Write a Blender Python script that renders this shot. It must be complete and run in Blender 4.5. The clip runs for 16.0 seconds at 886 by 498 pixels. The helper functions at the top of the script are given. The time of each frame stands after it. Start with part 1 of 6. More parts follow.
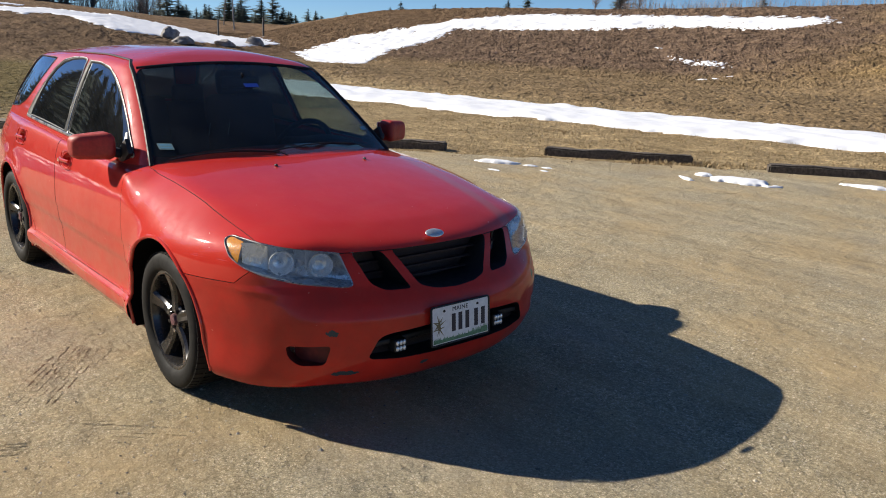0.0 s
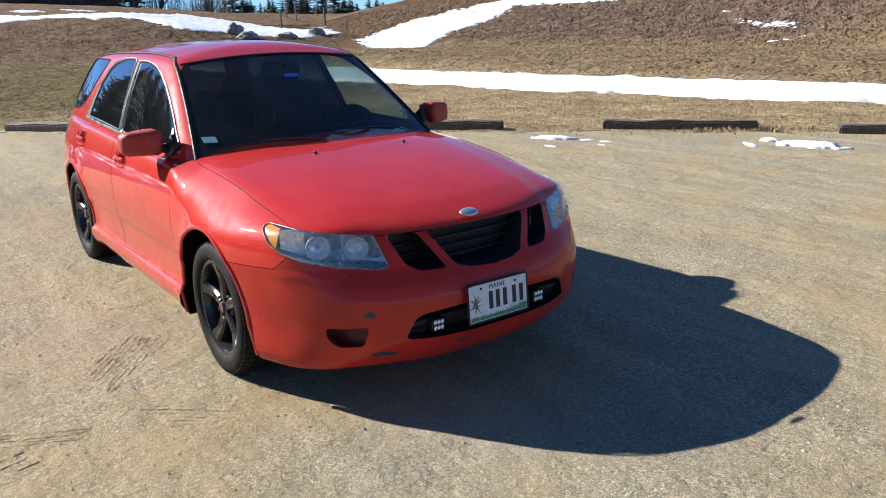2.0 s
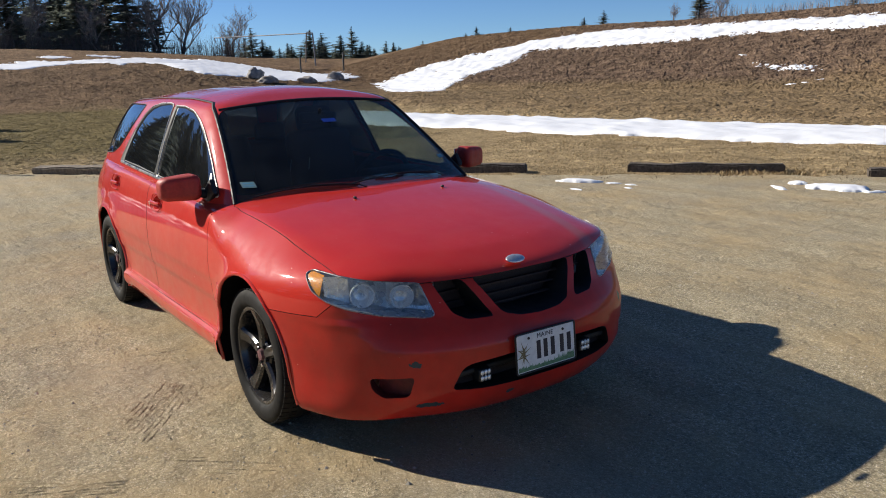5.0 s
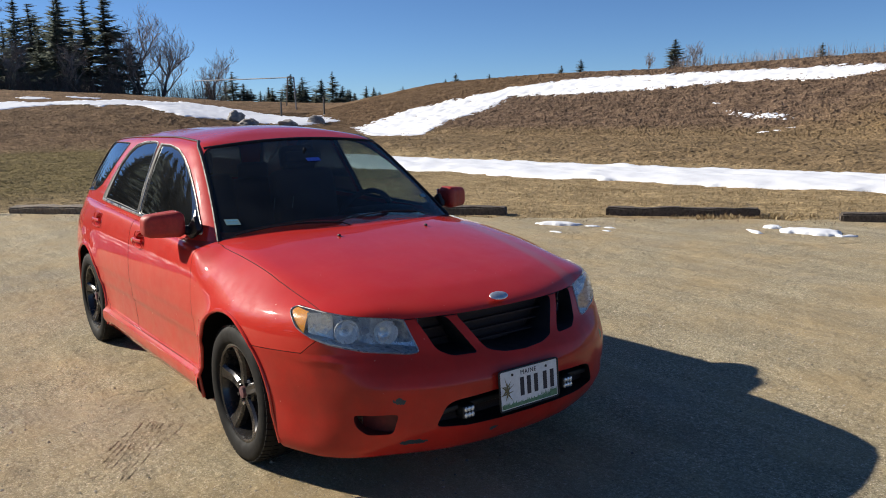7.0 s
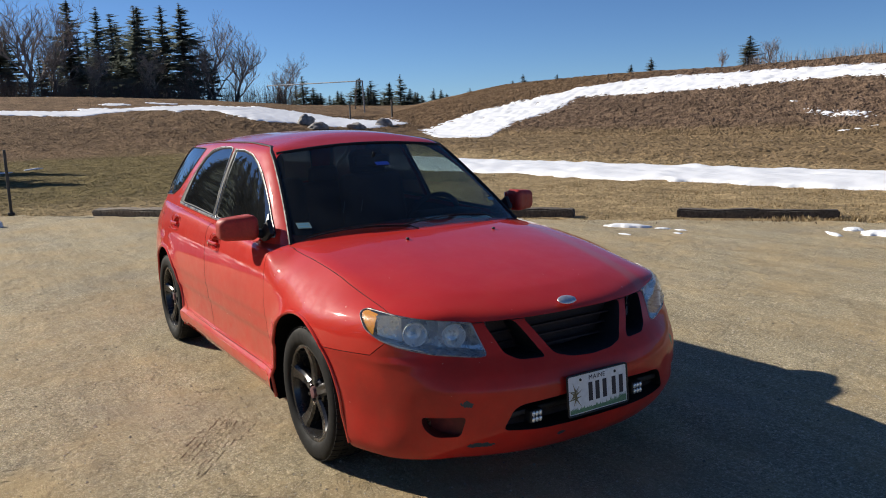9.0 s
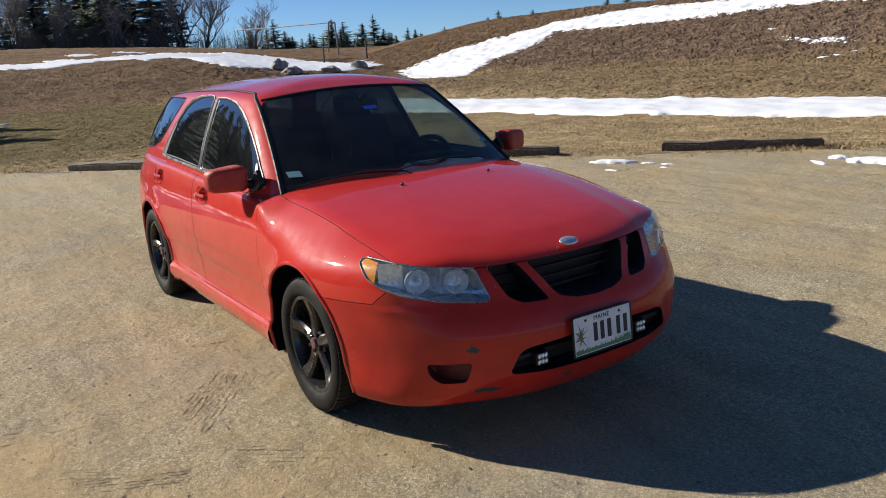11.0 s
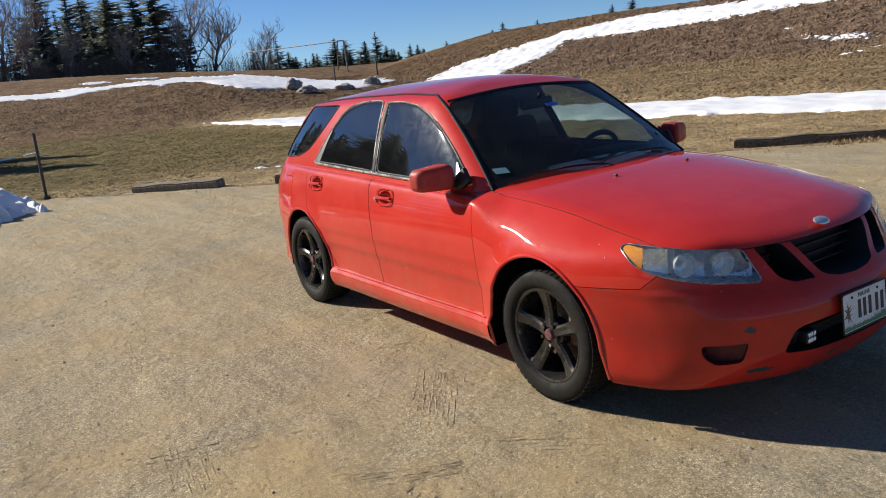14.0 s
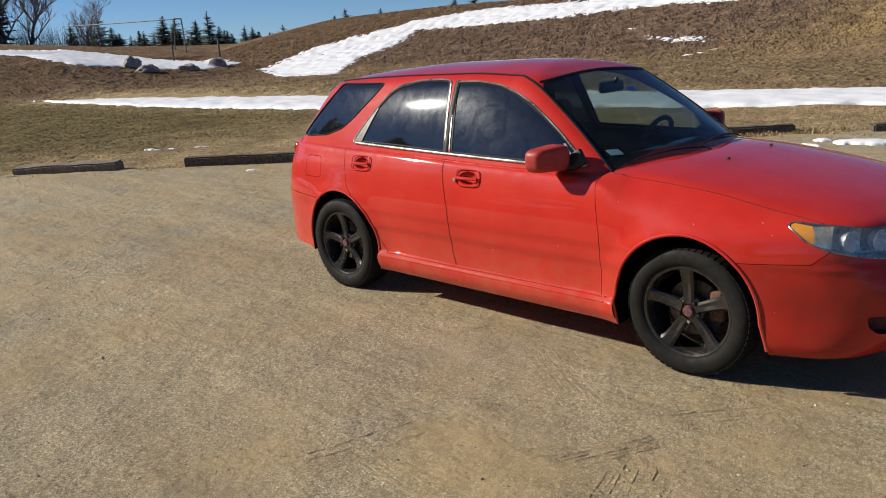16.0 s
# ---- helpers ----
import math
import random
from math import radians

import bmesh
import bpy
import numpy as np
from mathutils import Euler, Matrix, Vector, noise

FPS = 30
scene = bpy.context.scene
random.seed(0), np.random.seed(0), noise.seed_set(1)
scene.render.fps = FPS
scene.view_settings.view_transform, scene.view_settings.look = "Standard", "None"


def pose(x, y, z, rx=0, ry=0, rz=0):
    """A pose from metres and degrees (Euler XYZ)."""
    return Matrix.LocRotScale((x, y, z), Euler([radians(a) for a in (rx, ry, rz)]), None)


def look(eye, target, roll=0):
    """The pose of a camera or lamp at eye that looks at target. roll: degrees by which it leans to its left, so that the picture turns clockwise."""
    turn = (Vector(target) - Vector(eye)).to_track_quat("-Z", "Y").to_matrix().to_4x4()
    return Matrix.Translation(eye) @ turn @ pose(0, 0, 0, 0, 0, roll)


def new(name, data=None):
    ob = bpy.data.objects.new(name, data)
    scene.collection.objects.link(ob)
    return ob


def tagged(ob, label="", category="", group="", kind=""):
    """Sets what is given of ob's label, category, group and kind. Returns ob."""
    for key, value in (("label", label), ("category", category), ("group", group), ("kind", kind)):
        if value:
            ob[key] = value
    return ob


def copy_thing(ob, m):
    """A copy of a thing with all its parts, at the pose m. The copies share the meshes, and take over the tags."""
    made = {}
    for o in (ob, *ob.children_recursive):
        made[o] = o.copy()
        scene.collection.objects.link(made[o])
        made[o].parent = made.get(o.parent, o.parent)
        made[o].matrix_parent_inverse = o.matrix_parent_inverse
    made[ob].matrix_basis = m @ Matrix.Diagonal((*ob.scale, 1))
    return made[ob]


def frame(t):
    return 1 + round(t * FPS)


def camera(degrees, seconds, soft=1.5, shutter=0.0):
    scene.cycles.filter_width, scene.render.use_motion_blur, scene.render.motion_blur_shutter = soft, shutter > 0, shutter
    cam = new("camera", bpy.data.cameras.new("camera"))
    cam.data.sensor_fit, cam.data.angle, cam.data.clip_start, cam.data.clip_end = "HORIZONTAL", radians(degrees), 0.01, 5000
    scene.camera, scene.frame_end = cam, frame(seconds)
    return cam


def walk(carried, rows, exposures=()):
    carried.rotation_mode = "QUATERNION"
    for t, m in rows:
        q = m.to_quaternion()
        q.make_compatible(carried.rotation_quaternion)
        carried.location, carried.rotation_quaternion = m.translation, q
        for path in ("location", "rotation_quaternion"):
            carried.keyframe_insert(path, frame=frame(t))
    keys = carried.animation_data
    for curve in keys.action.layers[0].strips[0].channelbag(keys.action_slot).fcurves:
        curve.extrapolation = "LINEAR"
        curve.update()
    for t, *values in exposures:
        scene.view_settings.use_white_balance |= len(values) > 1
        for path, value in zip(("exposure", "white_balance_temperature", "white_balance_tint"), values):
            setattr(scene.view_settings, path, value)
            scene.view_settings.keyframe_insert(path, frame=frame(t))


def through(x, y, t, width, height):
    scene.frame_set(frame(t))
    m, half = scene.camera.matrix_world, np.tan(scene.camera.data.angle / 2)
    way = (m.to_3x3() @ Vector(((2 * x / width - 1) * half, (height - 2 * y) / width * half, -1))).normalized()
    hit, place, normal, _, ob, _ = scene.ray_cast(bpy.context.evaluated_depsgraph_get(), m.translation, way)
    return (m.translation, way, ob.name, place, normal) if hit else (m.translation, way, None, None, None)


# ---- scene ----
cam = camera(58.0, 16.0, 1.0)
PATH = [
    (0, (4.521, -2.085, 1.514), (3.062, -0.81, 1.019), 2.0),
    (0.5, (4.62, -1.971, 1.53), (3.004, -0.897, 1.046), -0.6),
    (1, (4.636, -1.957, 1.519), (2.968, -0.956, 1.056), -1.0),
    (1.5, (4.631, -1.957, 1.509), (3.017, -0.906, 0.972), -2.5),
    (2, (4.624, -1.979, 1.508), (3.064, -0.851, 0.968), -1.8),
    (2.5, (4.603, -1.989, 1.502), (3.07, -0.828, 0.951), -1.4),
    (3, (4.574, -2.005, 1.497), (3.05, -0.83, 0.949), -0.7),
    (3.5, (4.521, -2.014, 1.493), (3.036, -0.798, 0.931), 0.1),
    (4, (4.489, -2.053, 1.493), (2.956, -0.859, 1.018), -1.6),
    (4.5, (4.486, -2.058, 1.497), (2.899, -0.918, 1.071), -1.9),
    (4.7, (4.489, -2.036, 1.519), (2.891, -0.920, 1.075), -1.9),
    (6.8, (4.503, -2.060, 1.482), (2.905, -0.901, 1.150), -1.4),
    (7, (4.506, -2.074, 1.497), (2.921, -0.901, 1.164), -1.3),
    (7.5, (4.505, -2.091, 1.503), (2.888, -0.961, 1.171), -1.4),
    (8, (4.511, -2.094, 1.504), (2.853, -1.022, 1.187), -1.5),
    (8.2, (4.519, -2.083, 1.507), (2.848, -1.027, 1.194), -1.7),
    (10.3, (4.488, -2.105, 1.508), (2.800, -1.087, 1.170), -1.8),
    (10.5, (4.48, -2.112, 1.503), (2.793, -1.097, 1.157), -1.6),
    (11, (4.42, -2.111, 1.512), (2.786, -1.057, 1.043), -3.9),
    (11.5, (4.388, -2.088, 1.513), (2.745, -1.051, 1.037), -5.6),
    (12, (4.366, -2.053, 1.511), (2.737, -0.996, 1.036), -4.2),
    (12.5, (4.331, -2.148, 1.49), (2.678, -1.149, 0.972), -2.5),
    (13, (4.319, -2.528, 1.507), (2.638, -1.557, 1.027), -3.9),
    (13.5, (4.146, -2.752, 1.486), (2.458, -1.794, 1.003), -5.4),
    (14, (3.905, -2.984, 1.51), (2.258, -1.935, 1.076), -6.2),
    (14.5, (3.79, -3.314, 1.498), (2.25, -2.121, 1.045), -4.4),
    (15, (3.616, -3.587, 1.552), (2.197, -2.291, 1.0), -5.9),
    (15.5, (3.252, -3.789, 1.565), (1.903, -2.407, 1.045), -4.7),
    (16, (2.968, -4.04, 1.577), (1.59, -2.679, 1.081), -3.7),
]
EXPOSURES = [(0, 0.58, 6500, 10), (0.5, 0.48, 6500, 10), (1.0, 0.52, 6500, 10), (1.5, 0.63, 6450, 10), (2.0, 0.94, 5900, 9), (2.5, 0.93, 5850, 9), (3.0, 0.99, 5800, 9), (3.5, 1.00, 5750, 9), (4.0, 0.77, 6150, 10), (4.5, 0.45, 6350, 10), (4.7, 0.45, 6350, 10), (6.8, 0.56, 6400, 10), (7.0, 0.50, 6400, 10), (7.5, 0.42, 6400, 10), (8.0, 0.40, 6400, 10), (10.5, 0.39, 6400, 10), (11.0, 0.48, 6400, 10), (11.5, 0.56, 6450, 10), (12.0, 0.53, 6450, 10), (12.5, 0.82, 6450, 10), (13.0, 0.77, 6400, 10), (13.5, 0.78, 6400, 10), (14.0, 0.47, 6450, 10), (14.5, 0.50, 6500, 10), (15.0, 0.66, 6500, 10), (15.5, 0.64, 6400, 10), (16.0, 0.24, 6550, 10)]
walk(cam, [(t, look(eye, target, roll)) for t, eye, target, roll in PATH], EXPOSURES)

# ---- daylight: low late-winter sun behind the car's right rear corner ----
SUN_WAY = Vector((1.44, 0.96, -1.0)).normalized()
world = bpy.data.worlds.new("world")
scene.world = world
world.use_nodes = True
wn = world.node_tree
wn.nodes.clear()
sky = wn.nodes.new("ShaderNodeTexSky")
sky.sky_type = "NISHITA"
sky.sun_disc = False
sky.sun_elevation = math.asin(-SUN_WAY.z)
sky.sun_rotation = math.atan2(-SUN_WAY.x, -SUN_WAY.y)
sky.altitude = 2000
sky.air_density = 0.8
sky.dust_density = 0.2
sky.ozone_density = 3.0
wbg = wn.nodes.new("ShaderNodeBackground")
wbg.inputs["Strength"].default_value = 0.061
wout = wn.nodes.new("ShaderNodeOutputWorld")
tint = wn.nodes.new("ShaderNodeMix")
tint.data_type, tint.blend_type = "RGBA", "MULTIPLY"
tint.inputs["Factor"].default_value = 1.0
tint.inputs["B"].default_value = (0.76, 0.96, 1.18, 1)
wn.links.new(sky.outputs[0], tint.inputs["A"])
wn.links.new(tint.outputs["Result"], wbg.inputs["Color"])
wn.links.new(wbg.outputs[0], wout.inputs["Surface"])
sun = new("sun", bpy.data.lights.new("sun", "SUN"))
sun.data.energy = 5.0
sun.data.angle = radians(0.53)
sun.data.color = (1.0, 0.92, 0.79)
sun.matrix_world = look((0, 0, 30), Vector((0, 0, 30)) + SUN_WAY)


# ---- small tools ----
def smooth_curve(xs, ys):
    """A smooth function through a few stations (monotone cubic)."""
    xs, ys = np.array(xs, float), np.array(ys, float)
    if xs[0] > xs[-1]:
        xs, ys = xs[::-1], ys[::-1]
    h, d = np.diff(xs), np.diff(ys) / np.diff(xs)
    m = np.zeros(len(xs))
    for i in range(1, len(xs) - 1):
        if d[i - 1] * d[i] > 0:
            a, b = 2 * h[i] + h[i - 1], h[i] + 2 * h[i - 1]
            m[i] = (a + b) / (a / d[i - 1] + b / d[i])
    m[0], m[-1] = d[0], d[-1]

    def at(x):
        x = np.clip(np.asarray(x, float), xs[0], xs[-1])
        i = np.clip(np.searchsorted(xs, x) - 1, 0, len(h) - 1)
        t = (x - xs[i]) / h[i]
        return ((1 + 2 * t) * (1 - t) ** 2 * ys[i] + t * (1 - t) ** 2 * h[i] * m[i]
                + t * t * (3 - 2 * t) * ys[i + 1] + t * t * (t - 1) * h[i] * m[i + 1])
    return at


def flowing(points, n):
    """n points along a Catmull-Rom curve through the given ones, evenly spaced in the parameter."""
    p = np.array(points, float)
    p = np.vstack([2 * p[0] - p[1], p, 2 * p[-1] - p[-2]])
    out = []
    for u in np.linspace(0, len(p) - 3 - 1e-9, n):
        i, t = int(u), u - int(u)
        a, b, c, d = p[i:i + 4]
        out.append(0.5 * (2 * b + (c - a) * t + (2 * a - 5 * b + 4 * c - d) * t * t + (3 * b - a - 3 * c + d) * t ** 3))
    return np.array(out)


def step(a, b, x):
    t = np.clip((np.asarray(x, float) - a) / (b - a), 0, 1)
    return t * t * (3 - 2 * t)


def mesh_of(name, verts, faces, smooth=True, angle=None):
    me = bpy.data.meshes.new(name)
    me.from_pydata([tuple(v) for v in verts], [], [tuple(f) for f in faces])
    me.validate()
    if smooth:
        me.shade_smooth()
        if angle:
            me.set_sharp_from_angle(angle=radians(angle))
    return me


def bm_mesh(name, bm, smooth=True, angle=35):
    bmesh.ops.recalc_face_normals(bm, faces=bm.faces)
    me = bpy.data.meshes.new(name)
    bm.to_mesh(me)
    bm.free()
    if smooth:
        me.shade_smooth()
        me.set_sharp_from_angle(angle=radians(angle))
    return me


def link(name, me, material, parent=None, label=""):
    ob = new(name, me)
    if material and not me.materials:
        me.materials.append(material)
    if parent:
        ob.parent = parent
    if label:
        ob["label"] = label
    return ob


def part(name, bm, material, parent, label="", smooth=True, angle=35):
    """Links a bmesh as one mesh object under a thing or a part."""
    return link(name, bm_mesh(name, bm, smooth, angle), material, parent, label)


def empty(name, loc=(0, 0, 0)):
    ob = new(name)
    ob.location = loc
    ob.empty_display_size = 0.2
    return ob


# ---- materials ----
def material(name, color, rough=0.5, metal=0.0, coat=0.0, spec=0.5):
    m = bpy.data.materials.new(name)
    m.use_nodes = True
    b = m.node_tree.nodes["Principled BSDF"]
    b.inputs["Base Color"].default_value = (*color, 1)
    b.inputs["Roughness"].default_value = rough
    b.inputs["Metallic"].default_value = metal
    b.inputs["Coat Weight"].default_value = coat
    b.inputs["Coat Roughness"].default_value = 0.06
    b.inputs["Specular IOR Level"].default_value = spec
    return m


def node(m, kind, **values):
    n = m.node_tree.nodes.new(kind)
    for key, value in values.items():
        n.inputs[key.replace("_", " ")].default_value = value
    return n


def join(m, a, b):
    m.node_tree.links.new(a, b)


def noise_of(m, scale, detail=4.0, rough=0.55, coords=None, distortion=0.0):
    n = node(m, "ShaderNodeTexNoise", Scale=scale, Detail=detail, Roughness=rough, Distortion=distortion)
    join(m, coords if coords else place_of(m), n.inputs["Vector"])
    return n.outputs["Fac"]


def place_of(m):
    n = m.node_tree.nodes.get("place") or m.node_tree.nodes.new("ShaderNodeTexCoord")
    n.name = "place"
    return n.outputs["Object"]


def ramp_of(m, value, stops):
    r = m.node_tree.nodes.new("ShaderNodeValToRGB")
    while len(r.color_ramp.elements) < len(stops):
        r.color_ramp.elements.new(0.5)
    for e, (at, c) in zip(r.color_ramp.elements, stops):
        e.position = at
        e.color = (*c, 1) if len(c) == 3 else c
    join(m, value, r.inputs["Fac"])
    return r.outputs["Color"]


def grey(v):
    return (v, v, v)


def mix_of(m, fac, a, b, mode="MIX"):
    n = m.node_tree.nodes.new("ShaderNodeMix")
    n.data_type, n.blend_type = "RGBA", mode
    for socket, v in ((n.inputs["Factor"], fac), (n.inputs["A"], a), (n.inputs["B"], b)):
        if isinstance(v, (int, float)):
            socket.default_value = v
        elif isinstance(v, tuple):
            socket.default_value = (*v, 1)
        else:
            join(m, v, socket)
    return n.outputs["Result"]


def bsdf(m):
    return m.node_tree.nodes["Principled BSDF"]


def bumped(m, heights, strength=1.0):
    """Relief from (height, metres) pairs added up."""
    prev = None
    for h, d in heights:
        n = node(m, "ShaderNodeBump", Strength=strength, Distance=d)
        join(m, h, n.inputs["Height"])
        if prev:
            join(m, prev, n.inputs["Normal"])
        prev = n.outputs["Normal"]
    join(m, prev, bsdf(m).inputs["Normal"])


# ---- the ground ----
LEFT_Y, LEFT_LOW = (-60, -20, 6, 12, 17, 20.5, 24, 28, 45), (3.4, 3.2, 2.5, 2.75, 2.5, 1.9, 1.5, 1.2, 1.2)
LEFT_TOP_Y, LEFT_TOP = (-60, 0, 9, 19, 30, 40, 60), (4.6, 4.6, 4.45, 4.05, 3.3, 3.0, 3.0)


def terrain(x, y):
    """Height of the ground: level car park, a low terrace, a long grass bank and rising ground to the far end."""
    x, y = np.asarray(x, float), np.asarray(y, float)
    z = 0.28 * step(15.2, 19.0, y - 0.08 * (x + 10)) * step(-60, -30, x)
    # rising ground past the far end of the car park
    rise = step(-41, -57, x - 0.15 * (y - 12)) * np.interp(y, LEFT_Y, LEFT_LOW)
    more = step(-56, -76, x) * (np.interp(y, LEFT_TOP_Y, LEFT_TOP) - np.interp(y, LEFT_Y, LEFT_LOW))
    z = np.maximum(z, 0) + rise + more
    # the long bank: a slope up from its foot, rounded off on top, with a rounded end
    dx, dy = np.maximum(-56 - x, 0), np.maximum(62 - y, 0)
    inside = 35 - np.hypot(dx, dy)
    inside = inside + step(-14, 12, x) * 7.0
    t = np.clip(inside, 0, 60)
    hill = np.where(t < 17, 0.208 * t, 0.208 * (17 + 5 * (1 - np.exp(-(t - 17) / 5))))
    hill = hill * (1 + 0.05 * step(-30, 5, x))
    return np.maximum(z, z * 0.25 + 0.25 + hill * 1.0) * (hill > 0) + z * (hill <= 0)


def car_paint(name, scuffs=False, stripe=False):
    m = material(name, (0.60, 0.022, 0.010), 0.5, coat=1.0, spec=0.08)
    b = bsdf(m)
    b.inputs["Coat Roughness"].default_value = 0.035
    blotch = noise_of(m, 2.2, 5, 0.6)
    base = mix_of(m, ramp_of(m, blotch, [(0.3, grey(0)), (0.75, grey(1))]), (0.50, 0.019, 0.012), (0.60, 0.031, 0.018))
    dust = ramp_of(m, noise_of(m, 9, 6, 0.7), [(0.45, grey(0)), (0.8, grey(0.07))])
    base = mix_of(m, dust, base, (0.42, 0.20, 0.12))
    chips = ramp_of(m, noise_of(m, 75, 1, 0.4), [(0.815, grey(0)), (0.825, grey(1))])
    base = mix_of(m, chips, base, (0.75, 0.35, 0.28))
    if scuffs:
        # old grime ground into the plastic, spread wide to put shade into the colour
        base = mix_of(m, ramp_of(m, noise_of(m, 3.6, 7, 0.68), [(0.34, grey(0.12)), (0.68, grey(0.62))]), base, (0.20, 0.026, 0.018))
        for x, y, z, sx, sy, sz in ((2.115, -0.551, 0.44, 0.10, 0.024, 0.017), (2.14, -0.49, 0.262, 0.12, 0.066, 0.016), (2.2, -0.17, 0.268, 0.1, 0.025, 0.014), (2.1, 0.55, 0.50, 0.1, 0.02, 0.03), (2.0, 0.63, 0.33, 0.1, 0.03, 0.02)):
            sub = m.node_tree.nodes.new("ShaderNodeVectorMath")
            sub.operation = "SUBTRACT"
            join(m, place_of(m), sub.inputs[0])
            sub.inputs[1].default_value = (x, y, z)
            div = m.node_tree.nodes.new("ShaderNodeVectorMath")
            div.operation = "DIVIDE"
            join(m, sub.outputs[0], div.inputs[0])
            div.inputs[1].default_value = (sx, sy, sz)
            ln = m.node_tree.nodes.new("ShaderNodeVectorMath")
            ln.operation = "LENGTH"
            join(m, div.outputs[0], ln.inputs[0])
            add = m.node_tree.nodes.new("ShaderNodeMath")
            add.operation = "MULTIPLY_ADD"
            join(m, noise_of(m, 45, 3, 0.6), add.inputs[0])
            add.inputs[1].default_value = 1.6
            join(m, ln.outputs["Value"], add.inputs[2])
            less = m.node_tree.nodes.new("ShaderNodeMath")
            less.operation = "LESS_THAN"
            join(m, add.outputs[0], less.inputs[0])
            less.inputs[1].default_value = 1.55
            base = mix_of(m, less.outputs[0], base, (0.035, 0.055, 0.065))
    rr = ramp_of(m, noise_of(m, 14, 5, 0.65), [(0.3, grey(0.42)), (0.75, grey(0.60))])
    if stripe:
        # a dull strip where the lacquer has gone
        sep = m.node_tree.nodes.new("ShaderNodeSeparateXYZ")
        join(m, place_of(m), sep.inputs[0])
        n = m.node_tree.nodes.new("ShaderNodeMath")
        n.operation = "MULTIPLY_ADD"
        join(m, sep.outputs[0], n.inputs[0])
        n.inputs[1].default_value = 0.10
        join(m, sep.outputs[1], n.inputs[2])
        w = m.node_tree.nodes.new("ShaderNodeMath")
        w.operation = "SUBTRACT"
        join(m, n.outputs[0], w.inputs[0])
        w.inputs[1].default_value = 0.665
        q = m.node_tree.nodes.new("ShaderNodeMath")
        q.operation = "ABSOLUTE"
        join(m, w.outputs[0], q.inputs[0])
        band = ramp_of(m, q.outputs[0], [(0.018, grey(0.8)), (0.055, grey(0))])
        base = mix_of(m, band, base, (0.42, 0.10, 0.085))
        rr = mix_of(m, band, rr, grey(0.6))
    # road dirt thrown up on the lower panels
    low = m.node_tree.nodes.new("ShaderNodeSeparateXYZ")
    join(m, place_of(m), low.inputs[0])
    rise = node(m, "ShaderNodeMapRange")
    rise.inputs["From Min"].default_value, rise.inputs["From Max"].default_value = 0.60, 0.22
    join(m, low.outputs[2], rise.inputs["Value"])
    splash = mix_of(m, 1.0, rise.outputs["Result"], ramp_of(m, noise_of(m, 11, 7, 0.72), [(0.36, grey(0.04)), (0.72, grey(0.36))]), "MULTIPLY")
    if not scuffs:
        base = mix_of(m, splash, base, (0.30, 0.19, 0.11))
    join(m, base, b.inputs["Base Color"])
    join(m, rr, b.inputs["Roughness"])
    bumped(m, [(noise_of(m, 240, 2, 0.5), 0.00006), (noise_of(m, 3.4, 2, 0.5), 0.005)], 0.5)
    return m


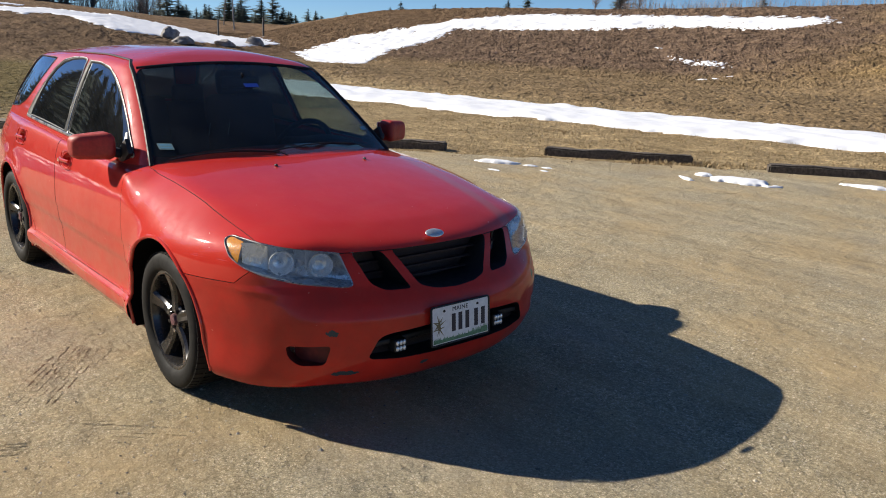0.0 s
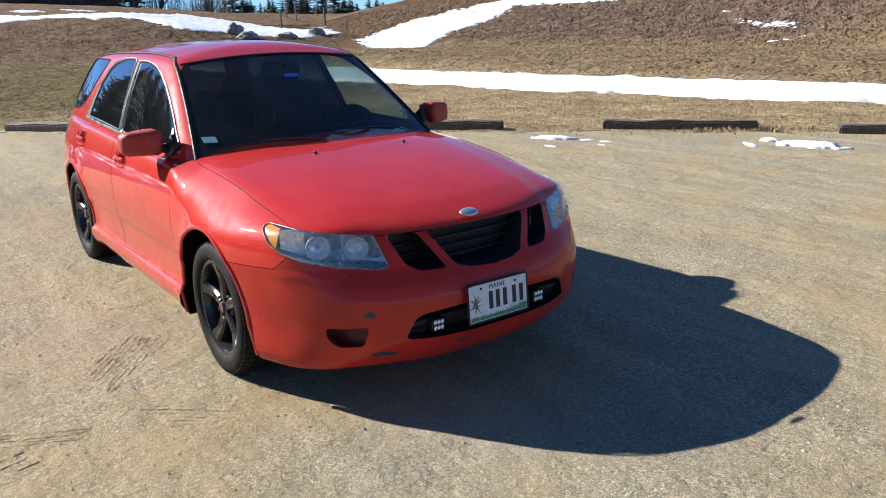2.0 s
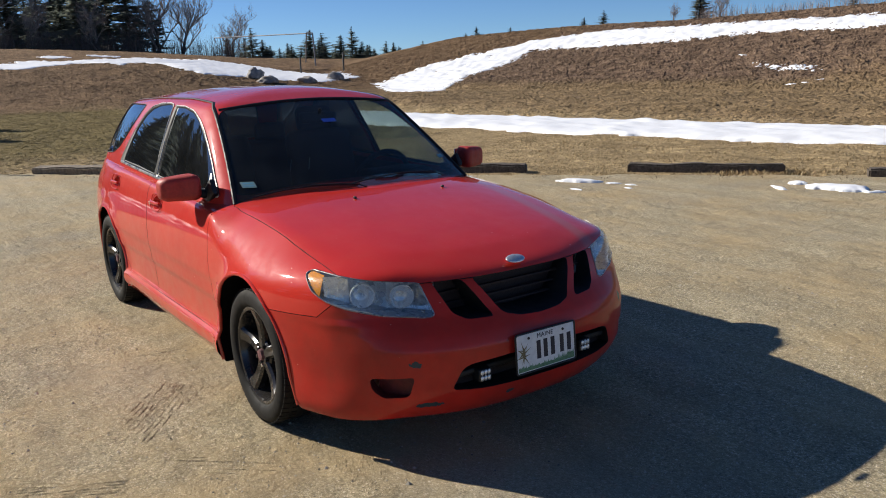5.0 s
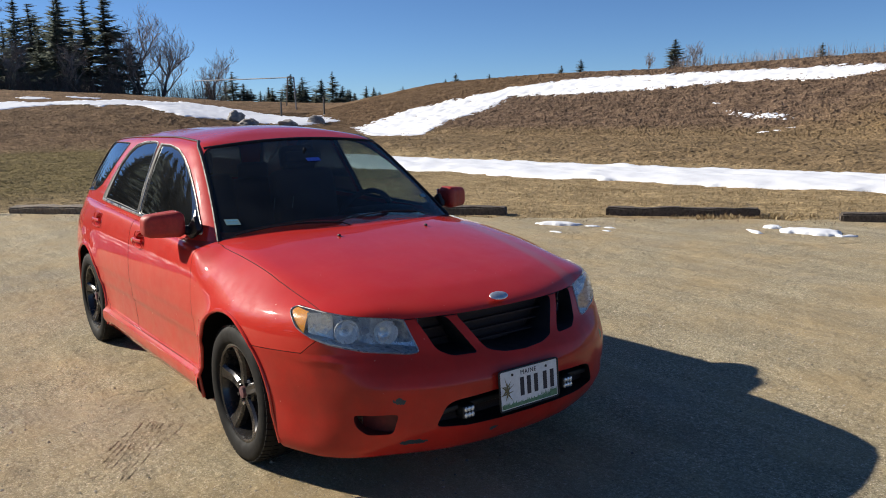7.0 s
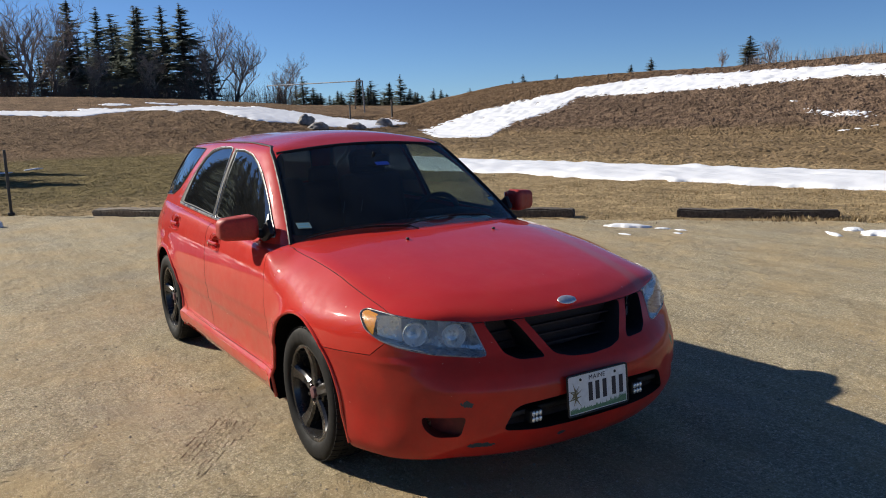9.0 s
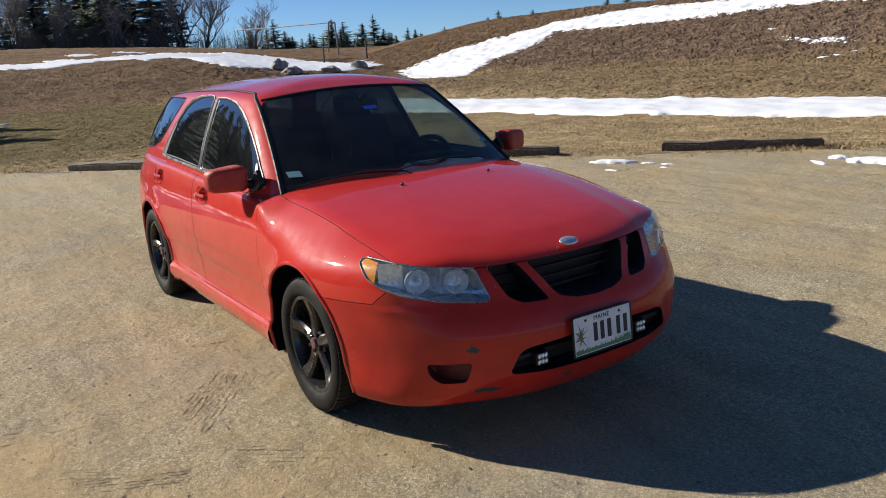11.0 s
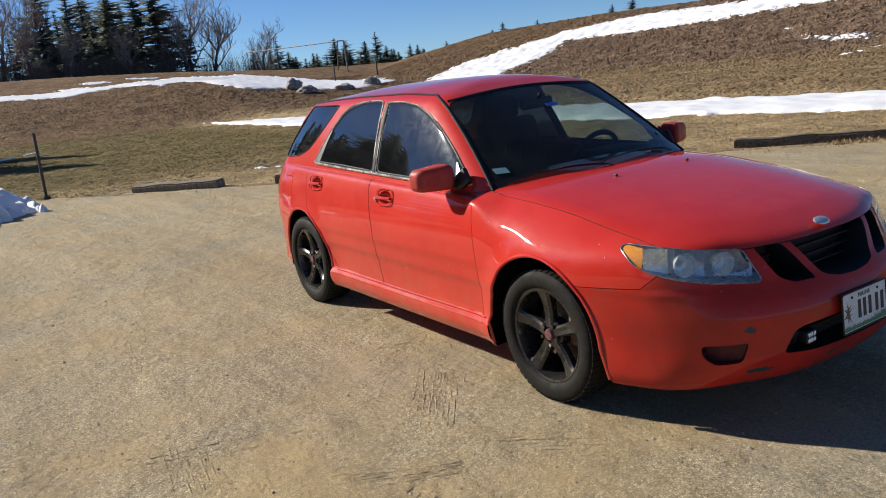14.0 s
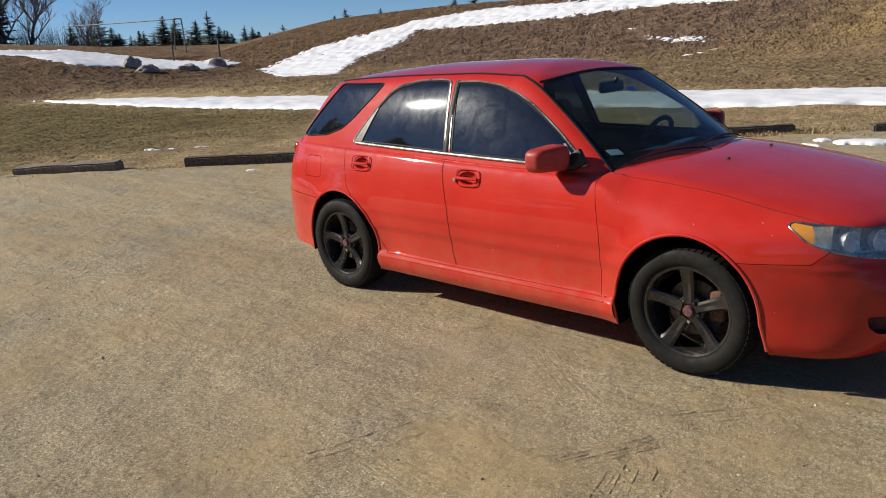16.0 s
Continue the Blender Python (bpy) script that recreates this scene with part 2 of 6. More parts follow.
def glass(name, tint, gloss=0.04, haze=0.0, haze_color=(0.7, 0.74, 0.8), mirror=0.7, least=0.045, dirty=0.0):
    """A dark film of glass: what lies behind shows through, tinted; the sky and trees mirror in it."""
    m = bpy.data.materials.new(name)
    m.use_nodes = True
    t = m.node_tree
    t.nodes.clear()
    out = t.nodes.new("ShaderNodeOutputMaterial")
    mix = t.nodes.new("ShaderNodeMixShader")
    clear = t.nodes.new("ShaderNodeBsdfTransparent")
    clear.inputs["Color"].default_value = (*tint, 1)
    shine = t.nodes.new("ShaderNodeBsdfGlossy")
    shine.inputs["Roughness"].default_value = gloss
    shine.inputs["Color"].default_value = (0.9, 0.95, 1.0, 1)
    soft = t.nodes.new("ShaderNodeBsdfGlossy")
    soft.inputs["Roughness"].default_value = 0.25
    soft.inputs["Color"].default_value = (0.9, 0.95, 1.0, 1)
    both = t.nodes.new("ShaderNodeMixShader")
    if dirty:
        # wiped smears and dried drops that catch the sun
        smear = mix_of(m, 1.0, ramp_of(m, noise_of(m, 8, 6, 0.7, None, 1.5), [(0.38, grey(dirty * 0.4)), (0.66, grey(dirty * 1.6))]), ramp_of(m, noise_of(m, 70, 3, 0.6), [(0.45, grey(0.7)), (0.70, grey(1.0)), (0.74, grey(3.0))]), "MULTIPLY")
        join(m, smear, both.inputs["Fac"])
    else:
        both.inputs["Fac"].default_value = 0.0
    t.links.new(shine.outputs[0], both.inputs[1])
    t.links.new(soft.outputs[0], both.inputs[2])
    face = t.nodes.new("ShaderNodeLayerWeight")
    face.inputs["Blend"].default_value = 0.5
    power = t.nodes.new("ShaderNodeMath")
    power.operation = "POWER"
    power.inputs[1].default_value = 4.0
    add = t.nodes.new("ShaderNodeMath")
    add.operation = "MULTIPLY_ADD"
    add.inputs[1].default_value = mirror
    add.inputs[2].default_value = least * mirror
    t.links.new(face.outputs["Facing"], power.inputs[0])
    t.links.new(power.outputs[0], add.inputs[0])
    t.links.new(add.outputs[0], mix.inputs["Fac"])
    t.links.new(clear.outputs[0], mix.inputs[1])
    t.links.new(both.outputs[0], mix.inputs[2])
    last = mix.outputs[0]
    if haze:
        # a pale film in smears: dust, and a painted veil over what is dark
        film = t.nodes.new("ShaderNodeBsdfDiffuse")
        film.inputs["Color"].default_value = (*haze_color, 1)
        more = t.nodes.new("ShaderNodeMixShader")
        join(m, ramp_of(m, noise_of(m, 7, 6, 0.7), [(0.35, grey(haze * 0.35)), (0.75, grey(haze * 1.5))]), more.inputs["Fac"])
        t.links.new(last, more.inputs[1])
        t.links.new(film.outputs[0], more.inputs[2])
        last = more.outputs[0]
    t.links.new(last, out.inputs["Surface"])
    return m


def worn(name, color, rough, scale=30, amount=0.35, metal=0.0, relief=0.0008):
    m = material(name, color, rough, metal)
    lo, hi = tuple(c * (1 - amount) for c in color), tuple(min(1, c * (1 + amount)) for c in color)
    n = noise_of(m, scale, 6, 0.65)
    join(m, mix_of(m, ramp_of(m, n, [(0.3, grey(0)), (0.7, grey(1))]), lo, hi), bsdf(m).inputs["Base Color"])
    join(m, ramp_of(m, noise_of(m, scale * 0.4, 4, 0.6), [(0.3, grey(max(0.02, rough - 0.1))), (0.7, grey(min(1, rough + 0.12)))]), bsdf(m).inputs["Roughness"])
    if relief:
        bumped(m, [(n, relief)], 0.6)
    return m


M_RED = car_paint("red_paint")
M_BUMPER = car_paint("bumper_paint", True)
bsdf(M_BUMPER).inputs["Coat Weight"].default_value = 0.5
bsdf(M_BUMPER).inputs["Coat Roughness"].default_value = 0.08
M_HOOD = car_paint("hood_paint", False, True)
M_SEAL = worn("lamp_seal", (0.06, 0.06, 0.065), 0.35, 40, 0.4, 0.6, 0)
M_MIRROR_RED = worn("mirror_paint", (0.36, 0.026, 0.018), 0.55, 60, 0.2)
M_BLACK = worn("black_plastic", (0.012, 0.012, 0.013), 0.55, 40)
# blacker than the black plastic: the arches' inner shade is in this colour
M_SHADED_LINER = worn("shaded_arch_liner", (0.004, 0.004, 0.004), 0.95, 40)
bsdf(M_SHADED_LINER).inputs["Specular IOR Level"].default_value = 0.05
M_NET = worn("black_net", (0.026, 0.014, 0.013), 0.7, 400, 0.8)
M_RUBBER = worn("rubber_seal", (0.015, 0.015, 0.016), 0.5, 60)
bsdf(M_RUBBER).inputs["Specular IOR Level"].default_value = 0.2
M_TRIM = worn("window_trim_metal", (0.46, 0.45, 0.42), 0.30, 25, 0.3, 0.9, 0)
M_TYRE = worn("tyre_rubber", (0.012, 0.0116, 0.011), 0.72, 35, 0.4)
bsdf(M_TYRE).inputs["Specular IOR Level"].default_value = 0.2
M_LAMP = worn("lamp_silver", (0.92, 0.91, 0.89), 0.30, 55, 0.2, 0.60, 0)
M_RIM = worn("black_alloy", (0.024, 0.022, 0.021), 0.24, 20, 0.35, 0.1, 0)
bsdf(M_RIM).inputs["Coat Weight"].default_value = 0.35
M_CHROME = material("chrome", (0.86, 0.87, 0.90), 0.14, 1.0)
# bumper red darkened: the shade in the fog recesses is put into the colour
M_FOG_SHADE = worn("fog_recess_shade", (0.12, 0.013, 0.011), 0.6, 30, 0.4)
M_CAP = worn("cap_paint", (0.13, 0.055, 0.06), 0.5, 90, 0.8)
M_DISC = worn("brake_disc_steel", (0.16, 0.12, 0.10), 0.5, 60, 0.4, 0.7)
M_RUST = worn("rusty_iron", (0.14, 0.07, 0.04), 0.8, 60, 0.6)
M_LENS = glass("clear_lens", (0.95, 0.97, 0.98), 0.03, 0.022, (0.80, 0.83, 0.87))
# the haze here is a painted veil that lifts the dark cabin
M_SCREEN = glass("windshield_glass", (0.62, 0.66, 0.64), 0.02, 0.013, (0.7, 0.72, 0.72), 0.42)
M_TINT = glass("tinted_glass", (0.20, 0.22, 0.24), 0.022, 0.010, mirror=1.0, least=0.11, dirty=0.018)
M_TINT_LIGHT = glass("lightly_tinted_glass", (0.80, 0.88, 0.88), 0.02)
M_HOUSING = worn("lamp_housing", (0.42, 0.43, 0.44), 0.3, 45, 0.5, 0.3, 0)
M_AMBER = worn("amber_plastic", (1.0, 0.33, 0.006), 0.2, 120, 0.2)
M_FILLER = worn("grey_filler", (0.09, 0.09, 0.088), 0.45, 40, 0.3)
M_CORNER = worn("pale_corner", (0.27, 0.27, 0.27), 0.4, 40, 0.2)
M_TAIL = worn("tail_lamp_plastic", (0.35, 0.01, 0.01), 0.15, 60, 0.2)
M_CABIN = worn("cabin_plastic", (0.009, 0.009, 0.010), 0.7, 60)
M_SEAT = worn("seat_cloth", (0.022, 0.022, 0.026), 0.9, 150, 0.5)
M_STICKER = worn("sticker_paper", (0.17, 0.28, 0.29), 0.5, 120, 0.15)
M_BLUE = worn("blue_print", (0.10, 0.32, 0.45), 0.5, 120, 0.2)
M_TAG = worn("blue_tag", (0.004, 0.05, 0.36), 0.5, 40, 0.15)
M_PLATE = worn("plate_paint", (0.72, 0.74, 0.74), 0.4, 50, 0.10)
M_PLATE_GREEN = worn("plate_green", (0.10, 0.22, 0.12), 0.5, 80, 0.3)
M_PLATE_BROWN = worn("plate_brown", (0.16, 0.13, 0.06), 0.5, 80, 0.4)
M_INK = material("dark_ink", (0.012, 0.014, 0.03), 0.45)
M_FACET = material("bright_facet", (0.88, 0.88, 0.86), 0.12, 0.6)
M_BADGE = worn("badge_silver", (0.75, 0.75, 0.74), 0.38, 60, 0.15, 0.8, 0)
M_SILVERED = material("mirror_glass", (0.8, 0.82, 0.85), 0.02, 1.0)
HALF = 140
PLAN_FINE = flowing([(2.235, 0), (2.228, 0.17), (2.195, 0.34), (2.125, 0.5), (2.02, 0.635), (1.86, 0.735), (1.65, 0.795), (1.42, 0.828), (1.1, 0.836), (0.6, 0.838), (0.0, 0.838), (-0.6, 0.836), (-1.1, 0.833), (-1.5, 0.815), (-1.82, 0.765), (-2.05, 0.66), (-2.16, 0.48), (-2.195, 0.25), (-2.2, 0)], 4000) * np.array([1, 1.035])
# columns stand closer together round the nose and the wheel arches
plan_run = np.concatenate([[0], np.cumsum(np.hypot(*np.diff(PLAN_FINE, axis=0).T))])
plan_x = PLAN_FINE[:, 0]
close_up = 14 + 24 * step(1.45, 1.75, plan_x) + 20 * (np.exp(-((plan_x - 1.26) / 0.42) ** 4) + np.exp(-((plan_x + 1.24) / 0.42) ** 4)) + 8 * step(-1.6, -1.9, plan_x)
plan_count = np.concatenate([[0], np.cumsum(0.5 * (close_up[1:] + close_up[:-1]) * np.diff(plan_run))])
PLAN = np.stack([np.interp(np.linspace(0, plan_count[-1], HALF), plan_count, PLAN_FINE[:, i]) for i in (0, 1)], -1)
NOSE = int((PLAN[:, 0] > 1.42).sum())
tangent = np.gradient(PLAN, axis=0)
NORMAL = np.stack([tangent[:, 1], -tangent[:, 0]], -1)
NORMAL /= np.linalg.norm(NORMAL, axis=1)[:, None]
NORMAL[0], NORMAL[-1] = (1, 0), (-1, 0)
front_in = smooth_curve([0.16, 0.19, 0.26, 0.34, 0.47, 0.53, 0.565, 0.60, 0.66, 0.75, 0.95], [0.16, 0.10, 0.035, 0.002, -0.004, 0.014, 0.038, 0.066, 0.098, 0.132, 0.2])
side_in = smooth_curve([0.16, 0.20, 0.25, 0.285, 0.302, 0.318, 0.36, 0.462, 0.482, 0.56, 0.585, 0.64, 0.75, 0.84, 0.90, 0.97, 1.05], [0.05, 0.02, -0.005, -0.006, 0.002, 0.024, 0.026, 0.021, 0.012, 0.006, 0.0, 0.001, 0.014, 0.034, 0.054, 0.08, 0.11])
plain_in = smooth_curve([0.16, 0.19, 0.24, 0.32, 0.45, 0.56, 0.585, 0.64, 0.75, 0.84, 0.90, 0.97, 1.05], [0.06, 0.022, 0.010, 0.012, 0.008, 0.004, 0.0, 0.001, 0.015, 0.038, 0.066, 0.09, 0.12])
rear_in = smooth_curve([0.16, 0.22, 0.3, 0.5, 0.6, 0.66, 0.95], [0.1, 0.04, 0.0, 0.0, 0.02, 0.10, 0.16])
edge_of = smooth_curve([-2.2, -1.6, -0.9, 0.0, 0.7, 1.0, 1.4, 1.7, 1.9, 2.05, 2.24], [0.97, 0.965, 0.955, 0.925, 0.905, 0.885, 0.835, 0.785, 0.755, 0.742, 0.735])
foot_of = smooth_curve([-2.2, -1.7, -1.5, -1.0, 0.9, 1.4, 1.6, 2.0, 2.24], [0.24, 0.24, 0.2, 0.195, 0.185, 0.18, 0.18, 0.19, 0.195])
hood_z = smooth_curve([-2.2, -1.0, 0.0, 0.6, 1.05, 1.3, 1.6, 1.9, 2.08], [1.0, 0.99, 0.98, 0.97, 0.948, 0.917, 0.868, 0.803, 0.746])


drop_of = smooth_curve([-2.2, -1.0, 0.0, 0.7, 1.05, 1.4, 1.7, 1.9, 2.1, 2.3], [0.03, 0.035, 0.055, 0.062, 0.068, 0.068, 0.066, 0.062, 0.055, 0.05])


def crown(x, y):
    """Height of the bonnet and of the deck that carries on under the roof."""
    roll = np.clip((np.abs(y) - 0.703) / 0.09, 0, 1.6) ** 2 * step(0.7, 1.0, x) * step(1.95, 1.75, x)
    return hood_z(x) - drop_of(x) * (np.abs(y) / 0.775) ** 2.7 - 0.036 * roll


def lower_body(offset=0.0):
    w_front, w_rear = step(0.33, 0.95, NORMAL[:, 0]), step(0.35, 0.95, -NORMAL[:, 0])
    spine = np.clip(PLAN[:, 0], -1.7, 1.75)
    skirt = step(1.35, 1.0, PLAN[:, 0]) * step(-1.4, -1.0, PLAN[:, 0])
    verts, rows = [], []
    for k in range(HALF):
        (px, py), (nx, ny) = PLAN[k], NORMAL[k]
        z1 = float(edge_of(px))
        for _ in range(3):
            d1 = float(w_front[k] * front_in(z1) + w_rear[k] * rear_in(z1) + (1 - w_front[k] - w_rear[k]) * plain_in(z1))
            z1 = float(crown(px - nx * d1, py - ny * d1)) - 0.008
        zz = np.linspace(float(foot_of(px)), z1, 46)
        d = w_front[k] * front_in(zz) + w_rear[k] * rear_in(zz) + (1 - w_front[k] - w_rear[k]) * (side_in(zz) * skirt[k] + plain_in(zz) * (1 - skirt[k])) + offset
        # the wings swell round the wheels
        for ax, swell in ((1.2625, 0.024 - 0.007 * float(step(1.35, 1.6, px))), (-1.24, 0.012)):
            away = np.hypot(px - ax, zz - 0.306)
            fade = 0.058 + 0.11 * float(step(1.35, 1.6, px))
            d = d - swell * np.exp(-(np.maximum(away - 0.372, 0) / fade) ** 2) * (1 - w_rear[k]) * float(step(2.0, 1.6, px)) * abs(ny)
        side = np.column_stack([px - nx * d, py - ny * d, zz])
        a = side[-1]
        run = math.hypot(a[0] - spine[k], a[1])
        near = np.array([0.006, 0.013, 0.021, 0.030, 0.040, 0.052, 0.066, 0.082])
        s = np.concatenate([near, np.linspace(0.10, max(run, 0.2), 14)]) / max(run, 0.2)
        xy = a[None, :2] + (np.array([spine[k], 0.0]) - a[None, :2]) * s[:, None]
        top = np.column_stack([xy, crown(xy[:, 0], xy[:, 1]) - 0.008 * (1 - s) ** 6 - offset * np.minimum(4 * s, 1)])
        col = np.vstack([side, top])
        # round off the edge where side meets top
        wing = 0.85 < px < 1.9
        for _ in range(22 if wing else 6):
            i = np.arange(37, 55) if wing else np.arange(41, 51)
            col[i] = 0.5 * col[i] + 0.25 * (col[i - 1] + col[i + 1])
        # the nose rolls over softly
        w_roll = float(step(0.05, 0.65, NORMAL[k, 0]))
        if w_roll > 0.02:
            soft = col.copy()
            for _ in range(40):
                i = np.arange(36, 58)
                soft[i] = 0.5 * soft[i] + 0.25 * (soft[i - 1] + soft[i + 1])
            col = col + (soft - col) * w_roll
        base = np.array([[spine[k], 0.0, a[2] * 0 + float(foot_of(px)) + 0.02]])
        rows.append(np.vstack([base, col]))
    rows = np.array(rows)
    for _ in range(10):
        even = np.concatenate([rows[1:2] * (1, -1, 1), rows, rows[-1:]])
        mean = 0.25 * even[:-2] + 0.5 * rows + 0.25 * even[2:]
        rows[:NOSE, 34:] = mean[:NOSE, 34:]
    return closed_shell(rows)


def closed_shell(rows):
    """A closed mesh from half the columns (front middle to rear middle), mirrored."""
    n, k = len(rows), len(rows[0])
    rows = np.array(rows)
    rows[0, :, 1] = 0
    rows[-1, :, 1] = 0
    right = rows[1:-1].copy()
    right[:, :, 1] *= -1
    ring = np.concatenate([rows, right[::-1]])
    m = len(ring)
    faces = [(i * k + j, ((i + 1) % m) * k + j, ((i + 1) % m) * k + j + 1, i * k + j + 1) for i in range(m) for j in range(k - 1)]
    bm = bmesh.new()
    vs = [bm.verts.new(p) for p in ring.reshape(-1, 3)]
    for f in faces:
        bm.faces.new([vs[i] for i in f])
    bmesh.ops.remove_doubles(bm, verts=bm.verts, dist=0.0004)
    bmesh.ops.dissolve_degenerate(bm, edges=bm.edges, dist=0.0002)
    bmesh.ops.recalc_face_normals(bm, faces=bm.faces)
    return bm


# plan of the upper body at its foot and at the roof's edge
GREEN_LOW = flowing([(1.13, 0), (1.10, 0.24), (1.01, 0.44), (0.905, 0.615), (0.83, 0.695), (0.74, 0.733), (0.6, 0.757), (0.2, 0.774), (-0.3, 0.768), (-0.9, 0.757), (-1.4, 0.740), (-1.72, 0.722), (-1.88, 0.695), (-1.985, 0.59), (-2.02, 0.3), (-2.03, 0)], HALF) * np.array([1, 1.035])
GREEN_TOP = flowing([(0.27, 0), (0.262, 0.18), (0.245, 0.34), (0.222, 0.445), (0.185, 0.510), (0.10, 0.546), (-0.08, 0.554), (-0.3, 0.552), (-0.55, 0.549), (-0.9, 0.545), (-1.2, 0.546), (-1.42, 0.538), (-1.53, 0.522), (-1.60, 0.45), (-1.625, 0.24), (-1.63, 0)], HALF) * np.array([1, 1.035])
ROOF_Z = smooth_curve([-1.7, -1.3, -0.8, -0.3, 0.1, 0.3], [1.40, 1.425, 1.45, 1.452, 1.43, 1.39])
ROOF_EDGE = smooth_curve([-1.7, -1.3, -0.8, -0.3, 0.05, 0.3], [1.355, 1.372, 1.386, 1.386, 1.37, 1.365])


def upper_rows(offset):
    rows = []
    for k in range(HALF):
        b, t = GREEN_LOW[k], GREEN_TOP[k]
        zt = float(ROOF_EDGE(t[0]))
        s = np.linspace(0, 1, 26)
        bulge = 0.022 * np.sin(np.pi * s)
        out = np.array([b[0] - t[0], b[1] - t[1]])
        out = out / (np.linalg.norm(out) + 1e-9)
        side = np.column_stack([b[0] + (t[0] - b[0]) * s + out[0] * (bulge - offset), b[1] + (t[1] - b[1]) * s + out[1] * (bulge - offset), 0.86 + (zt - 0.86) * s])
        a = side[-1]
        spine = min(max(t[0], -1.25), -0.05)
        q = np.linspace(0, 1, 20)[1:] ** 1.2
        xy = a[None, :2] + (np.array([spine, 0.0]) - a[None, :2]) * q[:, None]
        top = np.column_stack([xy, a[2] + (ROOF_Z(xy[:, 0]) - a[2]) * (1 - (1 - q) ** 2.2)])
        top[:, 2] -= offset * np.minimum(q * 3, 1)
        col = np.vstack([side, top])
        for _ in range(8):
            i = np.arange(21, 32)
            col[i] = 0.5 * col[i] + 0.25 * (col[i - 1] + col[i + 1])
        rows.append(col)
    return rows


def cup_shell(outer, inner):
    """A roof-like shell with thickness, open below."""
    verts, faces = [], []
    for rows, flip in ((outer, False), (inner, True)):
        rows = np.array(rows)
        rows[0, :, 1] = 0
        rows[-1, :, 1] = 0
        right = rows[1:-1].copy()
        right[:, :, 1] *= -1
        ring = np.concatenate([rows, right[::-1]])
        m, k, b = len(ring), rows.shape[1], len(verts)
        verts += [tuple(p) for p in ring.reshape(-1, 3)]
        for i in range(m):
            for j in range(k - 1):
                f = (b + i * k + j, b + ((i + 1) % m) * k + j, b + ((i + 1) % m) * k + j + 1, b + i * k + j + 1)
                faces.append(f[::-1] if flip else f)
    half = len(verts) // 2
    faces += [(i * k, half + i * k, half + ((i + 1) % m) * k, ((i + 1) % m) * k) for i in range(m)]
    bm = bmesh.new()
    vs = [bm.verts.new(p) for p in verts]
    for f in faces:
        bm.faces.new([vs[i] for i in f])
    bmesh.ops.remove_doubles(bm, verts=bm.verts, dist=0.0004)
    bmesh.ops.dissolve_degenerate(bm, edges=bm.edges, dist=0.0002)
    bmesh.ops.recalc_face_normals(bm, faces=bm.faces)
    return bm


def prism(poly, u, v, n, d0, d1, grow=0.0):
    """A straight block with the outline poly, given in the directions u and v, from d0 to d1 along n."""
    p = np.array(poly, float)
    area = 0.5 * np.sum(p[:, 0] * np.roll(p[:, 1], -1) - np.roll(p[:, 0], -1) * p[:, 1])
    if area < 0:
        p = p[::-1]
    if grow:
        a, b = p - np.roll(p, 1, 0), np.roll(p, -1, 0) - p
        na, nb = np.stack([a[:, 1], -a[:, 0]], -1), np.stack([b[:, 1], -b[:, 0]], -1)
        na /= np.linalg.norm(na, axis=1)[:, None] + 1e-9
        nb /= np.linalg.norm(nb, axis=1)[:, None] + 1e-9
        m = na + nb
        p = p + grow * 2 * m / np.maximum((m * m).sum(1), 0.5)[:, None]
    u, v, n = Vector(u), Vector(v), Vector(n)
    bm = bmesh.new()
    ends = [[bm.verts.new(u * a + v * b + n * d) for a, b in p] for d in (d0, d1)]
    bm.faces.new(ends[0][::-1])
    bm.faces.new(ends[1])
    for i in range(len(p)):
        j = (i + 1) % len(p)
        bm.faces.new((ends[0][i], ends[0][j], ends[1][j], ends[1][i]))
    bmesh.ops.recalc_face_normals(bm, faces=bm.faces)
    return bm


def rounded(poly, r=0.02, n=4):
    """An outline with its corners rounded."""
    p, out = [Vector(q) for q in poly], []
    for i in range(len(p)):
        a, b, c = p[i - 1], p[i], p[(i + 1) % len(p)]
        ra, rc = min(r, (a - b).length * 0.45), min(r, (c - b).length * 0.45)
        s, e = b + (a - b).normalized() * ra, b + (c - b).normalized() * rc
        for k in range(n + 1):
            t = k / n
            out.append(tuple(s * (1 - t) ** 2 + b * 2 * t * (1 - t) + e * t * t))
    return out


SIDE = ((1, 0, 0), (0, 0, 1), (0, 1, 0))
FRONT = ((0, 1, 0), (0, 0, 1), (1, 0, 0))
ABOVE = ((1, 0, 0), (0, 1, 0), (0, 0, 1))


def as_mesh(bm, mat=None):
    me = bpy.data.meshes.new("shape")
    bm.to_mesh(me)
    bm.free()
    if mat:
        me.materials.append(mat)
    return me


def reach_of(me):
    p = np.empty(len(me.vertices) * 3)
    me.vertices.foreach_get("co", p)
    p = p.reshape(-1, 3)
    return p.min(0), p.max(0)


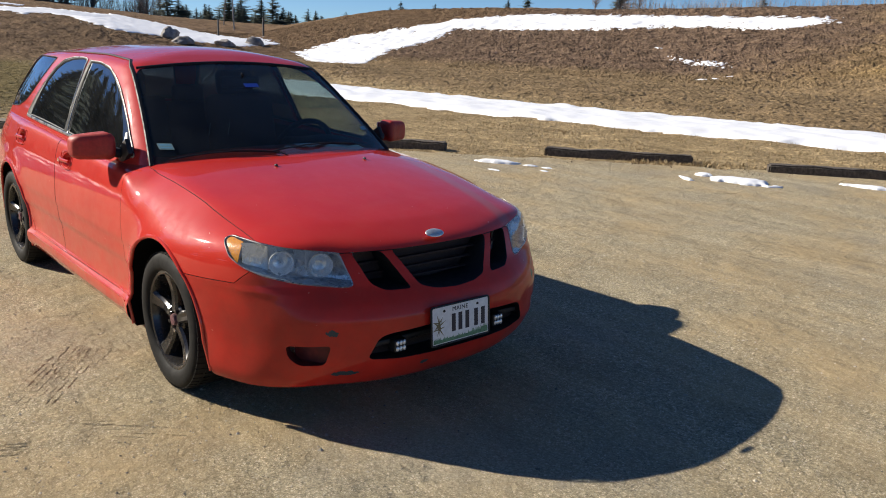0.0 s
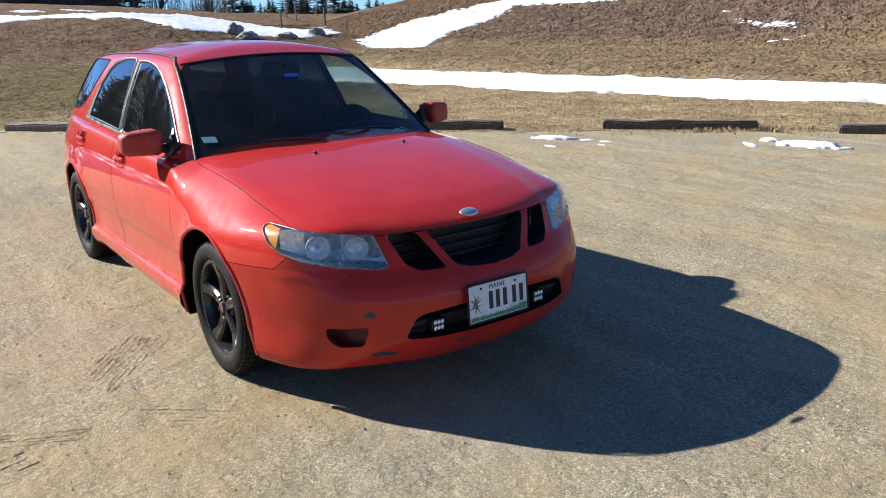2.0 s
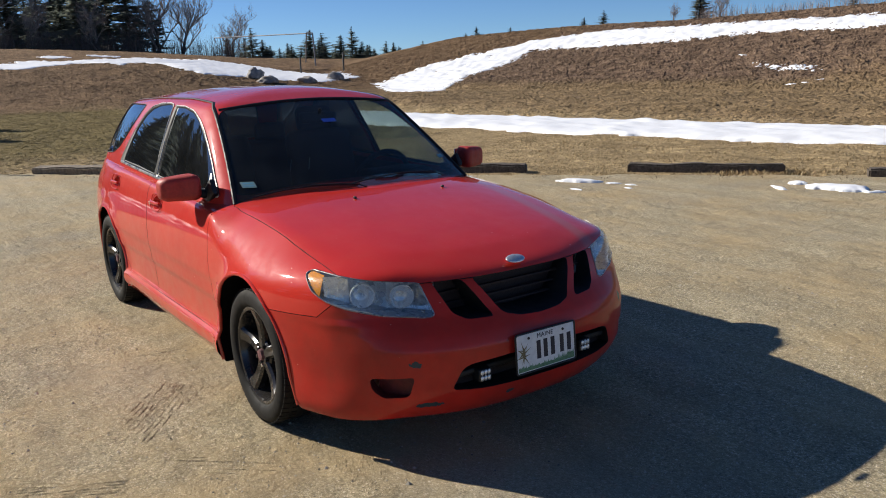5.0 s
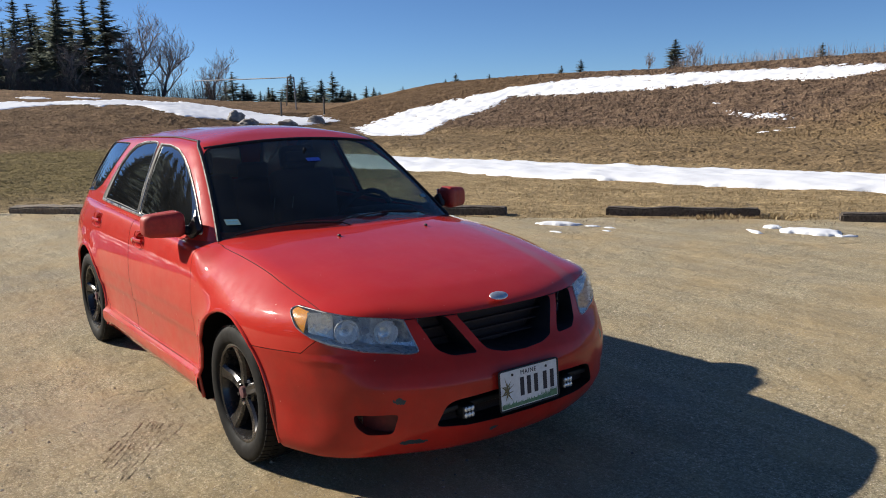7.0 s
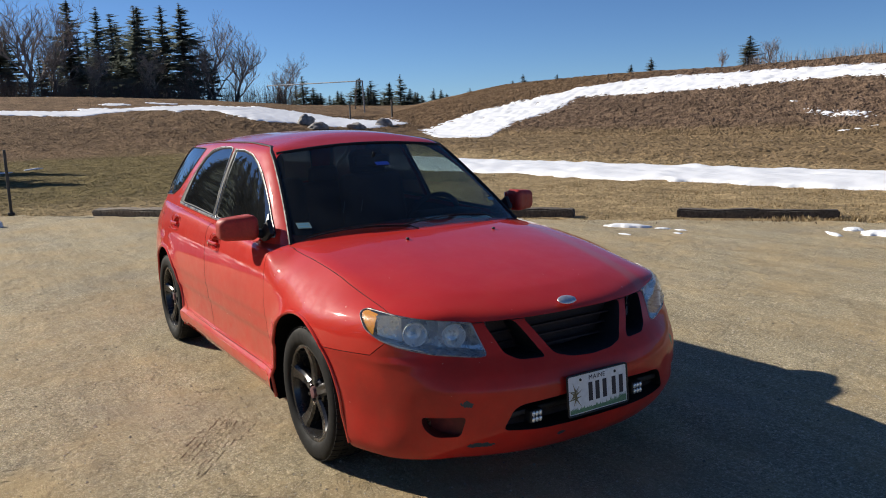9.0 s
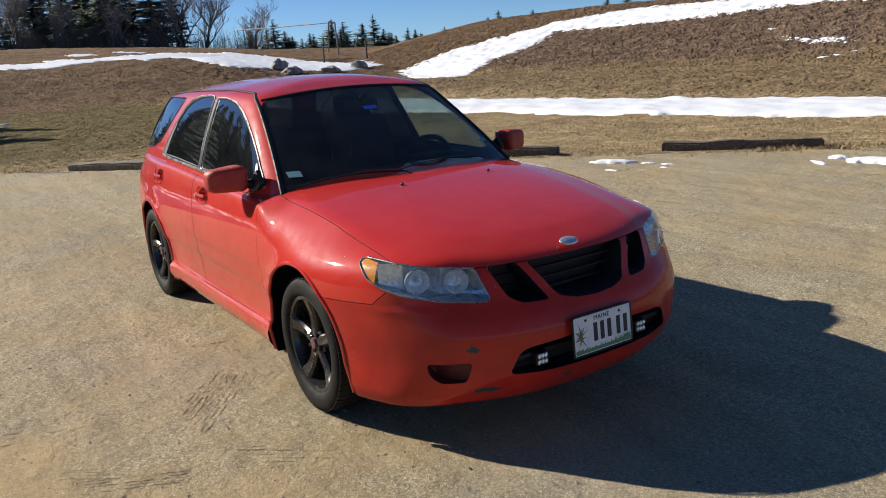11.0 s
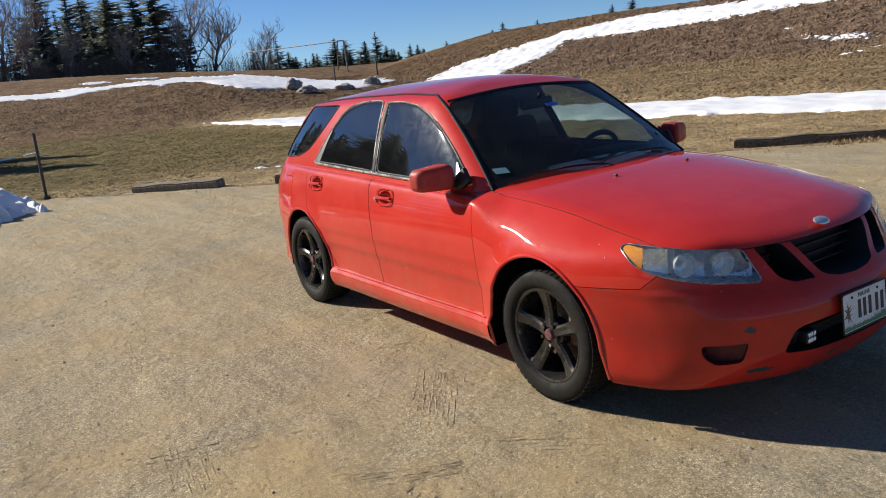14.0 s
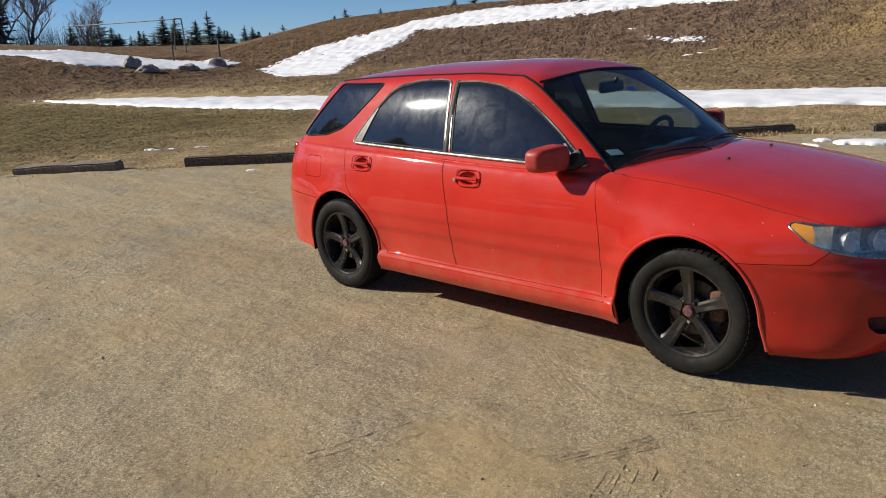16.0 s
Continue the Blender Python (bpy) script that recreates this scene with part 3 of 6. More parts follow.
def carve(base, cutter, way):
    """A boolean of two closed meshes, as a new mesh; base stays as it is, the cutter is used up. A cut that fails is tried again with the cutter a hair aside."""
    lo, hi = reach_of(base)
    for k in range(6):
        a, c = bpy.data.objects.new("a", base), bpy.data.objects.new("c", cutter)
        scene.collection.objects.link(a)
        scene.collection.objects.link(c)
        c.location = (0.00031 * k, 0.00017 * k * (-1) ** k, -0.00023 * k)
        mod = a.modifiers.new("cut", "BOOLEAN")
        mod.object, mod.operation, mod.solver, mod.material_mode = c, way, "EXACT", "TRANSFER"
        me = bpy.data.meshes.new_from_object(a.evaluated_get(bpy.context.evaluated_depsgraph_get()))
        bpy.data.objects.remove(a)
        bpy.data.objects.remove(c)
        if len(me.vertices):
            low, high = reach_of(me)
            if (low > lo - 0.002).all() and (high < hi + 0.002).all() and (way == "INTERSECT" or len(me.polygons) > 0.4 * len(base.polygons)):
                break
    bpy.data.meshes.remove(cutter)
    return me


def together(*bms):
    out = bmesh.new()
    for b in bms:
        me = bpy.data.meshes.new("t")
        b.to_mesh(me)
        b.free()
        out.from_mesh(me)
        bpy.data.meshes.remove(me)
    return out


def mirrored(bm):
    """The same shape on the other side of the middle line."""
    other = bm.copy()
    for v in other.verts:
        v.co.y *= -1
    bmesh.ops.reverse_faces(other, faces=other.faces)
    return other


def panel(name, me, mat, parent, label="", angle=32):
    me.name = name
    me.shade_smooth()
    me.set_sharp_from_angle(angle=radians(angle))
    if not [q for q in me.materials if q]:
        me.materials.clear()
        me.materials.append(mat)
        me.polygons.foreach_set("material_index", [0] * len(me.polygons))
    return link(name, me, None, parent, label)


def block(size, at, r=0.01, seg=3, turn=(0, 0, 0)):
    """A box with rounded edges."""
    bm = bmesh.new()
    bmesh.ops.create_cube(bm, size=1)
    bmesh.ops.scale(bm, vec=size, verts=bm.verts)
    bmesh.ops.bevel(bm, geom=bm.edges, offset=min(r, min(size) * 0.49), segments=seg, affect="EDGES", profile=0.5)
    bmesh.ops.transform(bm, matrix=pose(*at, *turn), verts=bm.verts)
    return bm


def tube(points, r, sides=8, flat=1.0, up=(0, 0, 1), closed=False, taper=None):
    """A rod along points; flat squashes it along up."""
    bm, rings = bmesh.new(), []
    pts = [Vector(p) for p in points]
    n = len(pts)
    for i, p in enumerate(pts):
        a = pts[i - 1] if (i or closed) else p
        b = pts[(i + 1) % n] if (i < n - 1 or closed) else p
        d = (b - a).normalized()
        s = d.cross(Vector(up))
        s = s.normalized() if s.length > 1e-6 else d.orthogonal().normalized()
        w = s.cross(d).normalized()
        rr = r * (taper(i / max(n - 1, 1)) if taper else 1)
        rings.append([bm.verts.new(p + (s * math.cos(t) + w * math.sin(t) * flat) * rr) for t in np.linspace(0, 2 * math.pi, sides, endpoint=False)])
    for i in range(n if closed else n - 1):
        for k in range(sides):
            bm.faces.new((rings[i][k], rings[i][(k + 1) % sides], rings[(i + 1) % n][(k + 1) % sides], rings[(i + 1) % n][k]))
    if not closed:
        bm.faces.new(rings[0][::-1])
        bm.faces.new(rings[-1])
    return bm


def lathe(profile, n=48, closed=True):
    """A body turned round the y axis from (radius, y) pairs."""
    bm = bmesh.new()
    rings = [[bm.verts.new((r * math.cos(t), y, r * math.sin(t))) for t in np.linspace(0, 2 * math.pi, n, endpoint=False)] for r, y in profile]
    for i in range(len(rings) if closed else len(rings) - 1):
        a, b = rings[i], rings[(i + 1) % len(rings)]
        for k in range(n):
            bm.faces.new((a[k], a[(k + 1) % n], b[(k + 1) % n], b[k]))
    bmesh.ops.recalc_face_normals(bm, faces=bm.faces)
    return bm


def moved(bm, m):
    bmesh.ops.transform(bm, matrix=m, verts=bm.verts)
    return bm


# ---- outlines of the car's panels (x and height from the side, or y and height from the front) ----
WINDOW_FRONT = [(0.665, 0.935), (0.55, 1.02), (0.462, 1.089), (0.351, 1.165), (0.237, 1.236), (0.126, 1.289), (-0.008, 1.332), (-0.181, 1.353), (-0.352, 1.352), (-0.278, 0.957), (0.16, 0.937)]
WINDOW_REAR = [(-0.396, 1.358), (-0.48, 1.366), (-0.668, 1.363), (-0.819, 1.342), (-0.913, 1.295), (-0.998, 1.21), (-1.093, 1.104), (-1.191, 0.985), (-0.316, 0.957)]
WINDOW_QUARTER = [(-1.455, 1.352), (-1.0, 1.352), (-1.075, 1.271), (-1.232, 1.135), (-1.339, 1.067), (-1.498, 1.021), (-1.72, 1.008), (-1.80, 1.012)]
SCREEN = [(-0.70, 0.89), (-0.545, 1.338), (-0.31, 1.364), (0, 1.373), (0.31, 1.364), (0.545, 1.338), (0.70, 0.89)]
HATCH_GLASS = [(-0.55, 1.02), (-0.44, 1.30), (0.44, 1.30), (0.55, 1.02)]
DOOR_FRONT = [(0.74, 1.2), (0.765, 0.86), (0.808, 0.62), (0.808, 0.312), (-0.19, 0.312), (-0.215, 0.393), (-0.222, 0.646), (-0.279, 0.872), (-0.30, 1.2)]
DOOR_REAR = [(-0.31, 1.2), (-0.287, 0.872), (-0.230, 0.646), (-0.223, 0.393), (-0.198, 0.312), (-0.79, 0.312), (-0.86, 0.40), (-0.935, 0.50), (-1.06, 0.635), (-1.148, 0.72), (-1.17, 0.79), (-1.21, 0.91), (-1.24, 1.2)]
HOOD = [(0.80, 0.71), (1.19, 0.71), (1.47, 0.71), (1.71, 0.702), (1.86, 0.70), (1.93, 0.66), (2.03, 0.45), (2.09, 0.285), (2.14, 0), (2.09, -0.285), (2.03, -0.45), (1.93, -0.66), (1.86, -0.70), (1.71, -0.702), (1.47, -0.71), (1.19, -0.71), (0.80, -0.71), (0.62, -0.4), (0.62, 0.4)]
BUMPER = [(1.40, 0.578), (1.79, 0.600), (1.846, 0.650), (1.90, 0.7195), (2.40, 0.7195), (2.40, 0.1), (1.40, 0.1)]
REAR_BUMPER = [(-1.40, 0.600), (-1.70, 0.612), (-2.40, 0.630), (-2.40, 0.1), (-1.40, 0.1)]
FLAP = [(-1.655, 0.750), (-1.455, 0.750), (-1.475, 0.885), (-1.655, 0.885)]
GRILLE = [(-0.256, 0.7215), (-0.172, 0.585), (-0.10, 0.566), (0, 0.560), (0.10, 0.566), (0.172, 0.585), (0.256, 0.7215)]
GRILLE_SIDE = [(-0.416, 0.7215), (-0.297, 0.7215), (-0.215, 0.580), (-0.327, 0.583), (-0.372, 0.607)]
INTAKE = [(-0.425, 0.325), (-0.385, 0.41), (-0.345, 0.425), (-0.163, 0.438), (0.163, 0.438), (0.345, 0.425), (0.385, 0.41), (0.425, 0.325), (0.29, 0.312), (-0.29, 0.312)]
LAMP_TURN = radians(40)
LAMP = ((math.sin(LAMP_TURN), math.cos(LAMP_TURN), 0), (0, 0, 1), (math.cos(LAMP_TURN), -math.sin(LAMP_TURN), 0))
lamp_at = [(1.700, -0.787, 0.752), (1.733, -0.775, 0.766), (1.878, -0.700, 0.752), (2.006, -0.451, 0.721), (2.060, -0.414, 0.606), (2.045, -0.445, 0.602), (1.978, -0.601, 0.618), (1.902, -0.72, 0.644), (1.832, -0.769, 0.667), (1.761, -0.788, 0.696)]
HEADLAMP = rounded([(x * LAMP[0][0] + y * LAMP[0][1], z) for x, y, z in lamp_at], 0.014, 3)
FOG = [(1.979, -0.675, 0.382), (2.104, -0.547, 0.390), (2.086, -0.567, 0.308), (2.019, -0.640, 0.302), (1.984, -0.669, 0.335)]
FOG = [(x * LAMP[0][0] + y * LAMP[0][1], z) for x, y, z in FOG]

car = tagged(empty("station_wagon", (0, 0.03, 0)), "scuffed red five-door station wagon with tinted windows, parked on gravel", "car")


def arch_outline(ax, r, r_front, foot):
    """A wheel arch from its front foot over the top to its rear foot; the front half is drawn in closer to the tyre."""
    arc = [(ax + (r_front if t < math.pi / 2 else r) * math.cos(t), 0.306 + 0.378 * math.sin(t)) for t in np.linspace(0.05, math.pi, 33)]
    return [(ax + foot + 0.018, 0.1), (ax + foot + 0.008, 0.2)] + arc + [(ax - r * 0.955, 0.2), (ax - r * 0.915, 0.1)]


def arch_lips():
    """The rolled edge of each wheel arch."""
    for outline in (arch_outline(1.2625, 0.366, 0.345, 0.367), arch_outline(-1.24, 0.375, 0.372, 0.378)):
        for s in (-1, 1):
            pts = []
            for x, z in outline[1:-1]:
                hit = lower_tree.ray_cast(Vector((x, s * 2.0, z)), Vector((0, -s, 0)))
                if hit[0]:
                    pts.append(hit[0] + Vector((0, s * 0.001, 0)))
            part("arch_lip", tube(pts, 0.0085, 8, 1.0, (0, 1, 0)), M_RED, car)


def sill_ledge_rods():
    """Thin red rods added along each sill's ledge to catch a bright line."""
    for s in (-1, 1):
        for z, r in ((0.3135, 0.0055), (0.292, 0.0045)):
            pts = []
            for x in np.linspace(-0.80, 0.84, 34):
                hit = lower_tree.ray_cast(Vector((x, s * 2.0, z)), Vector((0, -s, 0)))
                if hit[0]:
                    pts.append(hit[0])
            part("sill_ledge_rod", tube(pts, r, 8), M_RED, car)


def build_body():
    whole = as_mesh(lower_body(), M_RED)
    arches = []
    for outline in (arch_outline(1.2625, 0.366, 0.345, 0.367), arch_outline(-1.24, 0.375, 0.372, 0.378)):
        for s in (-1, 1):
            b = prism(outline, *SIDE, 0.55, 1.05)
            arches.append(b if s > 0 else mirrored(b))
    whole = carve(whole, as_mesh(together(*arches), M_SHADED_LINER), "DIFFERENCE")
    under = [(1.5, -0.34), (1.95, -0.34), (1.95, -0.62), (1.88, -0.69), (1.80, -0.742), (1.70, -0.782), (1.62, -0.80), (1.5, -0.81)]
    whole = carve(whole, as_mesh(together(prism(under, *ABOVE, 0.05, 0.40), mirrored(prism(under, *ABOVE, 0.05, 0.40))), M_SHADED_LINER), "DIFFERENCE")
    whole = carve(whole, as_mesh(block((2.30, 1.24, 0.75), (-0.44, 0, 0.80), 0.08), M_CABIN), "DIFFERENCE")
    # lamp wells, grille openings and the lower intake
    lamp = lambda g, d0: prism(HEADLAMP, *LAMP, d0, 2.2, g)

    def fog():
        # deep at its outer end, running out to nothing towards the plate
        b = prism(rounded(FOG, 0.02), *LAMP, 1.88, 2.3)
        along, out = Vector(LAMP[0]), Vector(LAMP[2])
        for v in b.verts:
            if v.co.dot(out) < 2.0:
                v.co += out * (0.072 * (v.co.dot(along) - 0.755) / 0.18)
        return b
    front = [prism(rounded(GRILLE, 0.02), *FRONT, 1.98, 2.4), prism(rounded(INTAKE, 0.025), *FRONT, 2.09, 2.5), 
             prism(rounded(GRILLE_SIDE, 0.018), *FRONT, 1.965, 2.4), mirrored(prism(rounded(GRILLE_SIDE, 0.018), *FRONT, 1.965, 2.4))]
    solid = whole
    whole = carve(whole, as_mesh(together(*front), M_BLACK), "DIFFERENCE")
    whole = carve(whole, as_mesh(together(fog(), mirrored(fog())), M_FOG_SHADE), "DIFFERENCE")
    whole = carve(whole, as_mesh(together(lamp(0.003, 1.772), mirrored(lamp(0.003, 1.772))), M_HOUSING), "DIFFERENCE")
    # panels lifted out of the shell, each with a gap round it
    g = 0.0028
    spans = {"front_door": (DOOR_FRONT, SIDE, -1.1, -0.66), "rear_door": (DOOR_REAR, SIDE, -1.1, -0.66), "fuel_flap": (rounded(FLAP, 0.03), SIDE, -1.1, -0.72)}
    gaps = []
    for name, (poly, way, d0, d1) in spans.items():
        for flip in ((False, True) if name != "fuel_flap" else (False,)):
            b = prism(poly, *way, d0, d1)
            me = carve(whole, as_mesh(mirrored(b) if flip else b, M_BLACK), "INTERSECT")
            if "door" in name:
                hx, hz = (-0.075, 0.842) if name == "front_door" else (-1.015, 0.872)
                hy = (1 if flip else -1) * (0.845 if name == "front_door" else 0.834)
                dent = bmesh.new()
                bmesh.ops.create_uvsphere(dent, u_segments=24, v_segments=12, radius=1, matrix=pose(hx, hy, hz) @ Matrix.Diagonal((0.074, 0.050, 0.040, 1)))
                me = carve(me, as_mesh(dent, M_RED), "DIFFERENCE")
            ob = panel(name, me, M_RED, car)
            if "door" in name:
                door_furniture(ob, hx, hy, hz, -1 if not flip else 1)
            b = prism(poly, *way, d0, d1, g)
            gaps.append(mirrored(b) if flip else b)
    for b in gaps:
        whole = carve(whole, as_mesh(b, M_BLACK), "DIFFERENCE")
    me = carve(whole, as_mesh(prism(HOOD, *ABOVE, 0.7225, 1.2), M_BLACK), "INTERSECT")
    me.materials[0] = M_HOOD
    panel("hood", me, M_HOOD, car)
    whole = carve(whole, as_mesh(prism(HOOD, *ABOVE, 0.7225 - g, 1.2, g), M_BLACK), "DIFFERENCE")
    me = carve(whole, as_mesh(prism(BUMPER, *SIDE, -1.2, 1.2), M_BLACK), "INTERSECT")
    me.materials[0] = M_BUMPER
    panel("front_bumper", me, M_BUMPER, car, "red bumper with chipped grey scuffs")
    whole = carve(whole, as_mesh(prism(BUMPER, *SIDE, -1.2, 1.2, g), M_BLACK), "DIFFERENCE")
    me = carve(whole, as_mesh(prism(REAR_BUMPER, *SIDE, -1.2, 1.2), M_BLACK), "INTERSECT")
    panel("rear_bumper", me, M_RED, car)
    whole = carve(whole, as_mesh(prism(REAR_BUMPER, *SIDE, -1.2, 1.2, g), M_BLACK), "DIFFERENCE")
    panel("body_shell", whole, M_RED, car)
    # head lamps: a clear cover over bowls and an amber marker
    for s in (-1, 1):
        b = prism(HEADLAMP, *LAMP, 1.70, 2.2)
        me = carve(solid, as_mesh(b if s < 0 else mirrored(b), M_LENS), "INTERSECT")
        me = carve(me, as_mesh(lower_body(0.006), M_LENS), "DIFFERENCE")
        me.materials.clear()
        lens = panel("headlight", me, M_LENS, car, "clear headlight with twin chrome bowls and an amber corner")
        head_lamp(lens, s)


def door_furniture(door, hx, hy, hz, s):
    # window sill moulding is on the upper body; here the pull and its surround
    out = s * 0.006
    path = [(hx + dx, hy - s * 0.003 + s * 0.012 * math.cos(dx / 0.075 * 1.3), hz - 0.002) for dx in np.linspace(-0.078, 0.078, 9)]
    part("door_handle", tube(path, 0.0095, 10, 1.0), M_RED, door)
    ring = [(hx + 0.088 * math.copysign(abs(math.cos(t)) ** 0.5, math.cos(t)), hy - s * 0.0065 - s * 0.30 * 0.045 * math.copysign(abs(math.sin(t)) ** 0.5, math.sin(t)), hz + 0.045 * math.copysign(abs(math.sin(t)) ** 0.5, math.sin(t))) for t in np.linspace(0, 2 * math.pi, 40, endpoint=False)]
    part("handle_bezel", tube(ring, 0.003, 6, 1.0, (0, 1, 0), closed=True), M_RED, door)
    part("key_lock", moved(lathe([(0.0001, -0.004), (0.011, -0.004), (0.011, 0.004), (0.0001, 0.004)], 16), pose(hx - 0.095, hy - s * 0.004 + out, hz - 0.012)), M_CHROME, door) if hx > -0.5 else None


def head_lamp(lens, s):
    t, n = Vector(LAMP[0]), Vector(LAMP[2])
    place = lambda a, z, d: (lambda p: Vector((p.x, p.y if s < 0 else -p.y, p.z)))(t * a + Vector((0, 0, z)) + n * d)
    us = [p[0] for p in HEADLAMP]
    lo, hi = min(us), max(us)
    toward = Vector((0.93, -0.36 if s < 0 else 0.36, -0.02)).normalized()
    aim = lambda c: Matrix.Translation(c) @ toward.to_track_quat("Y", "Z").to_matrix().to_4x4()
    for f, r, d in ((0.46, 0.047, 1.862), (0.75, 0.047, 1.832)):
        c = place(lo + (hi - lo) * f, 0.680 - 0.012 * (f > 0.6), d)
        bowl = lathe([(0.014, -0.050), (0.030, -0.044), (0.038, -0.028), (r - 0.003, -0.008), (r, -0.001), (r + 0.001, -0.001), (r + 0.001, -0.012), (0.040, -0.036), (0.014, -0.056)], 28)
        part("reflector_bowl", moved(bowl, aim(c)), M_LAMP, lens)
        bulb = lathe([(0.0005, 0.0), (0.008, -0.003), (0.011, -0.012), (0.011, -0.05), (0.0005, -0.05)], 14)
        part("bulb", moved(bulb, aim(c)), M_LENS, lens)
    back = [(lo + 0.008 + (hi - lo - 0.016) * f, z) for f, z in ((0.0, 0.745), (0.1, 0.755), (0.4, 0.745), (0.96, 0.712), (0.99, 0.612), (0.85, 0.615), (0.4, 0.64), (0.1, 0.69))]
    b = prism(back, *LAMP, 1.7735, 1.7765)
    part("housing", b if s < 0 else mirrored(b), M_HOUSING, lens, smooth=False)
    # bright hollow reflectors, each with a faceted face
    glints = random.Random(31)
    for f0, f1, deep in ((0.15, 0.34, 0.012), (0.34, 0.62, 0.040), (0.62, 0.985, 0.030)):
        face, rows = bmesh.new(), []
        for i in range(17):
            row = []
            for j in range(11):
                f = f0 + (f1 - f0) * i / 16
                low, top = 0.668 - 0.075 * min(1, f * 1.5) + 0.001, 0.756 - 0.036 * f
                h = ((2 * i / 16 - 1) ** 2 + (2 * j / 10 - 1) ** 2) / 2
                row.append(face.verts.new(place(lo + (hi - lo) * f, low + (top - low) * j / 10, 1.845 - 0.055 * f - deep * (1 - h) + glints.uniform(-0.0005, 0.0005))))
            rows.append(row)
        for i in range(16):
            for j in range(10):
                face.faces.new((rows[i][j], rows[i + 1][j], rows[i + 1][j + 1], rows[i][j + 1]))
        part("reflector", face, M_LAMP, lens, smooth=False)
    amber = [(lo + 0.006, 0.748), (lo + 0.022, 0.762), (lo + 0.080, 0.752), (lo + 0.066, 0.678), (lo + 0.045, 0.694), (lo + 0.014, 0.724)]
    b = prism(amber, *LAMP, 1.70, 2.2)
    me = carve(as_mesh(lower_body(0.0075), M_AMBER), as_mesh(b if s < 0 else mirrored(b), M_AMBER), "INTERSECT")
    me = carve(me, as_mesh(lower_body(0.014), M_AMBER), "DIFFERENCE")
    me.materials.clear()
    panel("amber_marker", me, M_AMBER, lens, "amber side marker")
    # dark seal round the cover
    rim = []
    hull = lower_tree
    for a, z in rounded(HEADLAMP, 0.012, 3):
        start = t * a + Vector((0, 0, z)) + n * 2.4
        hit = hull.ray_cast(start, -n)
        if hit[0]:
            rim.append(Vector((hit[0].x, hit[0].y if s < 0 else -hit[0].y, hit[0].z)) + Vector((hit[1].x, hit[1].y if s < 0 else -hit[1].y, hit[1].z)) * 0.0005)
    part("lamp_seal", tube(rim, 0.0026, 6, 1.0, closed=True), M_TRIM, lens, "thin pale rim")


from mathutils.bvhtree import BVHTree


def build_upper():
    bm = closed_shell(upper_rows(0.0))
    tree = BVHTree.FromBMesh(bm)
    bm.free()

    def on_side(x, z, s, proud=0.0):
        hit = tree.ray_cast(Vector((x, s * 2.0, z)), Vector((0, -s, 0)))
        return (hit[0] + hit[1] * proud) if hit[0] else None

    def on_front(y, z, proud=0.0):
        hit = tree.ray_cast(Vector((3.0, y, z)), Vector((-1, 0, 0)))
        return (hit[0] + hit[1] * proud) if hit[0] else None

    shell = as_mesh(cup_shell(upper_rows(0.0), upper_rows(0.035)), M_RED)
    holes = []
    for poly in (WINDOW_FRONT, WINDOW_REAR, WINDOW_QUARTER):
        b = prism(rounded(poly, 0.03), *SIDE, -1.2, -0.3)
        holes += [b, mirrored(b)]
    for b in holes:
        shell = carve(shell, as_mesh(b, M_BLACK), "DIFFERENCE")
    shell = carve(shell, as_mesh(prism(rounded(SCREEN, 0.05), *FRONT, 0.12, 1.5), M_BLACK), "DIFFERENCE")
    shell = carve(shell, as_mesh(prism(rounded(HATCH_GLASS, 0.05), *FRONT, -2.3, -1.45), M_BLACK), "DIFFERENCE")
    panel("roof", shell, M_RED, car)
    panes = (("side_window", WINDOW_FRONT, SIDE, -1.2, -0.3, M_TINT), ("side_window", WINDOW_REAR, SIDE, -1.2, -0.3, M_TINT), ("quarter_window", WINDOW_QUARTER, SIDE, -1.2, -0.3, M_TINT))
    for name, poly, way, d0, d1, mat in panes:
        for s in (-1, 1):
            b = prism(rounded(poly, 0.03), *way, d0, d1, 0.006)
            me = carve(as_mesh(cup_shell(upper_rows(0.004), upper_rows(0.008))), as_mesh(b if s < 0 else mirrored(b)), "INTERSECT")
            panel(name, me, mat if s < 0 or poly is not WINDOW_FRONT else M_TINT_LIGHT, car)
            # metal surround
            pts = [on_side(x, z, s, 0.003) for x, z in rounded(poly, 0.03, 3)]
            pts = [p for p in pts if p]
            fine = []
            for i in range(len(pts)):
                a, c = pts[i], pts[(i + 1) % len(pts)]
                for k in range(4):
                    q = a.lerp(c, k / 4)
                    fine.append(on_side(q.x, q.z, s, 0.003) or q)
            mid = sum(fine, Vector()) / len(fine)
            inner = []
            for q in fine:
                w = mid - q
                e = q + w.normalized() * 0.013
                inner.append(on_side(e.x, e.z, s, -0.002) or e)
            if name != "quarter_window":
                part("window_rubber", tube(inner, 0.0085, 6, 0.5, (0, 1, 0), closed=True), M_RUBBER, car)
            part("window_trim", tube(fine, 0.005 if name != "quarter_window" else 0.0035, 6, 0.6, (0, 1, 0), closed=True), M_TRIM if name != "quarter_window" else M_RUBBER, car)
    me = carve(as_mesh(cup_shell(upper_rows(0.003), upper_rows(0.008))), as_mesh(prism(rounded(SCREEN, 0.05), *FRONT, 0.12, 1.5, 0.006)), "INTERSECT")
    screen = panel("windshield", me, M_SCREEN, car)
    me = carve(as_mesh(cup_shell(upper_rows(0.003), upper_rows(0.008))), as_mesh(prism(rounded(HATCH_GLASS, 0.05), *FRONT, -2.3, -1.45, 0.006)), "INTERSECT")
    panel("rear_window", me, M_TINT, car)
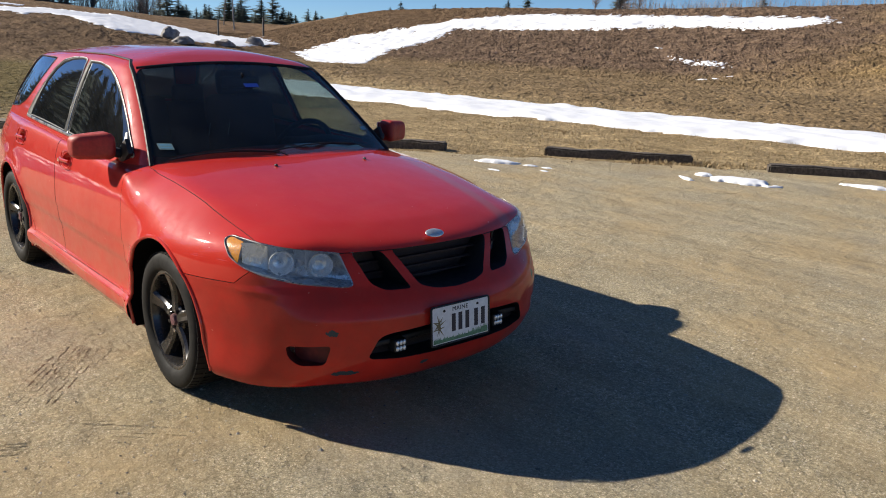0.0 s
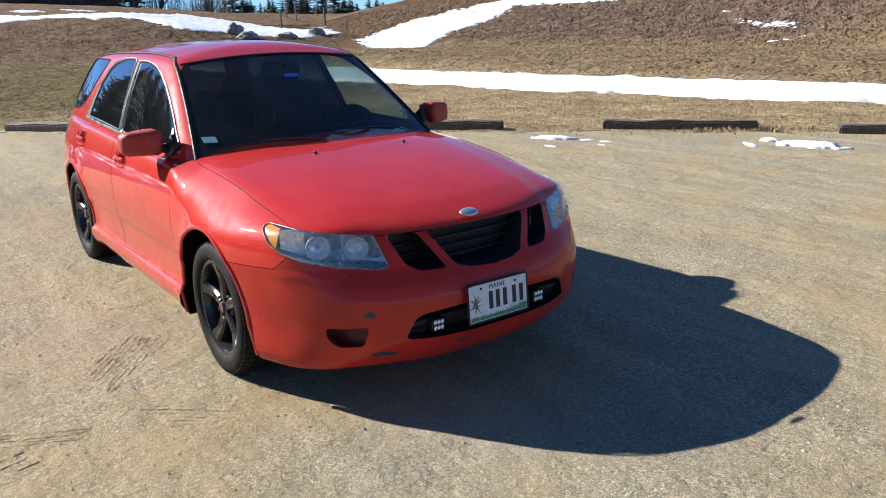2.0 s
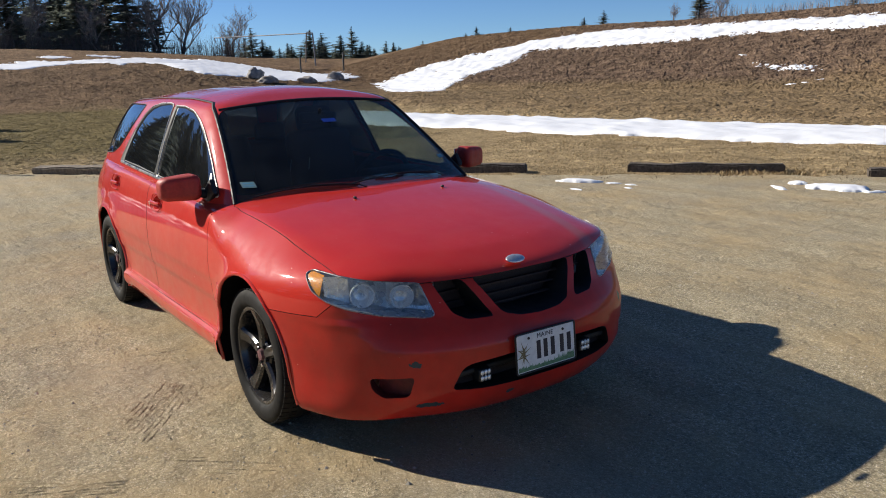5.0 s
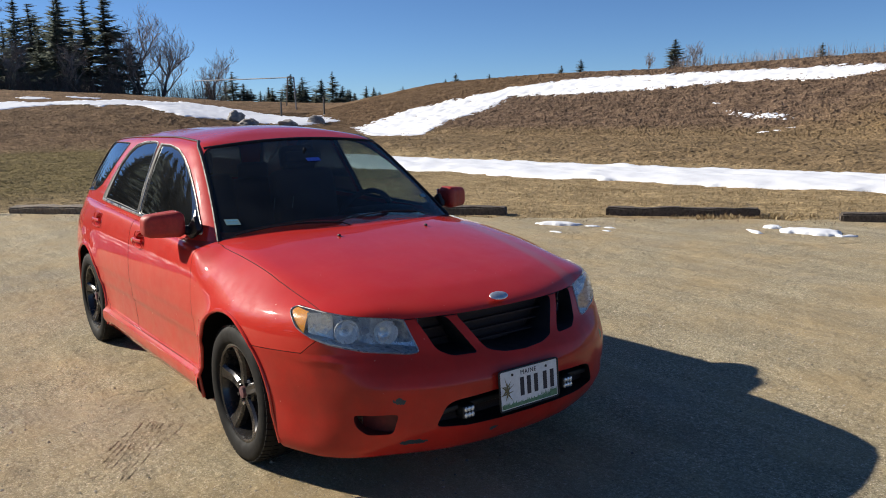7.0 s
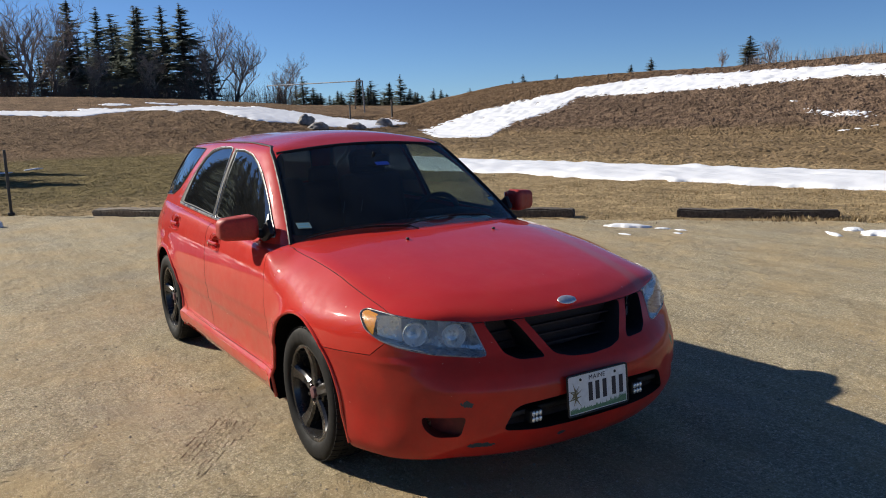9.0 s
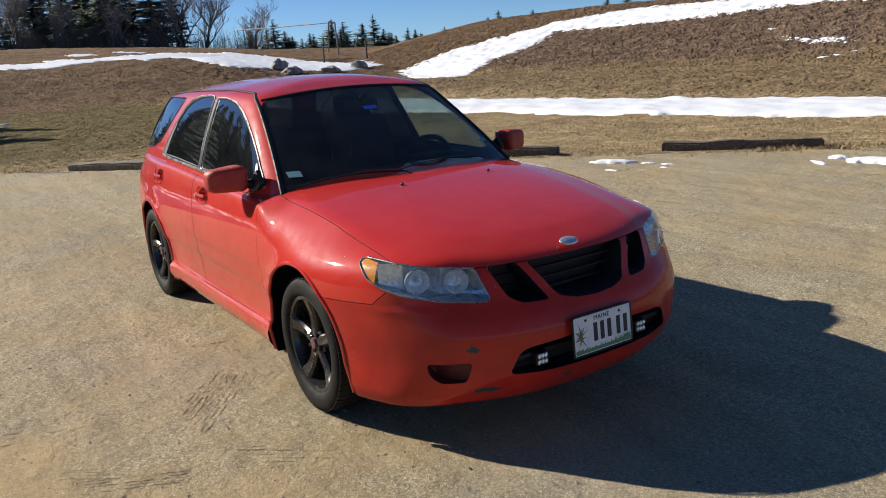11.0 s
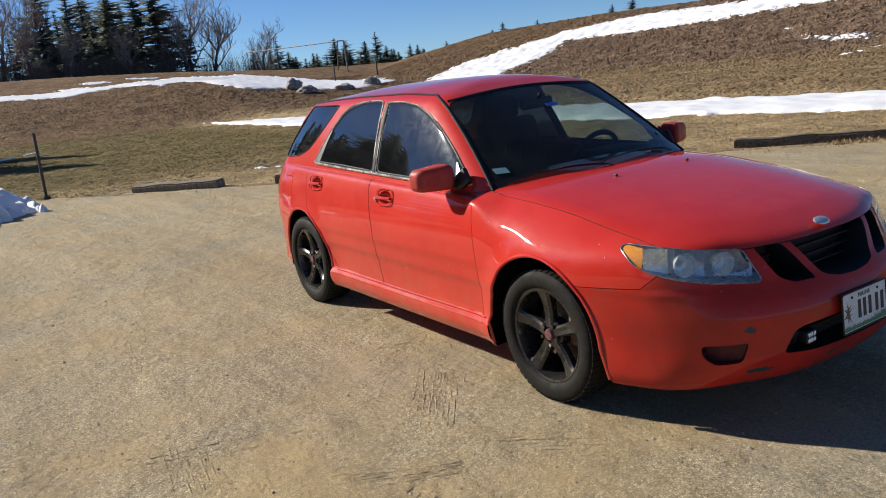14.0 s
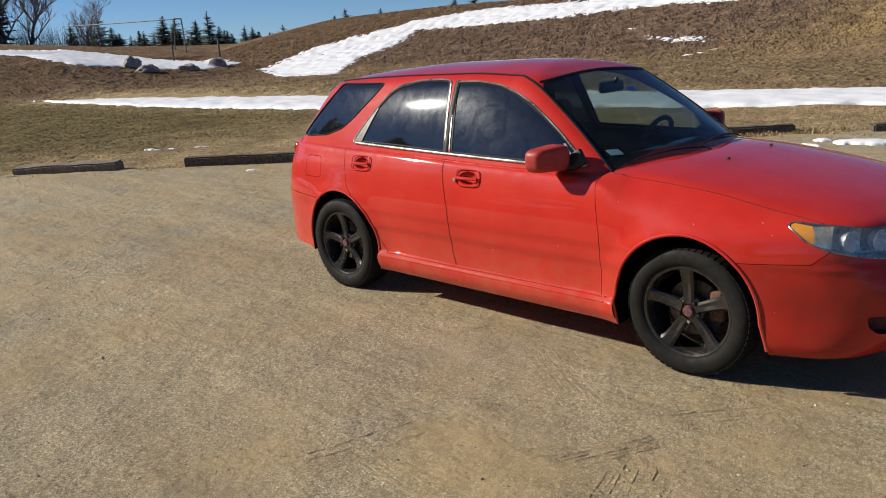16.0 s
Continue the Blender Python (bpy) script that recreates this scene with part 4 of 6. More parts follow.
    # black edging of the windscreen, roof ditches, middle pillars and belt mouldings
    pts = [on_front(y, 1.338 + 0.036 * (1 - (y / 0.545) ** 2), 0.002) for y in np.linspace(-0.535, 0.535, 15)]
    part("screen_seal", tube([p for p in pts if p], 0.009, 6, 0.5, (1, 0, 0.5)), M_RUBBER, car)
    for s in (-1, 1):
        pts = []
        # one black strip: along the roof, round its corner and down beside the screen
        for x in np.linspace(-1.52, 0.10, 22):
            hit = tree.ray_cast(Vector((x, s * (0.515 - 0.05 * max(0, -x - 1.0)), 2.0)), Vector((0, 0, -1)))
            if hit[0]:
                pts.append(hit[0] + hit[1] * 0.001)
        for f in np.linspace(0, 1, 16):
            p = on_front(s * (0.548 + 0.147 * f), 1.345 - 0.435 * f, 0.003)
            if p:
                pts.append(p)
        part("roof_ditch_seal", tube(pts, 0.011, 6, 0.5), M_RUBBER, car)
        pil = [on_side(-0.345 + 0.032 * (1.36 - z) / 0.4, z, s, 0.001) for z in np.linspace(0.955, 1.36, 12)]
        part("door_pillar", tube(pil, 0.021, 6, 0.35, (0, 1, 0)), M_RUBBER, car)
        belt = [on_side(x, 0.930 + 0.026 * (0.60 - x) / 0.9 if x > -0.3 else 0.956 + 0.028 * (-0.3 - x) / 0.85, s, 0.006) for x in np.linspace(0.60, -1.15, 24)]
        part("belt_moulding", tube([p for p in belt if p], 0.009, 8, 0.8, (0, 1, 0)), M_TRIM, car)
    # grey filler behind the rear door's pane, and the pale corner piece ahead of the mirror
    for s in (-1, 1):
        for name, mat, a, b in (("window_filler", M_FILLER, ((-1.183, 0.987), (-0.996, 1.207)), ((-1.100, 0.985), (-0.990, 1.200))), ("mirror_corner", M_CORNER, ((0.505, 1.042), (0.585, 0.962)), ((0.495, 1.040), (0.535, 0.957)))):
            bm, rows = bmesh.new(), []
            for f in np.linspace(0, 1, 8):
                row = []
                for (x0, z0), (x1, z1) in (a, b):
                    for lift in (0.0025, -0.006):
                        row.append(bm.verts.new(on_side(x0 + (x1 - x0) * f, z0 + (z1 - z0) * f, s, lift)))
                rows.append(row)
            for p, q in zip(rows[:-1], rows[1:]):
                for i, j in ((0, 2), (2, 3), (3, 1), (1, 0)):
                    bm.faces.new((p[i], p[j], q[j], q[i]))
            part(name, bm, mat, car)
    # inspection stickers and the toll tag behind the screen
    for y, z, w, h, mat in ((-0.605, 0.992, 0.070, 0.044, M_STICKER), (0.575, 1.03, 0.06, 0.03, M_STICKER), (0.0, 1.262, 0.085, 0.036, M_TAG)):
        c = on_front(y, z, 0.0015)
        q = on_front(y, z + 0.01, 0.0015) - c
        q2 = on_front(y + 0.01, z, 0.0015) - c
        b = bmesh.new()
        vs = [b.verts.new(c + q2.normalized() * dx * w / 2 + q.normalized() * dz * h / 2 + q2.cross(q).normalized() * o) for o in (0, 0.001) for dx, dz in ((-1, -1), (1, -1), (1, 1), (-1, 1))]
        for f in ((0, 1, 2, 3), (4, 5, 6, 7), (0, 1, 5, 4), (1, 2, 6, 5), (2, 3, 7, 6), (3, 0, 4, 7)):
            b.faces.new([vs[i] for i in f])
        st = part("sticker", b, mat, screen, smooth=False)
        if mat is not M_TAG:
            b = bmesh.new()
            for f0, f1 in ((-0.6, -0.2), (0.25, 0.7)):
                vs = [b.verts.new(c + q2.normalized() * dx * w * 0.38 + q.normalized() * dz * h / 2 + q2.cross(q).normalized() * 0.0016) for dx, dz in ((-1, f0), (1, f0), (1, f1), (-1, f1))]
                b.faces.new(vs)
            part("sticker_print", b, M_BLUE, st, smooth=False)
    return tree


def wheel_at(m):
    """A five-spoke dark alloy wheel; its outer face looks along -y."""
    wide = 1.045
    rim = lathe([(0.196, -0.088), (0.204, -0.092), (0.213, -0.090), (0.216, -0.080), (0.205, -0.070), (0.198, -0.05), (0.190, 0.02), (0.204, 0.085), (0.214, 0.095), (0.205, 0.095), (0.178, 0.03), (0.186, -0.05), (0.190, -0.07)], 56)
    moved(rim, Matrix.Diagonal((wide, 1, wide, 1)))
    wheel = part("wheel", rim, M_RIM, car, "black five-spoke alloy wheel")
    wheel.matrix_basis = m
    tyre = lathe([(0.212, -0.082), (0.223, -0.094), (0.231, -0.101), (0.250, -0.107), (0.272, -0.106), (0.290, -0.100), (0.300, -0.090), (0.305, -0.078), (0.3075, -0.05), (0.3085, 0.0), (0.3075, 0.05), (0.305, 0.078), (0.300, 0.09), (0.272, 0.106), (0.231, 0.10), (0.212, 0.085), (0.203, 0.0)], 72)
    tyre = part("tyre", tyre, M_TYRE, wheel, angle=50)
    tread = bmesh.new()
    for k in range(60):
        for y0, y1, sk in ((-0.096, -0.062, 0.3), (-0.052, -0.022, -0.5), (0.022, 0.052, 0.5), (0.062, 0.096, -0.3)):
            t0 = 2 * math.pi * k / 60
            q = []
            for dt, y in ((0.006, y0), (0.082, y0), (0.082, y1), (0.006, y1)):
                t = t0 + dt + sk * (y - y0)
                for r in (0.299, 0.3105 if abs(y) < 0.09 else 0.303):
                    q.append(tread.verts.new((r * math.cos(t), y, r * math.sin(t))))
            for f in ((1, 3, 5, 7), (0, 2, 3, 1), (2, 4, 5, 3), (4, 6, 7, 5), (6, 0, 1, 7)):
                tread.faces.new([q[i] for i in f])
    tagged(part("tread", tread, M_TYRE, wheel, smooth=False), kind="stuff")
    for k in range(5):
        a = 2 * math.pi * k / 5 + math.pi / 2
        bm = bmesh.new()
        rows = []
        for f in np.linspace(0, 1, 9):
            r = (0.035 + f * 0.165) * wide
            w = 0.026 + 0.010 * f ** 2 + (0.012 * max(0, f - 0.85) / 0.15)
            y = -0.066 - 0.018 * f + 0.012 * math.sin(math.pi * f)
            dish = 0.007 * math.sin(math.pi * min(1, f * 1.1))
            rows.append([bm.verts.new(p) for p in ((-w, y + 0.034, r), (-w, y + 0.006, r), (-w * 0.62, y - 0.004, r), (0, y - 0.004 + dish, r), (w * 0.62, y - 0.004, r), (w, y + 0.006, r), (w, y + 0.034, r))])
        for i in range(8):
            for j in range(7):
                j2 = (j + 1) % 7
                bm.faces.new((rows[i][j], rows[i][j2], rows[i + 1][j2], rows[i + 1][j]))
        bm.faces.new(rows[0][::-1])
        bm.faces.new(rows[-1])
        moved(bm, Matrix.Rotation(math.pi / 2 - a, 4, "Y"))
        part("spoke", bm, M_RIM, wheel, angle=28)
        nut = moved(lathe([(0.0004, -0.082), (0.009, -0.080), (0.010, -0.06), (0.0004, -0.06)], 6), Matrix.Rotation(-(a + math.pi / 5), 4, "Y") @ Matrix.Translation((0.050, 0.006, 0)))
        part("lug_nut", nut, M_CHROME if k == 2 else M_RIM, wheel)
    part("hub", lathe([(0.0004, -0.058), (0.062, -0.058), (0.070, -0.050), (0.070, 0.0), (0.0004, 0.0)], 30), M_RIM, wheel)
    part("centre_cap", lathe([(0.0004, -0.080), (0.024, -0.078), (0.027, -0.070), (0.027, -0.05), (0.0004, -0.05)], 24), M_CAP, wheel, "worn red and grey centre cap")
    part("brake_disc", lathe([(0.0004, 0.0), (0.135, 0.0), (0.135, 0.022), (0.0004, 0.022)], 40), M_DISC, wheel)
    part("brake_caliper", moved(block((0.07, 0.06, 0.15), (0.11, 0.01, 0.02), 0.015), Matrix()), M_RUST, wheel)
    return wheel


def front_details():
    # grille slats and the dark net behind them
    for name, poly, x, n in (("grille", GRILLE, 2.03, 4), ("side_grille", GRILLE_SIDE, 2.003, 3), ("side_grille", [(-y, z) for y, z in GRILLE_SIDE], 2.003, 3)):
        g = part(name, prism(poly, *FRONT, x - 0.03, x - 0.018, 0.006), M_NET, car, smooth=False)
        z0, z1 = min(p[1] for p in poly), max(p[1] for p in poly)
        for k in range(n):
            z = z0 + (z1 - z0) * (k + 0.7) / n
            ys = []
            for i in range(len(poly)):
                (a, za), (b, zb) = poly[i], poly[(i + 1) % len(poly)]
                if (za - z) * (zb - z) < 0:
                    ys.append(a + (b - a) * (z - za) / (zb - za))
            if len(ys) == 2:
                lift = 0.03 * (z1 - z) / (z1 - z0)
                part("slat", block((0.022, abs(ys[1] - ys[0]) + 0.012, 0.008), (x + (0.005 + lift * 0.5 if name == "grille" else -0.008), sum(ys) / 2, z), 0.003, 2), M_NET, g)
    net = part("intake_net", prism(INTAKE, *FRONT, 2.10, 2.112, 0.005), M_NET, car, smooth=False)
    part("intake_bar", block((0.05, 0.80, 0.022), (2.13, 0, 0.372), 0.006), M_BLACK, net)
    # badge on the bonnet
    b = bmesh.new()
    bmesh.ops.create_uvsphere(b, u_segments=28, v_segments=12, radius=1, matrix=pose(2.074, -0.026, 0.7605, 0, 26, 0) @ Matrix.Diagonal((0.026, 0.046, 0.008, 1)))
    badge = part("badge", b, M_BADGE, car, "small oval silver badge")
    # number plate: white sheet, dark frame, drawn trees, bars for the number
    tilt = pose(2.254, -0.024, 0.428, 0, -4, 0)
    plate = part("number_plate", moved(block((0.003, 0.304, 0.152), (0, 0, 0), 0.0012, 1), tilt), M_PLATE, car, "white plate with green trees along its foot")
    for w, h, y, z in ((0.008, 0.008, 0.0, 0.0),):
        ring = [(-0.156, -0.080), (0.156, -0.080), (0.156, 0.080), (-0.156, 0.080)]
        part("plate_frame", moved(tube([(0.001, y, z) for y, z in rounded(ring, 0.012)], 0.0042, 8, 1, (1, 0, 0), closed=True), tilt), M_BLACK, plate)
    fringe = bmesh.new()
    rnd = random.Random(5)
    ys = np.linspace(-0.148, 0.148, 44)
    for a, c in zip(ys[:-1], ys[1:]):
        h = -0.060 + 0.014 * rnd.random() + 0.16 * max(0, a - 0.02)
        fringe.faces.new([fringe.verts.new((0.0019, y, z)) for y, z in ((a, -0.072), (c, -0.072), (c, -0.058), ((a + c) / 2, h), (a, -0.058))])
    part("plate_picture", moved(fringe, tilt), M_PLATE_GREEN, plate, smooth=False)
    sprig = bmesh.new()
    for k in range(16):
        t = math.pi * (0.05 + 0.11 * k)
        c = (-0.117, -0.012 + 0.012 * (k % 3))
        d = (math.cos(t), math.sin(t))
        w = (-d[1] * 0.0036, d[0] * 0.0036)
        l = 0.034 + 0.010 * (k % 2)
        sprig.faces.new([sprig.verts.new((0.0019 + 0.0001 * k, c[0] + p, c[1] + q)) for p, q in ((w[0], w[1]), (d[0] * l, d[1] * l), (-w[0], -w[1]))])
    part("plate_picture", moved(sprig, tilt), M_PLATE_BROWN, plate, smooth=False)
    for y in (-0.040, -0.004, 0.034, 0.083, 0.122):
        part("number_bar", moved(block((0.002, 0.021, 0.074), (0.002, y, 0.002), 0.0008, 1), tilt), M_INK, plate, smooth=False)
    part("plate_tab", moved(block((0.002, 0.030, 0.020), (0.002, 0.128, -0.056), 0.0008, 1), tilt), M_PLATE_GREEN, plate, smooth=False)
    for y in (-0.1, 0.1):
        part("bolt", moved(lathe([(0.0003, -0.004), (0.005, -0.003), (0.006, 0.0), (0.0003, 0.0)], 8), tilt @ pose(0.002, y * 0.9, 0.058, 0, 0, 90)), M_BLACK, plate)
    text = bpy.data.curves.new("state_name", "FONT")
    text.body, text.size, text.extrude, text.align_x, text.align_y, text.space_character = "MAINE", 0.026, 0.0006, "CENTER", "CENTER", 1.15
    word = new("state_name", text)
    word.parent = plate
    word.matrix_basis = tilt @ Matrix.Translation((0.0024, -0.005, 0.058)) @ pose(0, 0, 0, 90, 0, 90)
    text.materials.append(M_INK)
    # two small square work lamps in the intake
    for y in (-0.280, 0.256):
        lamp = part("work_lamp", block((0.05, 0.060, 0.052), (2.165, y, 0.358), 0.006), M_BLACK, car, "small square work lamp with bright facets")
        for dy in (-0.0165, 0.0, 0.0165):
            for dz in (-0.012, 0.012):
                b = bmesh.new()
                bmesh.ops.create_uvsphere(b, u_segments=10, v_segments=6, radius=1, matrix=pose(2.190, y + dy, 0.358 + dz) @ Matrix.Diagonal((0.006, 0.0080, 0.0112, 1)))
                part("lamp_facet", b, M_FACET, lamp)
    # washer nozzles and wipers
    for y in (-0.252, 0.256):
        part("washer_nozzle", block((0.016, 0.013, 0.010), (1.172, y, float(hood_z(1.172)) + 0.002), 0.003), M_BLACK, car)


def mirrors(tree):
    for s, tip in ((-1, 0.975), (1, 1.03)):
        bm = bmesh.new()
        bmesh.ops.create_cube(bm, size=1)
        bmesh.ops.subdivide_edges(bm, edges=bm.edges, cuts=3, use_grid_fill=True)
        for v in bm.verts:
            x, y, z = v.co * 2
            q = Vector((x, y, z))
            q = q.lerp(q / ((abs(x) ** 4 + abs(y) ** 4 + abs(z) ** 4) ** 0.25), 0.9)
            hgt = 0.062 * (1 - 0.10 * q.y)
            v.co = Vector((q.x * 0.062 * (1 - 0.18 * q.y) - 0.035 * (1 - q.z ** 2) * 0 - 0.03 * q.y, q.y * 0.094, q.z * hgt - 0.004 * q.y))
        bmesh.ops.subdivide_edges(bm, edges=bm.edges, cuts=1, use_grid_fill=True, smooth=0.6)
        if s < 0:
            for v in bm.verts:
                v.co.y *= -1
        moved(bm, pose(0.515, s * (tip - 0.094), 0.985))
        mir = part("wing_mirror", bm, M_MIRROR_RED, car, "red wing mirror on a black foot", angle=60)
        part("mirror_glass", block((0.006, 0.145, 0.092), (0.452, s * (tip - 0.100), 0.987), 0.02), M_SILVERED, mir)
        foot = together(block((0.10, 0.12, 0.045), (0.53, s * 0.775, 0.952), 0.02, 3, (s * 14, 0, 0)), block((0.15, 0.03, 0.085), (0.585, s * 0.748, 0.955), 0.012, 2, (0, -32, 0)))
        part("mirror_foot", foot, M_BLACK, mir)


def wipers(tree):
    def on(y, z, proud):
        hit = tree.ray_cast(Vector((3.0, y, z)), Vector((-1, 0, 0)))
        return hit[0] + hit[1] * proud
    for (ya, za), (yb, zb), (yc, zc) in (((-0.62, 0.935), (-0.40, 0.968), (-0.12, 0.958)), ((-0.17, 0.962), (0.12, 0.985), (0.40, 0.962))):
        pts = []
        for t in np.linspace(0, 1, 14):
            y, z = ya + (yc - ya) * t, za * (1 - t) ** 2 + (2 * zb - (za + zc) / 2) * 2 * t * (1 - t) + zc * t * t
            pts.append(on(y, z, 0.006))
        w = part("wiper", tube(pts, 0.0032, 6, 1.2), M_BLACK, car)
        part("wiper_arm", tube([p + Vector((0.005, 0, 0.005)) for p in pts[7:]] + [pts[-1] + Vector((0.03, 0.035, -0.012))], 0.0034, 6), M_BLACK, w)


def cabin():
    deck = part("dashboard", together(block((0.42, 1.08, 0.16), (0.64, 0, 0.825), 0.06), block((0.25, 0.36, 0.06), (0.56, 0.36, 0.945), 0.03)), M_CABIN, car)
    for y in (-0.36, 0.36):
        seat = part("front_seat", together(block((0.15, 0.46, 0.62), (-0.36, y, 0.85), 0.06, 3, (0, -14, 0)), block((0.5, 0.48, 0.16), (-0.08, y, 0.52), 0.06)), M_SEAT, car)
        part("headrest", block((0.09, 0.25, 0.17), (-0.47, y, 1.225), 0.04, 3, (0, -10, 0)), M_SEAT, seat)
        for dy in (-0.055, 0.055):
            part("headrest_post", tube([(-0.44, y + dy, 1.10), (-0.455, y + dy, 1.20)], 0.006, 6), M_CHROME, seat)
    bench = part("rear_seat", together(block((0.15, 1.2, 0.52), (-1.17, 0, 0.80), 0.06, 3, (0, -16, 0)), block((0.5, 1.2, 0.16), (-0.9, 0, 0.52), 0.06)), M_SEAT, car)
    for y in (-0.38, 0.38):
        part("headrest", block((0.08, 0.24, 0.14), (-1.27, y, 1.10), 0.035), M_SEAT, bench)
    ring = [Vector((0.40 + 0.075 * math.sin(t) * 0.9, 0.36 + 0.175 * math.cos(t), 0.905 + 0.155 * math.sin(t))) for t in np.linspace(0, 2 * math.pi, 36, endpoint=False)]
    wheel = part("steering_wheel", tube(ring, 0.016, 8, closed=True), M_BLACK, car)
    part("steering_hub", block((0.06, 0.14, 0.12), (0.42, 0.36, 0.895), 0.03, 3, (0, -25, 0)), M_BLACK, wheel)
    for a, b in (((0.41, 0.20, 0.90), (0.41, 0.52, 0.90)),):
        part("steering_spoke", tube([a, b], 0.018, 6), M_BLACK, wheel)
    m = part("rear_view_mirror", block((0.035, 0.23, 0.065), (0.33, 0.0, 1.275), 0.02), M_BLACK, car)
    part("mirror_stem", tube([(0.33, 0, 1.285), (0.37, 0, 1.325)], 0.010, 6), M_BLACK, m)
    for y in (-0.10, 0.02):
        part("drink_straw", tube([(0.12, y, 0.96), (0.135, y + 0.005, 1.03)], 0.0022, 5), M_STICKER, car)
    part("cabin_floor", block((2.42, 1.28, 0.03), (-0.42, 0, 0.452), 0.01), M_CABIN, car)


def tail():
    for s in (-1, 1):
        bm = block((0.10, 0.14, 0.30), (-1.955, s * 0.585, 0.80), 0.04, 3, (0, 0, s * 28))
        part("tail_light", bm, M_TAIL, car)
    part("roof_spoiler", block((0.10, 0.80, 0.022), (-1.53, 0, 1.368), 0.010, 3, (0, -12, 0)), M_RED, car)
    part("under_tray", block((2.6, 1.10, 0.10), (-0.5, 0, 0.245), 0.03), M_BLACK, car)
    for s in (-1, 1):
        for ax in (1.2625, -1.24):
            part("axle", tube([(ax, s * 0.3, 0.31), (ax, s * 0.70, 0.31)], 0.03, 8), M_BLACK, car)


bm = lower_body()
lower_tree = BVHTree.FromBMesh(bm)
bm.free()
build_body()
arch_lips()
sill_ledge_rods()
front_tree = build_upper()
front_details()
mirrors(front_tree)
wipers(front_tree)
cabin()
tail()
for wx in (1.2625, -1.2625):
    wheel_at(pose(wx, -0.748, 0.3085, 0, -4 if wx > 0 else -8, 0))
    wheel_at(pose(wx, 0.735, 0.3085, 0, 30, 180))


# ---- ground materials ----
def split_place(m):
    n = m.node_tree.nodes.new("ShaderNodeSeparateXYZ")
    join(m, place_of(m), n.inputs[0])
    return n.outputs


def ranged(m, value, a, b, lo=0.0, hi=1.0):
    n = m.node_tree.nodes.new("ShaderNodeMapRange")
    n.interpolation_type = "SMOOTHSTEP"
    join(m, value, n.inputs["Value"])
    for key, v in (("From Min", a), ("From Max", b), ("To Min", lo), ("To Max", hi)):
        n.inputs[key].default_value = v
    return n.outputs["Result"]


def calc(m, way, a, b):
    n = m.node_tree.nodes.new("ShaderNodeMath")
    n.operation = way
    for s, v in zip(n.inputs, (a, b)):
        if isinstance(v, (int, float)):
            s.default_value = v
        else:
            join(m, v, s)
    return n.outputs[0]


def grass_material():
    m = material("dry_grass", (0.2, 0.14, 0.07), 0.95, spec=0.1)
    x, y, z = split_place(m)
    blade = noise_of(m, 26, 5, 0.75)
    clump = noise_of(m, 2.6, 6, 0.7)
    patch = noise_of(m, 0.22, 5, 0.6)
    straw = mix_of(m, ramp_of(m, blade, [(0.3, grey(0)), (0.7, grey(1))]), (0.29, 0.21, 0.112), (0.62, 0.47, 0.265))
    bank = mix_of(m, ramp_of(m, clump, [(0.34, grey(0)), (0.66, grey(1))]), (0.130, 0.088, 0.064), (0.285, 0.195, 0.130))
    tan = mix_of(m, ramp_of(m, clump, [(0.3, grey(0)), (0.7, grey(1))]), (0.25, 0.17, 0.078), (0.48, 0.335, 0.16))
    green = mix_of(m, ramp_of(m, clump, [(0.3, grey(0)), (0.7, grey(1))]), (0.125, 0.10, 0.042), (0.28, 0.215, 0.095))
    # the bank is darker turf; its far end is paler
    on_bank = ranged(m, calc(m, "ADD", y, calc(m, "MULTIPLY", patch, 4.0)), 27.5, 30.5)
    pale = ranged(m, calc(m, "ADD", x, calc(m, "MULTIPLY", patch, 16.0)), -6.0, 4.0)
    col = mix_of(m, on_bank, straw, mix_of(m, pale, bank, tan))
    terrace = calc(m, "MULTIPLY", ranged(m, y, 14.6, 17.0), ranged(m, y, 29.5, 27.5))
    col = mix_of(m, calc(m, "MULTIPLY", terrace, 0.92), col, mix_of(m, clump, (0.175, 0.122, 0.072), (0.38, 0.27, 0.15)))
    left = calc(m, "MULTIPLY", ranged(m, calc(m, "ADD", x, calc(m, "MULTIPLY", patch, 6.0)), -6.0, -13.0), ranged(m, y, 12.0, 7.0))
    col = mix_of(m, left, col, green)
    far = ranged(m, calc(m, "ADD", x, calc(m, "MULTIPLY", patch, 8.0)), -35.0, -42.0)
    col = mix_of(m, far, col, mix_of(m, ramp_of(m, clump, [(0.3, grey(0)), (0.7, grey(1))]), (0.165, 0.106, 0.064), (0.285, 0.188, 0.108)))
    mottle = ramp_of(m, noise_of(m, 0.9, 5, 0.65), [(0.3, grey(0.62)), (0.7, grey(1.28))])
    col = mix_of(m, 1.0, col, mottle, "MULTIPLY")
    col = mix_of(m, 1.0, col, ramp_of(m, noise_of(m, 5.5, 5, 0.75), [(0.34, grey(0.66)), (0.66, grey(1.28))]), "MULTIPLY")
    col = mix_of(m, 1.0, col, ramp_of(m, noise_of(m, 15, 4, 0.7), [(0.34, grey(0.68)), (0.64, grey(1.24))]), "MULTIPLY")
    join(m, col, bsdf(m).inputs["Base Color"])
    bumped(m, [(blade, 0.05), (noise_of(m, 7, 5, 0.7), 0.07), (clump, 0.06)], 0.9)
    return m


